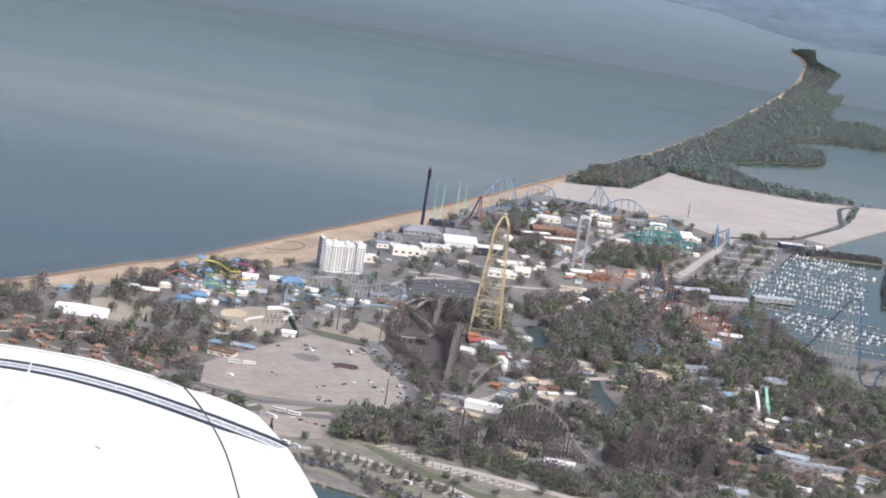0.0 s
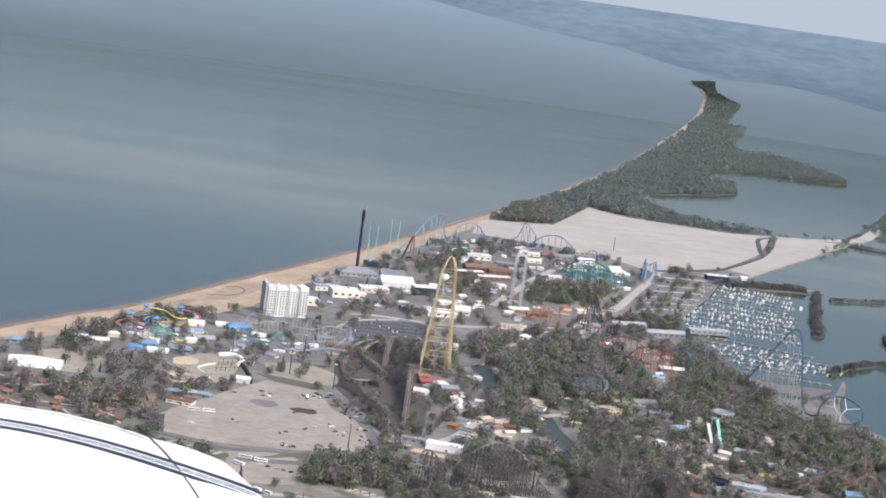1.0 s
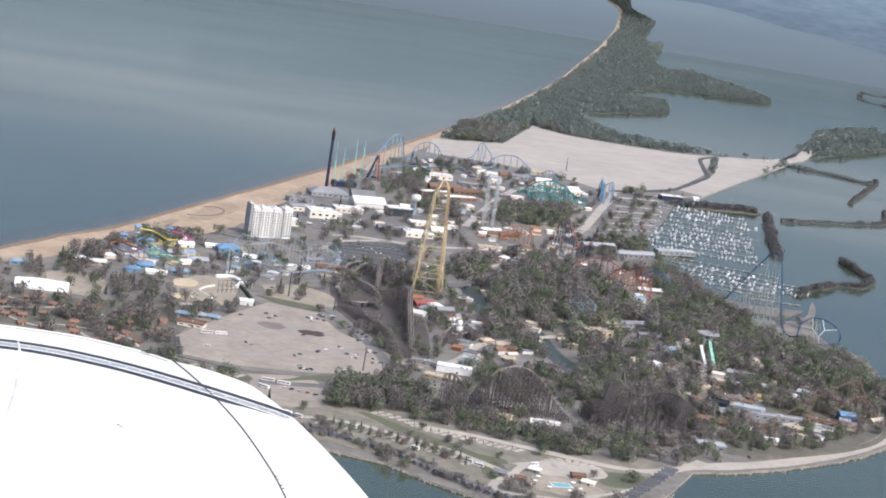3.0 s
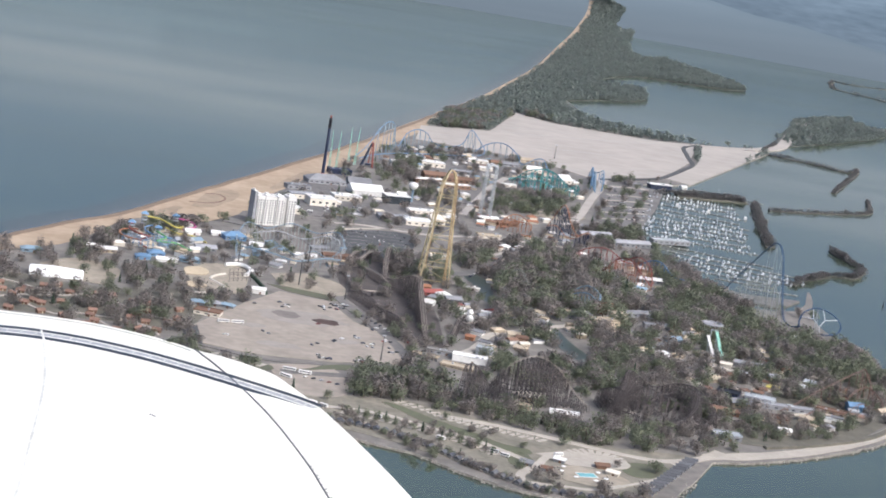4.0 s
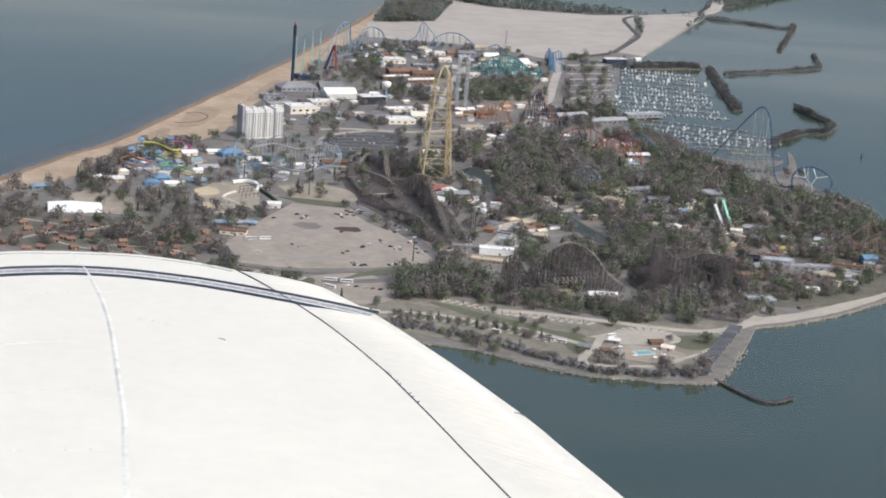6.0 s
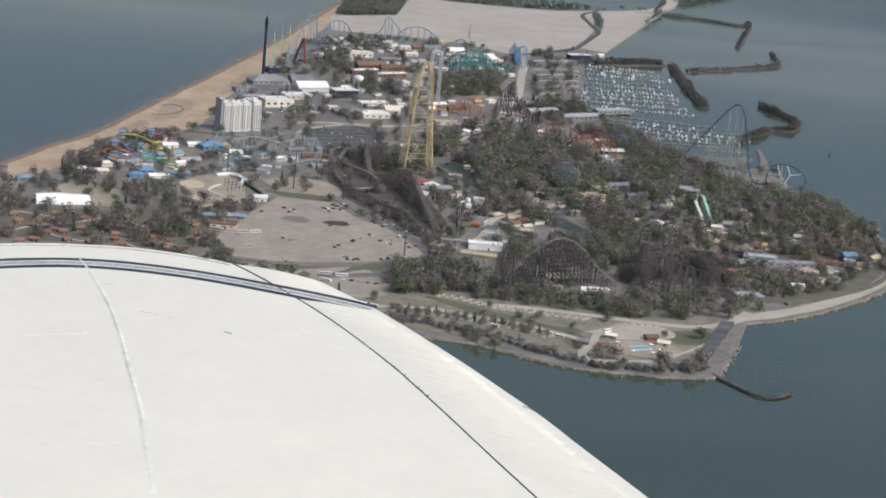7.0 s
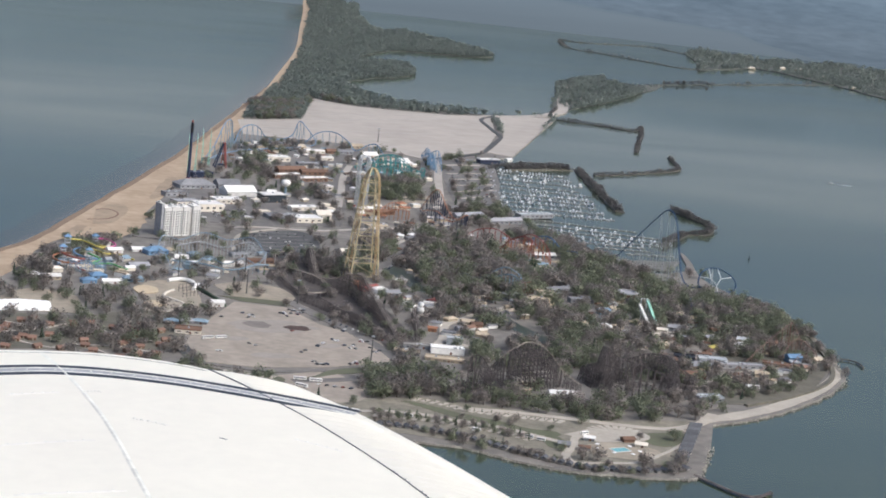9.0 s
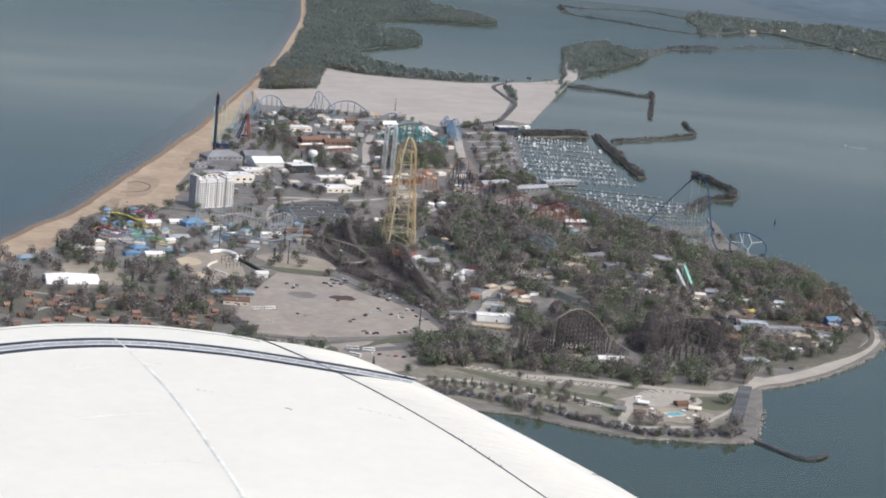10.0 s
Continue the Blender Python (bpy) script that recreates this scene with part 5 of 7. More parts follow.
BUILDINGS_D = [  # x, y, width, depth, height, roof, wall and roof colour
    (267, -368, 26, 14, 6, "gable", "tan", "greyroof"),
    (292, -343, 30, 14, 6, "flat", "grey", "grey"),
    (258, -345, 22, 16, 9, "flat", "navy", "black"),
    (291, -409, 20, 13, 6, "hip", "tan", "brownroof"),
    (218, -489, 26, 13, 6, "flat", "greyroof", "grey"),
    (239, -402, 30, 10, 5, "gable", "brownroof", "brownroof"),
    (415, -45, 18, 11, 5, "gable", "white", "white"),
    (321, -290, 13, 9, 5, "hip", "tan", "slideyellow"),
    (395, -330, 16, 12, 8, "gable", "blue", "blue"),
    (307, -361, 70, 9, 5, "flat", "greyroof", "greyroof"),
    (363, -354, 30, 10, 5, "flat", "tan", "brownroof"),
    (318, -203, 26, 10, 5, "gable", "greyroof", "greyroof"),
    (278, -238, 30, 8, 4, "flat", "cream", "cream"),
    (363, -270, 14, 9, 4, "gable", "white", "white"),
    (388, -296, 22, 8, 4, "flat", "tan", "brownroof"),
    (324, -395, 14, 9, 5, "gable", "tan", "tan"),
    (286, -448, 12, 9, 5, "gable", "cream", "white"),
    (-1, -332, 34, 13, 7, "flat", "white", "white"),
]
BUILDINGS_E = [  # x, y, width, depth, height, roof, wall and roof colour
    (-13, -363, 40, 12, 3, "flat", "tan", "tan"),
    (41, -443, 22, 14, 6, "gable", "tan", "cream"),
    (27, -472, 22, 9, 4, "flat", "tan", "tan"),
    (67, -481, 26, 10, 4, "gable", "white", "white"),
    (11, -243, 9, 7, 5, "gable", "orange", "orange"),
    (-25, -316, 34, 8, 4, "flat", "greyroof", "dock"),
    (-46, -340, 26, 8, 4, "flat", "greyroof", "tan"),
    (19, -294, 16, 12, 8, "flat", "grey", "grey"),
    (-9, -58, 24, 11, 5, "gable", "red", "red"),
    (3, -63, 16, 10, 5, "hip", "white", "white"),
    (12, -83, 18, 11, 6, "gable", "greyroof", "greyroof"),
    (19, -150, 12, 9, 5, "flat", "white", "white"),
    (-14, -32, 12, 9, 4, "gable", "orange", "orange"),
    (-257, -279, 26, 15, 5, "flat", "cream", "brownroof"),
    (-205, -161, 14, 9, 6, "gable", "white", "white"),
    (-230, 95, 26, 17, 7, "hip", "blue", "blue"),
    (-202, 23, 14, 12, 7, "hip", "paleblue", "paleblue"),
    (-186, 87, 12, 10, 6, "hip", "paleblue", "paleblue"),
]
BUILDINGS_F = [  # x, y, width, depth, height, roof, wall and roof colour
    (-148, 43, 26, 10, 5, "gable", "white", "white"),
    (-109, 67, 34, 9, 5, "gable", "brownroof", "brownroof"),
    (-128, 102, 22, 9, 4, "gable", "greyroof", "greyroof"),
    (-372, -62, 26, 10, 5, "gable", "tan", "white"),
    (-393, -52, 20, 8, 4, "gable", "white", "white"),
    (-304, -71, 22, 9, 4, "gable", "white", "white"),
    (-279, -56, 22, 11, 5, "hip", "paleblue", "paleblue"),
    (-263, 13, 24, 12, 5, "gable", "greyroof", "greyroof"),
    (-249, 107, 16, 9, 4, "gable", "white", "white"),
    (-317, -47, 18, 12, 5, "hip", "blue", "blue"),
    (-330, -72, 16, 10, 5, "hip", "blue", "blue"),
    (-446, -108, 22, 10, 5, "hip", "paleblue", "paleblue"),
    (-288, 38, 22, 10, 5, "gable", "grey", "grey"),
    (-279, 93, 18, 10, 5, "gable", "white", "white"),
    (-268, -243, 14, 9, 4, "hip", "greyroof", "paleblue"),
    (-252, -240, 14, 9, 4, "hip", "greyroof", "greyroof"),
    (-238, -241, 15, 8, 4, "hip", "greyroof", "paleblue"),
    (-207, -75, 14, 8, 4, "gable", "white", "white"),
]
BUILDINGS_G = [  # x, y, width, depth, height, roof, wall and roof colour
    (149, 434, 30, 11, 6, "gable", "brownroof", "brownroof"),
    (126, 456, 30, 9, 5, "gable", "cream", "white"),
    (108, 325, 30, 14, 5, "flat", "cream", "tan"),
    (70, 225, 26, 14, 6, "gable", "greyroof", "tan"),
    (139, 253, 24, 9, 5, "flat", "greyroof", "greyroof"),
    (43, -9, 16, 9, 4, "flat", "white", "white"),
    (20, 146, 20, 12, 5, "gable", "cream", "cream"),
    (154, 16, 12, 8, 5, "gable", "grey", "grey"),
    (62, -208, 14, 10, 5, "gable", "tan", "tan"),
    (69, -219, 12, 9, 5, "gable", "brownroof", "brownroof"),
    (22, -650, 9, 6, 4, "gable", "greyroof", "brownroof"),
    (38, -622, 9, 6, 4, "gable", "greyroof", "white"),
    (80, -640, 10, 7, 4, "gable", "cream", "cream"),
    (74, -624, 11, 7, 4, "gable", "brownroof", "brownroof"),
    (7, -640, 10, 8, 4, "gable", "greyroof", "greyroof"),
]
BUILDINGS = BUILDINGS_A + BUILDINGS_B + BUILDINGS_C + BUILDINGS_D + BUILDINGS_E + BUILDINGS_F + BUILDINGS_G

WORD = {"terracotta": "red-brown shingle", "white": "white", "cream": "cream", "greyroof": "slate-grey", "tan": "tan", "brownroof": "red-brown", "navy": "dark blue", "glass": "dark-glazed", "blue": "bright blue", "paleblue": "pale blue", "red": "red", "orange": "orange", "grey": "grey", "dock": "weathered grey", "black": "black", "slideyellow": "lime-yellow"}


def building(x, y, w, d, h, roof, wall, top, turn, name="building", group=""):
    h = h * 0.78 if h < 9.5 else h
    b = thing(name, x, y, G, turn, "%s %s-roofed park building with %s walls" % ("small" if w < 20 else "long" if w > 2.4 * d else "broad", WORD[top] + (" flat" if roof == "flat" else " pitched"), WORD[wall]), "building", group)
    walls = Shape().box(0, 0, -0.4, w, d, h + 0.4)
    body = put("wall", walls, M[wall], b)
    if roof == "flat":
        r = Shape().box(0, 0, h, w + 0.8, d + 0.8, 0.5)
        for sx, sy, ww, dd in ((0, d / 2, w + 0.8, 0.5), (0, -d / 2, w + 0.8, 0.5), (w / 2, 0, 0.5, d), (-w / 2, 0, 0.5, d)):
            r.box(sx, sy, h + 0.5, ww, dd, 0.7)
        deck = put("roof", r, M[top], b)
        rnd = random.Random(int(x * 13 + y))
        if w > 24:
            for _ in range(int(w / 14)):
                put("roof_unit", Shape().box(rnd.uniform(-0.4, 0.4) * w, rnd.uniform(-0.3, 0.3) * d, h + 0.5, rnd.uniform(1.5, 3.5), rnd.uniform(1.5, 3), rnd.uniform(1, 2)), M["grey"], deck)
    else:
        put("roof", Shape().gable(0, 0, h, w, d, max(1.6, d * 0.26), hip=1.0 if roof == "hip" else 0.0), M[top], b)
    n = max(2, int(w / 8))
    for k in range(n):
        if w >= 18 and wall != "white":
            put("window", Shape().box(-w / 2 + w * (k + 0.5) / n, -d / 2, h * 0.4, w / n * 0.42, 0.16, h * 0.26), M["glass"], body)
    if name == "building":
        put("door", Shape().box(w * 0.1, -d / 2, 0, 2.0, 0.3, 2.4), M["brownroof"], body)
    FOOT.append((x, y, max(w, d) * 0.52 + 1.5))
    return b


rnd = random.Random(11)
for row in BUILDINGS:
    building(*row, turn=(14 + rnd.uniform(-10, 10)) if row[1] > -150 else rnd.uniform(-28, 6))


def clutter(poly, count, seed, palette, lo=6, hi=15):
    """Small kiosks, rest rooms and sheds between the rides."""
    r = random.Random(seed)
    xs, ys = [p[0] for p in poly], [p[1] for p in poly]
    made = 0
    for _ in range(count * 12):
        x, y = r.uniform(min(xs), max(xs)), r.uniform(min(ys), max(ys))
        if inside(x, y, poly) and all((x - a) ** 2 + (y - b) ** 2 > (q + 5) ** 2 for a, b, q in FOOT):
            w = r.uniform(lo, hi)
            top = r.choice(palette)
            building(x, y, w, w * r.uniform(0.5, 0.9), r.uniform(3.2, 6), r.choice(["gable", "gable", "hip", "flat"]), r.choice(["cream", "tan", "white", "greyroof"]), top, r.uniform(-40, 40), "kiosk", "kiosks of the park")
            made += 1
            if made == count:
                return


clutter([(60, 600), (120, 540), (330, 760), (340, 900), (200, 1050), (90, 1060), (10, 860)], 92, 1, ["white", "white", "greyroof", "tan", "brownroof", "cream", "paleblue"], 5, 12)
clutter([(-150, 330), (-60, 300), (60, 330), (90, 420), (60, 540), (-30, 580)], 16, 2, ["white", "white", "cream", "greyroof"])
clutter([(60, 300), (110, 240), (250, 330), (260, 520), (120, 530)], 30, 3, ["white", "tan", "greyroof", "brownroof", "orange", "cream"])
clutter([(200, -100), (330, -60), (400, -200), (430, -330), (330, -430), (230, -420), (200, -300)], 64, 4, ["tan", "greyroof", "brownroof", "terracotta", "tan", "brownroof", "tan", "grey", "cream"])
clutter([(-370, -80), (-280, -60), (-250, 60), (-280, 130), (-350, 100)], 20, 5, ["white", "greyroof", "paleblue", "tan", "cream", "tan"])
clutter([(-230, -40), (-100, 0), (-90, 140), (-230, 130)], 14, 6, ["white", "paleblue", "greyroof", "tan"])
clutter([(0, -300), (100, -250), (190, -150), (180, -30), (60, -120), (20, -200)], 24, 7, ["tan", "greyroof", "brownroof", "tan", "cream"])
clutter([(200, 120), (330, 100), (340, 300), (220, 300)], 22, 8, ["white", "red", "greyroof", "tan", "paleblue"])
clutter([(60, 180), (150, 300), (240, 220), (240, 20), (110, -200), (60, -150)], 24, 10, ["greyroof", "tan", "brownroof", "tan"], 5, 11)
clutter([(-30, -60), (70, -120), (40, -160), (-20, -110)], 8, 9, ["white", "red", "greyroof", "cream"])


def hotel():
    b = thing("hotel", -186, 214, G, 22, "cream many-storeyed beach hotel in two blocks", "hotel")
    pane = mesh_of("window", Shape().box(0, 0, 0, 1.7, 0.2, 1.7).v, Shape().box(0, 0, 0, 1.7, 0.2, 1.7).f, M["glass"])
    slab = Shape().box(0, 0, 0, 2.6, 0.9, 0.25).box(0, -0.4, 0.25, 2.6, 0.1, 0.8)
    rail = mesh_of("balcony", slab.v, slab.f, M["hotelwall"])
    for x, y, w, d, h, paint, n in ((-24, 2, 3.4, 15, 41, "greyroof", 0), (-17.2, 0, 10, 15, 36, "hotelwall", 3), (-7.8, -0.9, 8.6, 16, 37, "hotelwall", 2), (0.4, 0, 7.6, 14, 35.4, "hotelwall", 2), (8.6, -0.7, 8.6, 16, 36.4, "hotelwall", 2), (16, 2.4, 6, 12, 34, "hotelwall", 1), (24.5, 0.4, 10.8, 16, 37, "hotelwall", 3)):
        wall = put("wall", Shape().box(x, y, -0.4, w, d, h + 0.4), M[paint], b)
        put("roof", Shape().box(x, y, h, w + 0.6, d + 0.6, 0.9).box(x, y + 2, h + 0.9, w * 0.45, d * 0.35, 1.8), M["hotelwall"], b)
        for i in range(n):
            for k in range(int(h / 3.1) - 1):
                for me, nm, dy, dz in ((pane, "window", -0.02, 0), (rail, "balcony", -0.45, -0.7)):
                    if nm == "balcony" and (i + int(x)) % 2:
                        continue
                    o = new(nm, me)
                    o.parent = wall
                    o.matrix_basis = at(x - w / 2 + w * (i + 0.5) / n, y - d / 2 + dy, 2.6 + k * 3.1 + dz)
    FOOT.append((-186, 214, 30)), FOOT.append((-150, 235, 24))


hotel()


def white_tent():
    b = thing("marquee", -412, -200, G, 4, "long white scalloped fabric marquee", "marquee")
    s = Shape()
    n, m = 24, 9
    v = []
    for i in range(n + 1):
        x = -27 + 54 * i / n
        h = 9 + 1.3 * abs(math.sin(i * math.pi / 3)) * 0.4 - 3.0 * abs(i / n - 0.4)
        for k in range(m + 1):
            a = math.pi * k / m
            v.append((x, -11 * math.cos(a), h * math.sin(a) ** 0.7))
    s.add(v, [(i * (m + 1) + k, (i + 1) * (m + 1) + k, (i + 1) * (m + 1) + k + 1, i * (m + 1) + k + 1) for i in range(n) for k in range(m)])
    put("canopy", s, M["canvas"], b, smooth=True)
    for i in range(9):
        put("pole", Shape().beam((-26 + 6.5 * i, -11.2, 0), (-26 + 6.5 * i, -10.4, 4), 0.4), M["grey"], b)
    FOOT.append((-412, -200, 30)), FOOT.append((-440, -200, 14)), FOOT.append((-385, -200, 14))


white_tent()


def round_pavilion():
    b = thing("carousel_pavilion", 318, -52, G, 0, "grey ring-roofed round pavilion", "pavilion")
    put("wall", Shape().lathe(0, 0, [(11, 0), (11, 8), (10, 8.2)], 18), M["brownroof"], b)
    put("roof", Shape().lathe(0, 0, [(13.5, 8), (13, 9.2), (9, 10.2), (8, 8.6), (1, 8.4)], 24), M["greyroof"], b)
    FOOT.append((318, -52, 18))


round_pavilion()


def lazy_river():
    b = thing("lazy_river", 0, 0, 0, 0, "white-walled winding lazy river pool", "pool")
    line = spline([(-286, -190, 2.6), (-272, -197, 2.6), (-258, -190, 2.6), (-245, -172, 2.6), (-241, -157, 2.6), (-248, -141, 2.6), (-256, -126, 2.6), (-250, -108, 2.6), (-240, -95, 2.6)], 6)
    put("wall", Shape().tube([(p[0], p[1], p[2] - 0.9) for p in line], 2.1, 8), M["cream"], b)
    for ring in ([(-282, -120), (-262, -112), (-258, -90), (-270, -78), (-284, -92)], [(-276, -176), (-262, -170), (-260, -158), (-274, -150), (-284, -162)]):
        put("splash_pad", Shape().add([(x, y, 2.9) for x, y in spline(ring + ring[:1], 4)[:-1]] + [(x, y, 1.5) for x, y in spline(ring + ring[:1], 4)[:-1]], [tuple(range(20))] + [(k, 20 + k, 20 + (k + 1) % 20, (k + 1) % 20) for k in range(20)]), M["sandbright"], b, "pale tan splash pad")
    frame_posts = Shape()
    for k in range(12):
        x, y = -236 + (k % 6) * 4.6, -128 + (k // 6) * 26 + (k % 6) * 3
        frame_posts.beam((x, y, G), (x, y, 10), 0.4).beam((x, y, 10), (x + 4.6, y + 3, 10), 0.35).beam((x, y, 6), (x + 4.6, y + 3, 6), 0.3)
    put("play_frame", frame_posts, M["lumber"], b, "dark timber play frame over the pool")
    FOOT.append((-250, -125, 44))
    s = thing("slide_ramp", 0, 0, 0, 0, "broad white slide ramp in a half loop", "ramp")
    put("ramp", Shape().tube(spline([(-240, -56, 4), (-226, -50, 4.5), (-216, -60, 5), (-213, -76, 4), (-218, -92, 3)], 6), 2.3, 8), M["white"], s)
    # a solid dark green strip imitates the shadow line here
    hedge = thing("hedge", 0, 0, 0, 0, "dark hedge shape standing in for a shadow beside the car park", "hedge")
    put("foliage", Shape().tube(spline([(-212, -84, 2.6), (-205, -112, 2.6), (-199, -142, 2.6), (-198, -164, 2.6)], 6), 2.4, 7), M["pine"], hedge)


lazy_river()


def light_mast(x, y, h):
    b = thing("light_mast", x, y, G, 0, "tall thin grey floodlight mast", "light mast", "floodlight masts")
    put("pole", Shape().lathe(0, 0, [(0.7, 0), (0.35, h)], 6), M["dark_asphalt"], b)
    put("lamp_head", Shape().box(0, 0, h, 3.4, 0.8, 1.2), M["grey"], b)


for q in ((-226, -40, 30), (-160, -98, 28), (-112, -140, 26), (-148, -30, 30), (345, 1160, 24), (-92, -370, 24)):
    light_mast(*q)
# ---- marina ----
def boat(kind, paint, label):
    b = thing("motor_boat" if kind < 2 else "sailing_boat", 0, -3000, 0, 0, label, "boat", "boats in the marina")
    length, beam = (8.6, 2.9) if kind != 1 else (11.5, 3.7)
    prof = [(-0.5, 0.9), (-0.2, 1.0), (0.15, 0.95), (0.36, 0.6), (0.5, 0.04)]
    v = []
    for z, k in ((-0.3, 0.75), (0.4, 0.95), (1.3, 1.05)):
        v += [(t * length, s * beam / 2 * w * k, z + (0.35 * max(t, 0) if z > 1 else 0)) for s in (-1, 1) for t, w in prof]
    m = len(prof)
    f = []
    for r in range(2):
        o, u = r * 2 * m, (r + 1) * 2 * m
        for i in range(m - 1):
            f += [(o + i, o + i + 1, u + i + 1, u + i), (o + m + i + 1, o + m + i, u + m + i, u + m + i + 1)]
        f += [(o + m, o, u, u + m)]
    top = 4 * m
    f += [(top + i, top + i + 1, top + m + i + 1, top + m + i) for i in range(m - 1)]
    put("hull", Shape().add(v, f), M[paint], b)
    deck = put("cabin", Shape().box(-0.4, 0, 1.3, length * 0.42, beam * 0.66, 1.3, taper=0.8), M["hull"], b)
    put("windscreen", Shape().box(length * 0.14, 0, 1.5, 0.9, beam * 0.6, 0.9, taper=0.7), M["glass"], deck)
    if kind == 1:
        put("canopy", Shape().box(-length * 0.24, 0, 3.2, length * 0.26, beam * 0.7, 0.25), M["canvas"], b)
    if kind == 2:
        put("mast", Shape().beam((0.6, 0, 1.2), (0.6, 0, 13), 0.25), M["grey"], b)
        put("boom", Shape().beam((0.6, 0, 2.8), (-3.6, 0, 2.9), 0.4), M["blue"], b)
    return b


FLEET = [boat(0, "hull", "white motor boat moored at a dock"), boat(1, "hull", "large white cabin cruiser with canvas top"), boat(2, "hull", "white sailing boat with furled blue sail"), boat(0, "paleblue", "pale blue motor boat moored at a dock")]


def edge_x(y):
    for (y0, x0), (y1, x1) in zip(((1000, 472), (896, 455), (639, 381), (460, 354), (370, 361)), ((896, 455), (639, 381), (460, 354), (370, 361), (240, 369))):
        if y1 <= y <= y0:
            return x0 + (x1 - x0) * (y0 - y) / (y0 - y1)
    return 380


def dock_row(y0, start, length, turn, fill, seed):
    r = random.Random(seed)
    d = thing("dock", start, y0, 0, turn, "long grey floating dock with finger piers", "dock", "docks of the marina")
    put("walkway", Shape().box(length / 2, 0, 0.2, length, 2.4, 0.7), M["dock"], d)
    k = 0
    x = 7.0
    while x < length - 2:
        put("finger_pier", Shape().box(x, 0, 0.25, 1.0, 13, 0.6), M["paledock"], d)
        x += 12.0
    x = 2.6
    c, s = math.cos(radians(turn)), math.sin(radians(turn))
    while x < length - 2:
        for side in (-1, 1):
            if r.random() < fill:
                px, py = x, side * 5.6
                w = r.choices(FLEET, (5, 3, 2, 1))[0]
                twin(w, at(start + px * c - py * s, y0 + px * s + py * c, 0.15, turn + 90 * side + r.uniform(-5, 5)) @ Matrix.Scale(r.uniform(0.85, 1.2), 4))
        x += 5.6
    return d


ROWS = [(930, 2, 150, -19, 0.46), (885, 4, 150, -19, 0.5), (835, 4, 155, -19, 0.46), (785, 6, 150, -19, 0.12), (745, 6, 165, -18, 0.45), (690, 5, 165, -14, 0.42), (650, 5, 165, -12, 0.42), (610, 4, 160, -10, 0.42), (570, 3, 162, -12, 0.42), (528, 6, 165, -14, 0.40)]
for i, (y0, off, length, turn, fill) in enumerate(ROWS):
    dock_row(y0, edge_x(y0) + off, length, turn, fill, 20 + i)
for i, (y0, off, length, turn, fill) in enumerate([(470, 8, 178, -23, 0.0), (425, 16, 185, -23, 0.16), (385, 22, 180, -23, 0.26), (345, 24, 150, -20, 0.40), (305, 26, 100, -14, 0.3), (270, 40, 80, -10, 0.0), (235, 60, 70, -5, 0.0)]):
    dock_row(y0, edge_x(y0) + off, length, turn, fill, 40 + i)
dock_row(1040, 575, 120, -28, 0.06, 60)
for w in FLEET:
    w.matrix_basis = at(*{0: (395, 598, 0.15), 1: (402, 640, 0.15), 2: (410, 678, 0.15), 3: (420, 735, 0.15)}[FLEET.index(w)], 40)
for x, y in ((493, 836), (541, 818), (598, 800)):
    q = thing("boat_house_pier", x, y, 0, -15, "broad pale pier with a white shed among boats", "pier")
    put("deck", Shape().box(0, 0, 0.3, 5, 26, 0.8), M["paledock"], q)
    put("shed", Shape().box(0, 3, 1.1, 4, 12, 2.4), M["white"], q)
m = thing("channel_marker", 631, 241, 0, 0, "small dark channel marker in the bay", "buoy")
put("float", Shape().lathe(0, 0, [(1.6, -0.5), (1.6, 0.8), (0.5, 1.0), (0.5, 6), (0.1, 7)], 8), M["black"], m)


runabout = twin(FLEET[0], at(1189, 1007, 0.15, 155))
tagged(runabout, "small white motor boat under way on the bay")
tagged(strip("wake", [(1194, 1005), (1208, 998), (1224, 990)], [2.5, 4.5, 6.0], 0.12, -0.5, M["foam"]), "thin white foam wake behind a motor boat", "wake")


# ---- cars ----
def car(paint, label, long=4.6):
    c = thing("car", 0, -3000, 0, 0, label, "car", "parked cars")
    body = Shape().box(0, 0, 0.35, long, 1.85, 0.55, taper=0.97).box(-0.1, 0, 0.9, long * 0.58, 1.65, 0.55, taper=0.78)
    shell = put("body", body, M[paint], c)
    put("glass", Shape().box(-0.1, 0, 0.98, long * 0.585, 1.3, 0.34, taper=0.85).box(-0.1, 0, 0.98, long * 0.4, 1.69, 0.32, taper=0.85), M["glass"], shell)
    under = Shape().box(0, 0, 0.18, long * 0.9, 1.5, 0.2)
    for i, j in ((-1, -1), (1, -1), (1, 1), (-1, 1)):
        under.tube([(i * long * 0.31, j * 0.75, 0.33), (i * long * 0.31, j * 0.96, 0.33)], 0.34, 8)
    put("undercarriage", under, M["tyre"], c)
    return c


CARS = [car("white", "white saloon car parked on the lot"), car("cardark", "dark saloon car parked on the lot"), car("carpaint", "grey hatchback car parked on the lot", 4.2), car("red", "red hatchback car parked on the lot", 4.2), car("navy", "dark blue estate car parked on the lot", 4.8)]


def park(x, y, turn, r, z=2.24):
    twin(r.choices(CARS, (4, 5, 4, 1, 2))[0], at(x, y, z, turn))


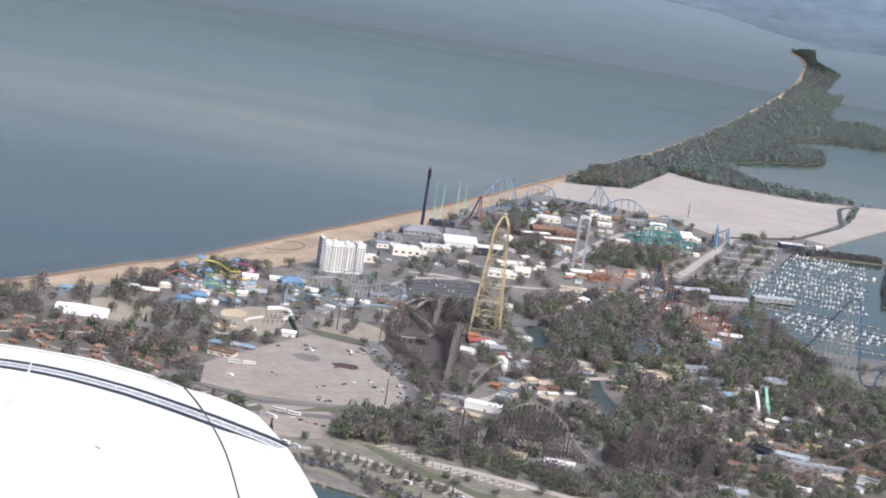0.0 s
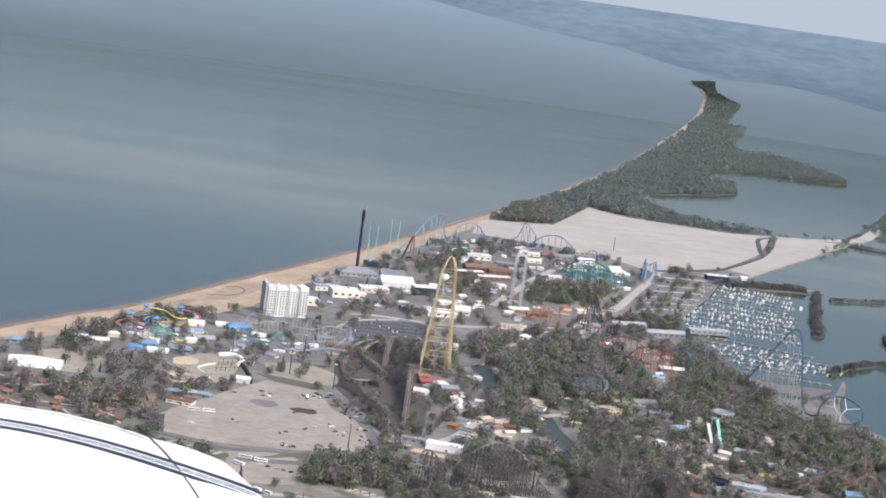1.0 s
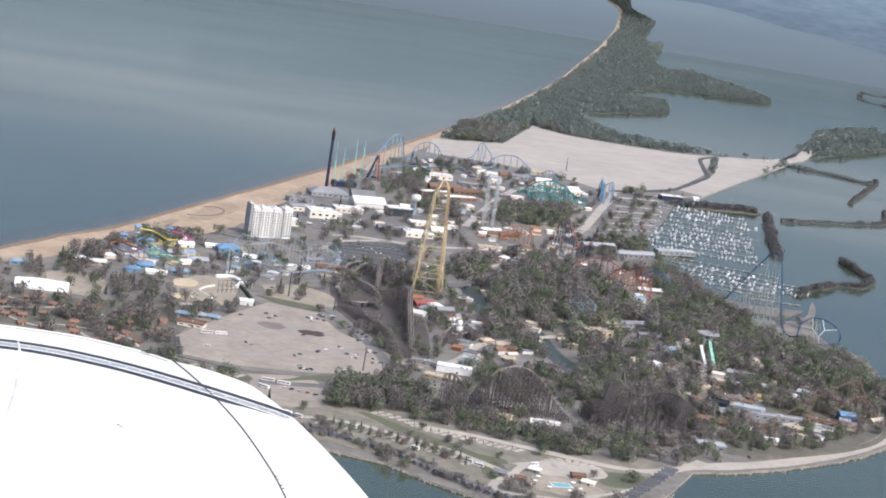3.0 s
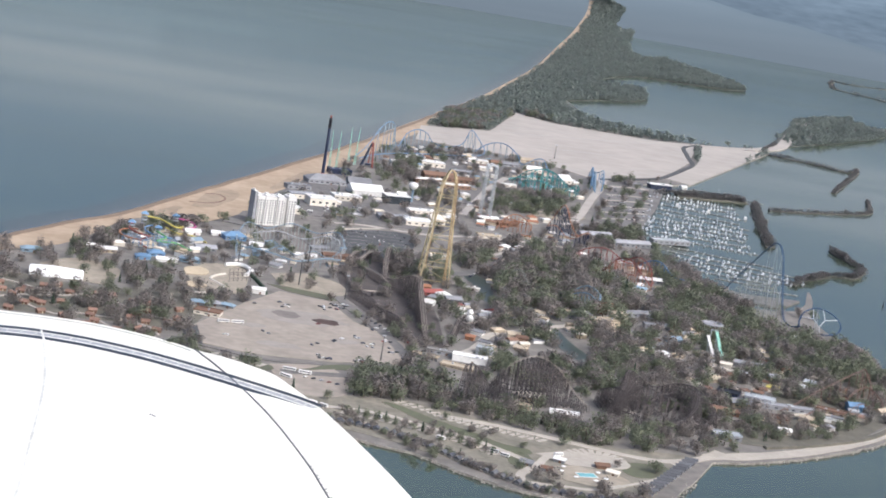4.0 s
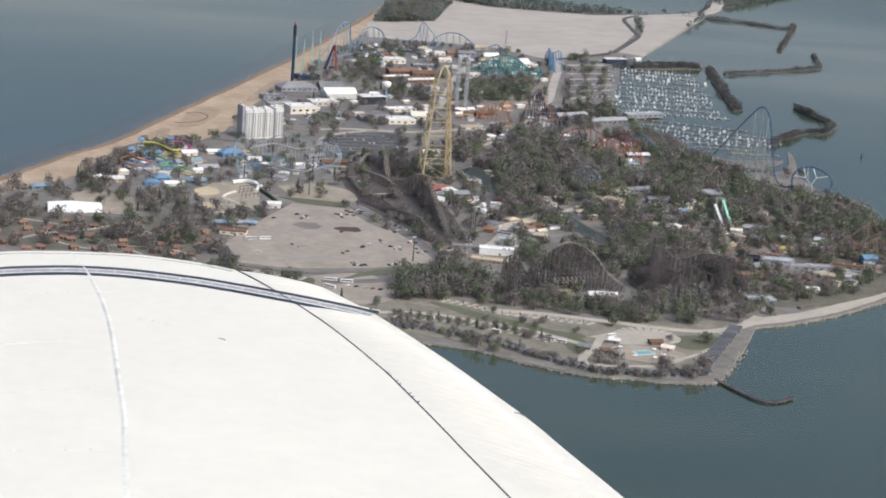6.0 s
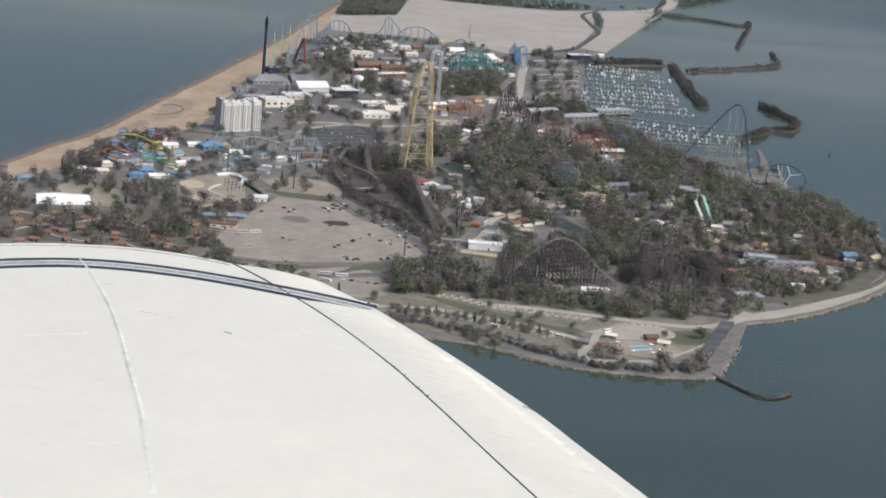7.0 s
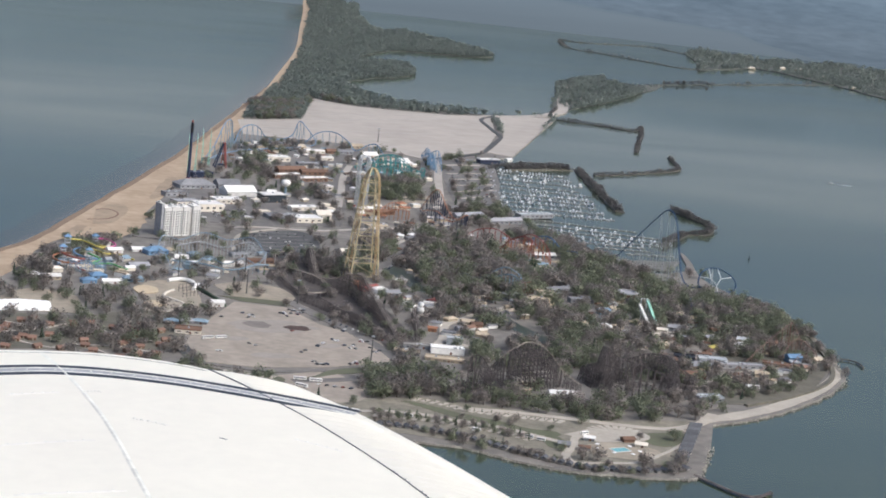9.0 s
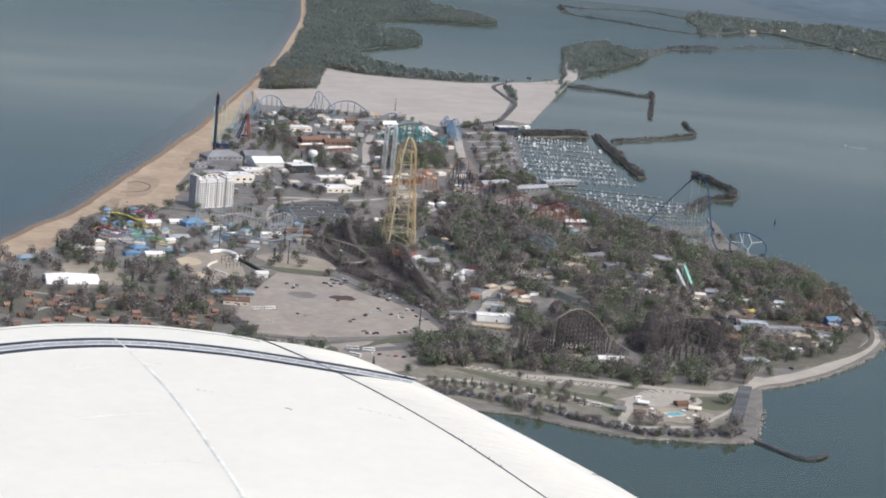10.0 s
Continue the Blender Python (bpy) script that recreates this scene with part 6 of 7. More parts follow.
rc = random.Random(5)
for x, y, n in ((-133, -192, 7), (-118, -185, 6), (-126, -315, 3), (-109, -296, 3), (-89, -254, 3), (-99, -323, 5), (-78, -332, 4), (-120, -172, 5), (-182, -205, 2), (-205, -322, 2), (-240, -345, 2), (-160, -340, 2), (-138, -262, 1), (-80, -300, 4), (-150, -390, 8), (-110, -388, 7), (-215, -208, 2), (-176, -200, 3)):
    for k in range(n):
        park(x + rc.uniform(-9, 9), y + rc.uniform(-9, 9), rc.choice((20, 110, 25, 115)) + rc.uniform(-4, 4), rc)
for row in range(6):
    for k in range(26):
        t, s = k / 25, row / 5
        a = np.array((64, 1045)) * (1 - t) + np.array((180, 1092)) * t
        b = np.array((46, 940)) * (1 - t) + np.array((166, 994)) * t
        p = a * (1 - s) + b * s
        if rc.random() < 0.62:
            park(p[0], p[1], 112 + rc.uniform(-3, 3), rc, 2.12)
for row in range(7):
    for k in range(18):
        if rc.random() < 0.34:
            park(-112 + k * 5.6 + row * 1.0, 131 + row * 21 + k * 0.5, 95, rc, 2.14)
for row in range(4):
    for k in range(12):
        if rc.random() < 0.6:
            park(-108 + k * 4.6, 352 + row * 14 + k * 1.2, 105, rc, 2.1)
for k in range(16):
    park(-98 + k * 4.0, -205 - k * 8.6 + rc.uniform(-2, 2), 62, rc, 2.1)
for row in range(5):
    for k in range(7):
        if rc.random() < 0.5:
            park(335 + k * 11 + row * 8, 640 + row * 62 + k * 2, 25, rc, 2.14)
for k in range(26):
    x, y = np.array((41, 66)) * (1 - k / 25) + np.array((112, 214)) * (k / 25)
    if rc.random() < 0.75:
        park(x + 9, y - 5, 62 + rc.uniform(-4, 4), rc, 2.34)
for row in range(9):
    for k in range(10):
        if rc.random() < 0.34:
            park(318 + k * 9 + row * 9, 610 + row * 38 + k * 3, 28, rc, 2.14)
for w in CARS:
    w.matrix_basis = at(-168 + CARS.index(w) * 7, -462 - CARS.index(w) * 3, 2.14, 30)


def coach(x, y, turn, z=2.24, label="long white coach parked on the lot", long=12.0):
    b = thing("coach" if long > 9 else "camper_van", x, y, z, turn, label, "coach" if long > 9 else "camper")
    put("body", Shape().box(0, 0, 0.5, long, 2.6, 2.6, taper=0.98), M["white"], b)
    put("window_band", Shape().box(0, 0, 1.8, long * 0.92, 2.66, 0.8), M["glass"], b)
    for i in (-0.32, 0.3):
        for j in (-1, 1):
            put("wheel", Shape().tube([(i * long, j * 0.95, 0.5), (i * long, j * 1.3, 0.5)], 0.5, 8), M["tyre"], b)


coach(-242, -304, 14), coach(-228, -301, 14, label="pale grey coach parked on the lot")
coach(-182, -447, -12), coach(-168, -452, -12), coach(-186, -470, -40)
for x, y, a in ((-165, -542, -35), (-156, -548, -35), (-17, -618, -30), (-9, -626, -30), (-60, -600, -35), (40, -606, 20), (-110, -560, -35)):
    coach(x, y, a, 2.1, "white camper van on its pitch", 7.5)


# ---- campground ----
def pitch(x, y, turn, n):
    tagged(strip("camp_pitch", [(x, y), (x + 13 * math.cos(radians(turn)), y + 13 * math.sin(radians(turn)))], 5.0, 2.22, 1.5, M["gravel"]), "pale gravel camping pitch", "pitch")
    FOOT.append((x + 6 * math.cos(radians(turn)), y + 6 * math.sin(radians(turn)), 4.0))


def along(line, step):
    line = [np.array(p, float) for p in spline(line, 8)]
    out, walked = [], step
    for a, b in zip(line, line[1:]):
        seg = np.linalg.norm(b - a)
        while walked <= seg:
            out.append((a + (b - a) * walked / seg, math.degrees(math.atan2(*(b - a)[::-1]))))
            walked += step
        walked -= seg
    return out


UPPER = [(-98, -506), (-70, -520), (-50, -541), (-17, -555), (30, -573)]
MIDDLE = [(-150, -556), (-122, -562), (-103, -568), (-82, -577), (-66, -587), (-49, -598), (-36, -607), (-20, -625)]
WATERSIDE = [(-195, -576), (-167, -585), (-138, -588), (-110, -598), (-84, -616), (-58, -643), (-34, -669), (-11, -691), (6, -701), (40, -708), (70, -708), (95, -702)]
for p, a in along(UPPER, 8.0):
    pitch(p[0], p[1], a + 66, 0)
for p, a in along(MIDDLE, 8.5):
    pitch(p[0], p[1] - 4, a + 75, 0)
for p, a in along([(-262, -423), (-229, -440), (-204, -448)], 8.0):
    pitch(p[0], p[1], a + 70, 0)
# pitches fan out round the turning place
for k in range(13):
    a = radians(-12 + k * 17)
    pitch(73 + 15 * math.cos(a), -600 + 11 * math.sin(a), math.degrees(a), 0)
FOOT.append((73, -600, 16))
rs = random.Random(4)
for p, a in along(WATERSIDE, 7.6):
    c = thing("cabin", p[0], p[1], G, a + 12 + rs.uniform(-5, 5), "small grey-roofed camping cabin by the shore", "cabin", "cabins along the shore")
    put("wall", Shape().box(0, 0, 0, 4.2, 6.2, 2.4), M["dock"], c)
    put("roof", Shape().gable(0, 0, 2.4, 6.2, 4.2, 1.7, turn=90), M["slate"], c)
    put("door", Shape().box(0.4, 3.1, 0, 1.1, 0.2, 2.0), M["brownroof"], c)
    FOOT.append((p[0], p[1], 3.2))


def swimming_pool():
    b = thing("swimming_pool", 56, -650, 2.2, 12, "turquoise outdoor swimming pool with white kerb", "pool")
    put("kerb", Shape().box(0, 0, 0, 17, 11, 0.3), M["white"], b)
    put("water", Shape().box(0, 0, 0.1, 15, 9, 0.26), M["pool"], b)
    FOOT.append((52, -652, 34))
    for k, (x, y) in enumerate(((38, -640), (44, -664), (66, -646), (70, -660), (60, -668), (34, -652))):
        u = thing("parasol", x, y, 2.2, 0, "white fabric parasol beside the pool", "parasol", "parasols at the pool")
        put("pole", Shape().beam((0, 0, 0), (0, 0, 2.6), 0.12), M["grey"], u)
        put("canopy", Shape().lathe(0, 0, [(2.1, 2.3), (2.1, 2.4), (0.1, 3.1)], 8), M["canvas"], u)


swimming_pool()
# a row of dark-roofed shelters down to the pier
for k in range(15):
    t = k / 14
    x, y = 100 + 63 * t, -680 + 104 * t
    c = thing("shelter", x, y, G, -16, "narrow dark-roofed waterside cabin", "cabin", "row of waterside cabins")
    put("wall", Shape().box(0, 0, 0, 11, 3.4, 2.4), M["greyroof"], c)
    put("roof", Shape().gable(0, 0, 2.4, 11, 3.4, 1.6, over=0.4), M["slate"], c)
    FOOT.append((x, y, 8))
# cottages among the trees
rk = random.Random(21)
for k in range(64):
    x, y = rk.uniform(-490, -285), rk.uniform(-392, -246)
    if all((x - a) ** 2 + (y - b) ** 2 > (q + 4) ** 2 for a, b, q in FOOT):
        c = thing("cottage", x, y, G, rk.uniform(-30, 40), "small red-brown roofed timber cottage", "cottage", "cottages under the trees")
        put("wall", Shape().box(0, 0, 0, 7.6, 5, 2.8), M["brownroof"], c)
        put("roof", Shape().gable(0, 0, 2.8, 7.6, 5, 2.2, over=0.6), M["terracotta"], c)
        put("door", Shape().box(1, -2.5, 0, 1.1, 0.2, 2.1), M["tan"], c)
        FOOT.append((x, y, 6))

# ---- piers and jetties ----
def pier(pts, label, width=4):
    b = thing("pier", 0, 0, 0, 0, label, "pier")
    line = spline(pts, 6)
    for a, c in zip(line, line[1:]):
        m = ((a[0] + c[0]) / 2, (a[1] + c[1]) / 2)
        put("deck", Shape().box(*m, 1.2, math.hypot(c[0] - a[0], c[1] - a[1]) + 0.4, width, 0.8, math.degrees(math.atan2(c[1] - a[1], c[0] - a[0]))), M["lumber"], b)
    for p in line[::3]:
        for k in (-1.4, 1.4):
            put("pile", Shape().tube([(p[0], p[1] + k, -3), (p[0], p[1] + k, 2.6)], 0.35, 6), M["bark"], b)


pier([(97, -716), (106, -742), (115, -764), (128, -770), (146, -759)], "dark timber fishing pier bent at its end")
pier([(452, -318), (466, -312), (478, -322), (474, -344)], "thin dark curved timber jetty", 2)


# ---- stones along the shore ----
def stones(name, lines, count, seed, lo=0.6, hi=1.6):
    r = random.Random(seed)
    s = Shape()
    pts = [p for l in lines for p, _ in along(l, 1.2)]
    for _ in range(count):
        p = r.choice(pts)
        x, y, q = p[0] + r.gauss(0, 2.0), p[1] + r.gauss(0, 2.0), r.uniform(lo, hi)
        s.box(x, y, 0.2 + r.random(), q, q * r.uniform(0.6, 1), q * 0.8, r.uniform(0, 90), taper=r.uniform(0.5, 0.8))
    tagged(put(name, s, M["rock"]), "pale broken rocks along the water's edge", "rocks", kind="stuff")


stones("shore_rocks", [TIP, NEAR], 2600, 3)
stones("breakwater_rocks", BREAKWATERS, 1400, 4)


# ---- houses on the far point ----
for x, y, w, a in ((2398, 3497, 34, 20), (2464, 3501, 30, 12), (2237, 3400, 22, -10), (2440, 3290, 26, 30), (2372, 2985, 26, 25)):
    c = thing("house", x, y, 1.6, a, "small pale-roofed house on the wooded point", "house", "houses on the point")
    put("wall", Shape().box(0, 0, 0, w, 11, 4.2), M["tan"], c)
    put("roof", Shape().box(0, 0, 4.2, w + 1.4, 12.4, 3.2, taper=0.55), M["cream"], c)
    put("door", Shape().box(0, -5.5, 0, 2.2, 0.3, 2.4), M["brownroof"], c)
# ---- trees ----
def crown_shape(kind, seed, h, lumps):
    """Many small bent leaf clumps in uneven masses on the limbs, with gaps between. Returns the shape and, for each corner, the way that the mass faces there."""
    r = random.Random(seed)
    s, face = Shape(), []
    wide = {"leaf": 0.56, "bare": 0.56, "pine": 0.24, "far": 0.50}[kind] * h
    masses = []
    for i in range({"leaf": 9, "bare": 9, "pine": 1, "far": 6}[kind]):
        a, q, z = i * 2.4 + r.uniform(-0.5, 0.5), r.uniform(0.1, 0.62), r.uniform(0.26, 0.78) if kind != "far" else r.uniform(0.16, 0.78)
        masses.append((math.cos(a) * q * wide * (1.2 - 0.8 * abs(z - 0.5)), math.sin(a) * q * wide * (1.2 - 0.8 * abs(z - 0.5)), z * h, r.uniform(0.40, 0.58) * wide))
    for _ in range(lumps):
        if kind == "pine":
            z = r.uniform(0.06, 1.0)
            a, q = r.uniform(0, 6.28), (1.03 - z) * wide * r.uniform(0.55, 1.0)
            c = Vector((math.cos(a) * q, math.sin(a) * q, z * h))
            d = Vector((math.cos(a), math.sin(a), 0.45))
        else:
            x, y, z, q = r.choice(masses)
            d = Vector((r.gauss(0, 1), r.gauss(0, 1), r.gauss(0, 0.8)))
            d = d.normalized() * q * r.uniform(0.1, 1.0) ** 0.5 * 1.1
            c = Vector((x, y, z)) + d
        size = h * {"leaf": 0.052, "bare": 0.041, "pine": 0.060, "far": 0.105}[kind] * r.uniform(0.6, 1.35)
        n = (d.normalized() + Vector((r.gauss(0, 1), r.gauss(0, 1), r.gauss(0, 1))) * (0.32 if kind == "pine" else 1.0)).normalized()
        u = n.cross(Vector((r.gauss(0, 1), r.gauss(0, 1), r.gauss(0, 1)))).normalized()
        w = n.cross(u)
        long = 1.7 if kind == "bare" else 1.0
        s.add([c - u * size * long, c - w * size - n * size * 0.25, c + u * size * long * 0.9, c + w * size * 0.8 - n * size * 0.25], [(0, 1, 2), (0, 2, 3)])
        out = (d.normalized() * 0.55 + (c - Vector((0, 0, 0.45 * h))).normalized() * 0.6 + Vector((0, 0, 0.55)) + n * 0.14).normalized()
        face += [tuple(out)] * 4
    return s, face


def soften(me, ways):
    """Leaves shade with the mass that they belong to."""
    me.polygons.foreach_set("use_smooth", [True] * len(me.polygons))
    me.normals_split_custom_set_from_vertices(ways)


def trunk_shape(kind, seed, h):
    r = random.Random(seed)
    s = Shape()
    top = 0.9 if kind == "pine" else 0.62
    s.tube([(0, 0, -0.04 * h), (0.02 * h, 0, 0.25 * h), (0, 0.02 * h, top * h)], [0.030 * h, 0.020 * h, 0.008 * h], 4)
    if kind != "pine":
        for k in range(3 if kind == "leaf" else 4):
            a, z = r.uniform(0, 6.28), r.uniform(0.25, 0.5) * h
            q = r.uniform(0.18, 0.34) * h
            s.tube([(0, 0, z), (math.cos(a) * q * 0.5, math.sin(a) * q * 0.5, z + 0.16 * h), (math.cos(a) * q, math.sin(a) * q, z + r.uniform(0.25, 0.42) * h)], [0.014 * h, 0.009 * h, 0.003 * h], 3)
    return s


LUMPS = {"leaf": 300, "bare": 300, "pine": 110, "far": 46}


def patterns(kind):
    out = []
    for i in range(5):
        c, face = crown_shape(kind, 100 + i, 1.0, LUMPS[kind])
        t = trunk_shape("leaf" if kind == "far" else kind, 200 + i, 1.0)
        out.append((np.array(c.v), np.array(t.v), c.f, t.f, np.array(face)))
    return out


PATTERN = {k: patterns(k) for k in LUMPS}
PATTERN["shrub"] = PATTERN["far"]
FOLIAGE = {"leaf": "leaf", "bare": "bare", "pine": "pine", "far": "hazyleaf", "shrub": "shrub"}
TELL = {"leaf": "tree in fresh light green leaf", "bare": "brown budding tree with bare twigs", "pine": "dark green conical evergreen tree"}


def wood(name, kind, spots, label):
    """A wood of one kind of tree as one thing of kind stuff, in two meshes."""
    if not spots:
        return
    r = random.Random(len(spots))
    cv, cf, tv, tf, ways, nc, nt = [], [], [], [], [], 0, 0
    for x, y, h in spots:
        c, t, fc, ft, face = PATTERN[kind][r.randrange(5)]
        a = r.uniform(0, 6.28)
        rot = np.array([[math.cos(a), -math.sin(a), 0], [math.sin(a), math.cos(a), 0], [0, 0, 1]])
        base = fold((x, y, G))
        k = 1.0 if base == (x, y, G) else math.hypot(base[0] + 400, base[1] + 2080) / math.hypot(x + 400, y + 2080)
        size = np.array([h * r.uniform(0.85, 1.2), h * r.uniform(0.85, 1.2), h]) * k
        cv.append((c * size) @ rot.T + base)
        ways.append(face @ rot.T)
        tv.append((t * size) @ rot.T + base)
        cf += [tuple(i + nc for i in q) for q in fc]
        tf += [tuple(i + nt for i in q) for q in ft] if kind not in ("far", "shrub") else []
        nc += len(c)
        nt += len(t)
    me = mesh_of(name, np.concatenate(cv), cf, M[FOLIAGE[kind]])
    soften(me, np.concatenate(ways))
    b = tagged(new(name, me), label, "trees", kind="stuff")
    if kind not in ("far", "shrub"):
        k = new("trunks", mesh_of("trunks", np.concatenate(tv), tf, M["bark"]))
        k.parent = b
        tagged(k, kind="stuff")


TREES = {}


def tree(kind, x, y, h, r):
    key = (kind, r.randrange(4))
    if key not in TREES:
        i = key[1]
        b = thing("tree", x, y, G, 0, TELL[kind], "tree", "%s trees" % kind)
        _, _, fc, ft, face = PATTERN[kind][i]
        crown = put("crown", Shape().add(PATTERN[kind][i][0] * 12.0, fc), M[FOLIAGE[kind]], b)
        soften(crown.data, face)
        put("trunk", Shape().add(PATTERN[kind][i][1] * 12.0, ft), M["bark"], b)
        TREES[key] = b
        b.matrix_basis = at(x, y, G, r.uniform(0, 360)) @ Matrix.Scale(h / 12.0, 4)
    else:
        twin(TREES[key], at(x, y, G, r.uniform(0, 360)) @ Matrix.Scale(h / 12.0, 4))


ZONES = [  # outline, density, shares of leaf, bare, pine; height
    ([(95, -497), (205, -478), (222, -512), (172, -546), (110, -538)], 0.7, (0.35, 0.62, 0.03), 11),
    ([(-62, -512), (-14, -522), (26, -536), (74, -556), (70, -545), (20, -520), (-20, -508)], 0.9, (0.75, 0.25, 0.0), 13),
    ([(215, -505), (330, -450), (425, -335), (445, -255), (415, -255), (330, -400), (235, -470)], 0.95, (0.45, 0.5, 0.05), 9),
    ([(51, 197), (152, 327), (253, 233), (250, 0), (140, -230), (94, -233), (43, -190), (44, -28)], 0.62, (0.42, 0.55, 0.03), 15),
    ([(360, 368), (379, 160), (400, -20), (480, -79), (470, -230), (400, -250), (300, -230), (263, -150), (237, -58), (300, 150)], 0.68, (0.55, 0.44, 0.01), 14),
    ([(300, -20), (395, -20), (395, 140), (340, 330), (300, 330)], 0.6, (0.25, 0.75, 0.0), 14),
    ([(-118, -409), (-41, -402), (-33, -497), (-127, -504)], 0.80, (0.70, 0.25, 0.05), 14),
    ([(-52, -470), (170, -530), (168, -556), (60, -565), (-54, -512)], 0.85, (0.35, 0.65, 0.0), 13),
    ([(-487, -158), (-455, -101), (-428, -224), (-362, -240), (-268, -179), (-262, -330), (-300, -400), (-500, -350)], 0.30, (0.20, 0.75, 0.05), 12),
    ([(-560, -200), (-480, -70), (-455, -100), (-487, -158), (-500, -330), (-600, -300)], 0.85, (0.55, 0.45, 0.0), 14),
    ([(-420, -80), (-380, 20), (-350, 60), (-330, 110), (-280, 160), (-270, 140), (-340, 20), (-390, -90)], 0.8, (0.25, 0.72, 0.03), 12),
    ([(-370, -165), (-290, -165), (-285, -95), (-370, -120)], 0.55, (0.3, 0.3, 0.4), 11),
    ([(51, 924), (86, 905), (43, 678), (18, 748)], 0.7, (0.6, 0.4, 0.0), 12),
    ([(175, 686), (294, 741), (243, 558), (137, 533)], 0.75, (0.55, 0.43, 0.02), 13),
    ([(64, 730), (120, 672), (94, 524), (26, 528)], 0.6, (0.6, 0.4, 0.0), 12),
    ([(248, 469), (394, 546), (329, 402), (234, 343)], 0.72, (0.4, 0.6, 0.0), 13),
    ([(200, -110), (330, -240), (420, -260), (420, -360), (340, -440), (225, -490), (170, -330), (140, -260)], 0.72, (0.36, 0.61, 0.03), 12),
    ([(10, -330), (110, -300), (140, -250), (190, -300), (130, -380), (30, -400)], 0.7, (0.65, 0.35, 0.0), 13),
    ([(430, -340), (470, -230), (490, -120), (470, -120), (440, -240), (410, -330)], 0.6, (0.6, 0.4, 0.0), 9),
    ([(-60, 60), (-20, 120), (40, 110), (30, 40), (-10, -20), (-40, 10)], 0.6, (0.45, 0.55, 0.0), 13),
    ([(-120, 90), (-20, 100), (-10, 260), (-60, 275), (-120, 200)], 0.12, (0.6, 0.4, 0.0), 12),
    ([(-60, -360), (-40, -300), (-90, -200), (-108, -140), (-96, -230), (-74, -330)], 0.85, (0.25, 0.75, 0.0), 10),
    ([(575, 1005), (665, 950), (672, 968), (585, 1030)], 0.9, (1.0, 0.0, 0.0), 9),
    ([(400, 610), (450, 780), (470, 900), (450, 900), (395, 720), (360, 560), (380, 500)], 0.45, (0.4, 0.6, 0.0), 10),
    ([(160, 1345), (250, 1410), (345, 1700), (367, 1752), (440, 1700), (200, 1600)], 0.95, (0.5, 0.5, 0.0), 13),
    ([(-200, -545), (-99, -510), (29, -590), (100, -600), (120, -650), (60, -690), (-20, -668), (-120, -612), (-190, -580)], 0.16, (0.5, 0.45, 0.05), 7),
    ([(-190, -530), (-130, -520), (-100, -505), (-130, -500), (-190, -505)], 0.35, (0.5, 0.4, 0.1), 10),
]
OPEN = [near_lot, lot_edge, [(-205, -450), (-141, -415), (-128, -500), (-175, -530)], beach_out + beach_in[::-1], [(-620, -1200)] + RIM[1:], [(22, -640), (52, -628), (90, -640), (90, -665), (60, -680), (25, -670)],
        [(60, -75), (130, -105), (140, -290), (105, -260), (95, -120), (45, -40), (45, 80), (60, 80), (75, 20)], [(160, -590), (223, -560), (370, -470), (440, -310), (430, -325), (345, -455), (215, -540)], [(-280, -182), (-225, -180), (-210, -50), (-262, -50)],
        [(-112, 115), (-70, 270), (0, 270), (-20, 115)]]


def clear(x, y, margin=2.0):
    if any(inside(x, y, p) for p in OPEN):
        return False
    if any((x - a) ** 2 + (y - b) ** 2 < (q + margin) ** 2 for a, b, q in FOOT):
        return False
    for line, w, _ in ROADS:
        for (x0, y0), (x1, y1) in zip(line, line[1:]):
            l2 = (x1 - x0) ** 2 + (y1 - y0) ** 2
            t = min(max(((x - x0) * (x1 - x0) + (y - y0) * (y1 - y0)) / l2, 0), 1)
            if math.hypot(x - x0 - t * (x1 - x0), y - y0 - t * (y1 - y0)) < w / 2 + margin:
                return False
    return True


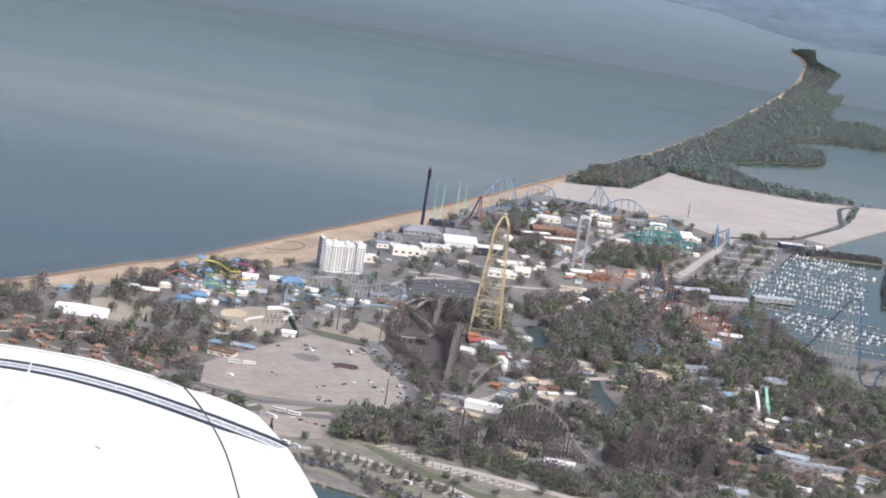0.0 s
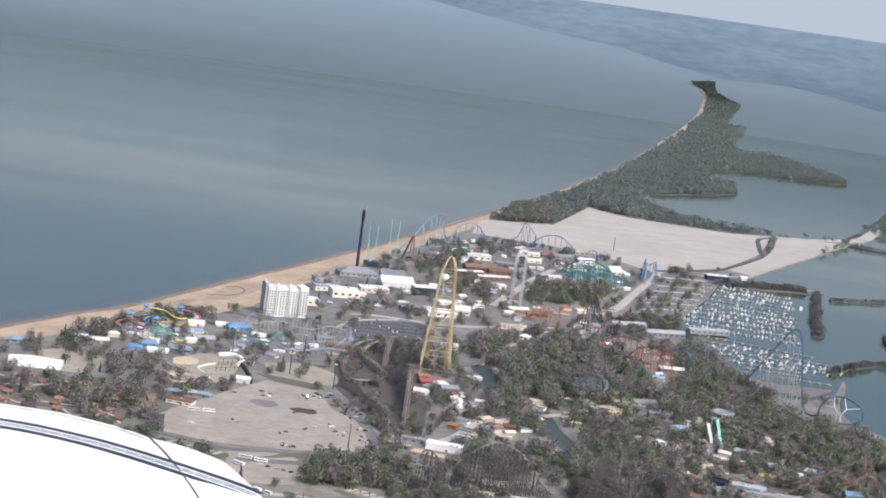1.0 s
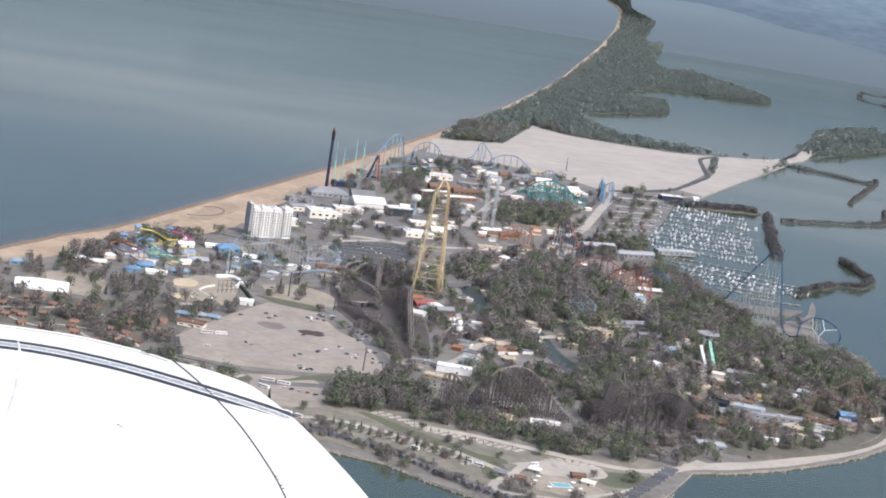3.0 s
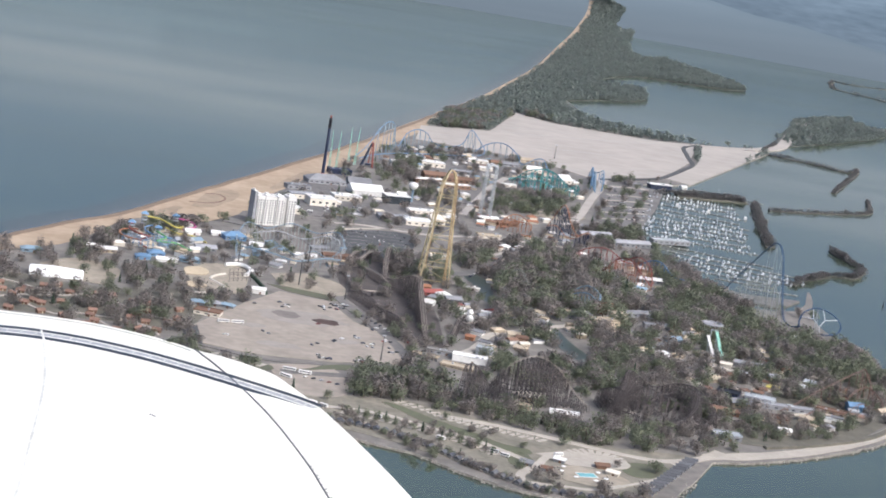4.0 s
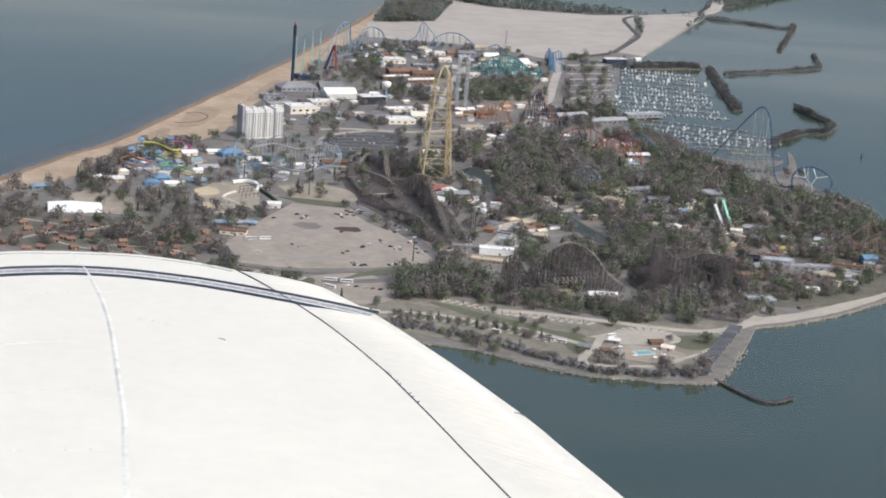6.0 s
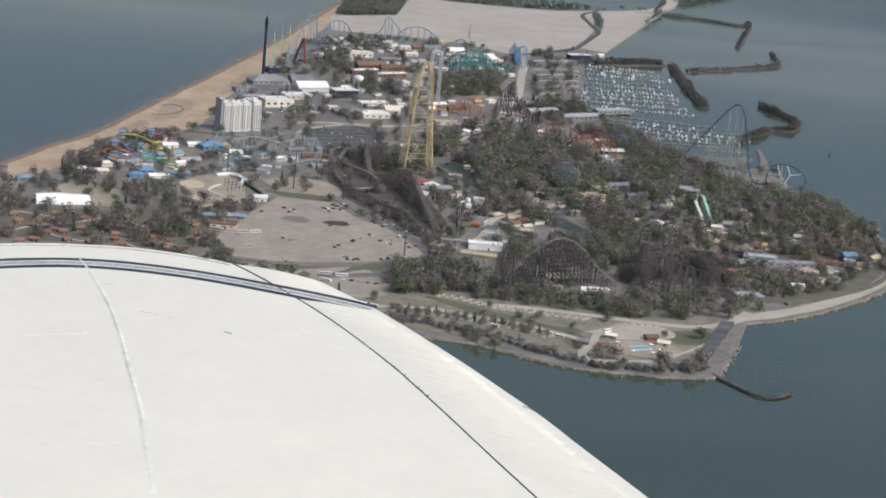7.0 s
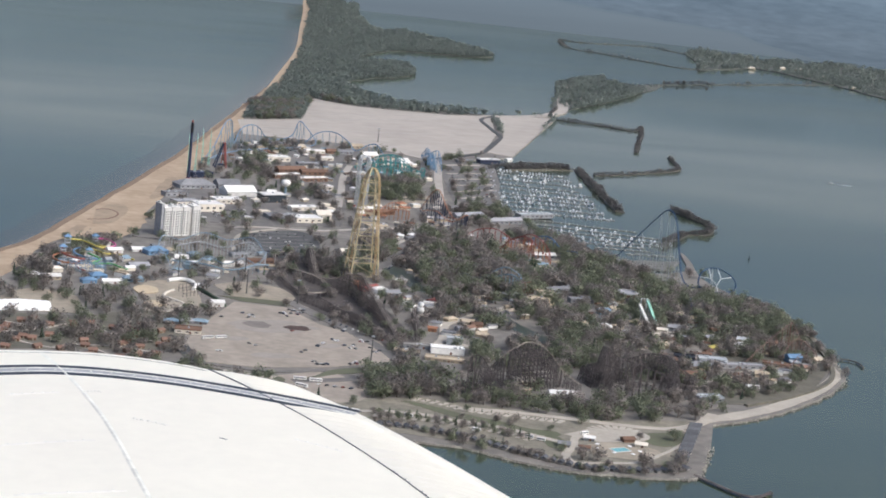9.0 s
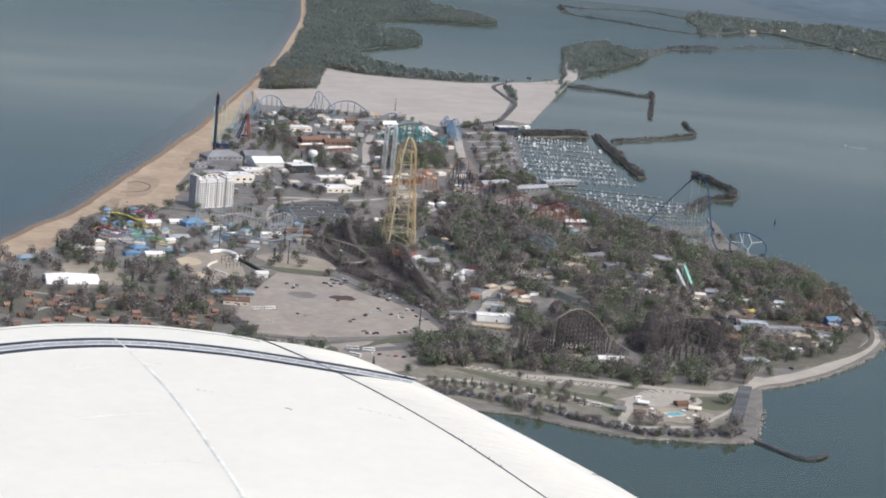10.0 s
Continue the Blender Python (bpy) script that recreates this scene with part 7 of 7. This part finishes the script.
def plant():
    r = random.Random(77)
    single, woods = [], {"leaf": [], "bare": [], "pine": []}
    gx, gy = np.meshgrid(np.arange(-620, 700, 12.0), np.arange(-730, 1780, 12.0))
    rng = np.random.RandomState(5)
    gx, gy = gx.ravel() + rng.uniform(-6, 6, gx.size), gy.ravel() + rng.uniform(-6, 6, gy.size)
    keep = inside_many(gx, gy, outline)
    gx, gy = gx[keep], gy[keep]
    which = np.full(gx.size, -1)
    for i in range(len(ZONES) - 1, -1, -1):
        which[inside_many(gx, gy, ZONES[i][0])] = i
    for px, py, i in zip(gx.tolist(), gy.tolist(), which.tolist()):
        zone = ZONES[i] if i >= 0 else None
        chance, shares, tall = zone[1:] if zone else (0.11 if 0 < py < 1080 else (0.20 if px < -220 else 0.20 if px > -40 and py > -420 else 0.10) if py < 1080 else 0.0, (0.34, 0.60, 0.06), 11)
        if r.random() < min(chance * 1.2, 0.97) and clear(px, py, 0.5):
            patch = noise.noise(Vector((px / 55, py / 55, 3.0))) * 1.25
            kind = r.choices(("leaf", "bare", "pine"), (max(shares[0] + patch, 0.03), max(shares[1] - patch, 0.03), shares[2]))[0]
            h = tall * r.uniform(0.85, 1.5) * (1.0 if kind != "pine" else 0.85)
            if py < -395 and px > -200 or (not zone and py < 20 and len(single) < 190):
                single.append((kind, px, py, h))
            else:
                woods[kind].append((px, py, h))
    # rows on the campground and along the near shore
    for line, step, dx, dy, h in ((UPPER, 8.0, -2, 7, 3.5), (MIDDLE, 8.5, 4, -5, 7.5), (MIDDLE, 8.5, 6, 4, 7.5)):
        for p, a in along(line, step):
            single.append((r.choice(("pine", "leaf", "bare", "leaf")) if h > 5 else "pine", p[0] + dx + r.uniform(-1, 1), p[1] + dy + r.uniform(-1, 1), h * r.uniform(0.75, 1.15)))
    for p, a in along(WATERSIDE, 6.0):
        single.append((r.choice(("bare", "leaf", "bare")), p[0] + r.uniform(-2, 2), p[1] + r.choice((-6, 5)) + r.uniform(-2, 2), 7.5 * r.uniform(0.7, 1.2)))
    near = sorted(single, key=lambda q: q[2])
    for kind, px, py, h in near[:235]:
        tree(kind, px, py, h, r)
    for kind, px, py, h in near[235:]:
        woods[kind].append((px, py, h))
    wood("green_wood", "leaf", woods["leaf"], "spring-green trees between the rides")
    wood("budding_wood", "bare", woods["bare"], "brown budding trees between the rides")
    wood("evergreens", "pine", woods["pine"], "dark evergreens scattered in the park")
    # the wooded causeway, islets, breakwaters and the far coast
    far = []
    for y0, y1, step, tall in ((1330, 3200, 11.5, 15), (3200, 5200, 15, 16), (5200, 8300, 21, 18)):
        gx, gy = np.meshgrid(np.arange(90, 1950, step), np.arange(y0, y1, step))
        gx, gy = gx.ravel() + rng.uniform(-0.8, 0.8, gx.size) * step, gy.ravel() + rng.uniform(-0.8, 0.8, gy.size) * step
        keep = inside_many(gx, gy, outline) & inside_many(gx - 16, gy, outline) & ~inside_many(gx, gy, lot_edge) & ~inside_many(gx, gy, SPIT_LOT) & ~((gy < 1340) & (gx > 300)) & (rng.uniform(0, 1, gx.size) < 0.85)
        far += [(x, y, tall * r.uniform(0.6, 1.25)) for x, y in zip(gx[keep].tolist(), gy[keep].tolist()) if y > 1760 or clear(x, y, 9)]
    for _ in range(2400):
        px, py = r.uniform(940, 1600), r.uniform(1850, 2690)
        if inside(px, py, isle) and px > 1012:
            far.append((px + 4, py, (15 if px < 1400 else 6) * r.uniform(0.7, 1.2)))
    for line in (bay_rim, spline(isle, 4, 3)):
        for p, a in along(line, 9):
            if p[1] > 1790 and (line is bay_rim or 1010 < p[0] < 1400):
                far.append((p[0] + r.gauss(0, 2), p[1] + r.gauss(0, 2), 12 * r.uniform(0.6, 1.2)))
    shrubs = []
    for i, l in enumerate(BREAKWATERS):
        for p, a in along(l, 4.0 if i in (0, 3) else 4.5):
            clump = 0.75 + 0.6 * noise.noise(Vector((p[0] / 30, p[1] / 30, i)))
            for _ in range(3 if i in (0, 3) else 2):
                shrubs.append((p[0] + r.gauss(0, 3.6 if i in (0, 3) else 1.6), p[1] + r.gauss(0, 3.5), (9.5 if i in (0, 3) else 7) * clump * r.uniform(0.6, 1.2)))
    for i, l in enumerate(DIKES):
        for p, a in along(l, 9):
            clump = noise.noise(Vector((p[0] / 60, p[1] / 60, i + 5)))
            if clump > -0.15:
                shrubs.append((p[0] + r.gauss(0, 4), p[1] + r.gauss(0, 4), (5 + 9 * max(clump, 0)) * r.uniform(0.6, 1.2)))
    for p, a in along([(1590, 2658), (1780, 2762)], 7):
        shrubs.append((p[0] + r.gauss(0, 12), p[1] + r.gauss(0, 12), 10 * r.uniform(0.7, 1.3)))
    for p, a in along([(519, 950), (560, 962), (645, 985)], 4.5):
        for _ in range(4):
            shrubs.append((p[0] + r.gauss(0, 4), p[1] + r.uniform(-18, 18), 9 * r.uniform(0.7, 1.2)))
    for p, a in along([(470, 915), (519, 950)], 5):
        shrubs.append((p[0], p[1], 9 * r.uniform(0.7, 1.2)))
    for p, a in along([(905, 1708), (940, 1790), (985, 1880)], 7):
        shrubs.append((p[0] - 16, p[1] + r.gauss(0, 4), 8 * r.uniform(0.6, 1.3)))
    for _ in range(3000):
        px, py = r.uniform(1960, 2950), r.uniform(2750, 4060)
        if inside(px, py, POINT) and noise.noise(Vector((px / 110, py / 110, 2))) > -0.38:
            far.append((px, py, 15 * r.uniform(0.7, 1.3)))
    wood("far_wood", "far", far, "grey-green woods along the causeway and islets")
    wood("breakwater_shrubs", "shrub", shrubs, "dark bushes on the breakwaters and dikes")


plant()
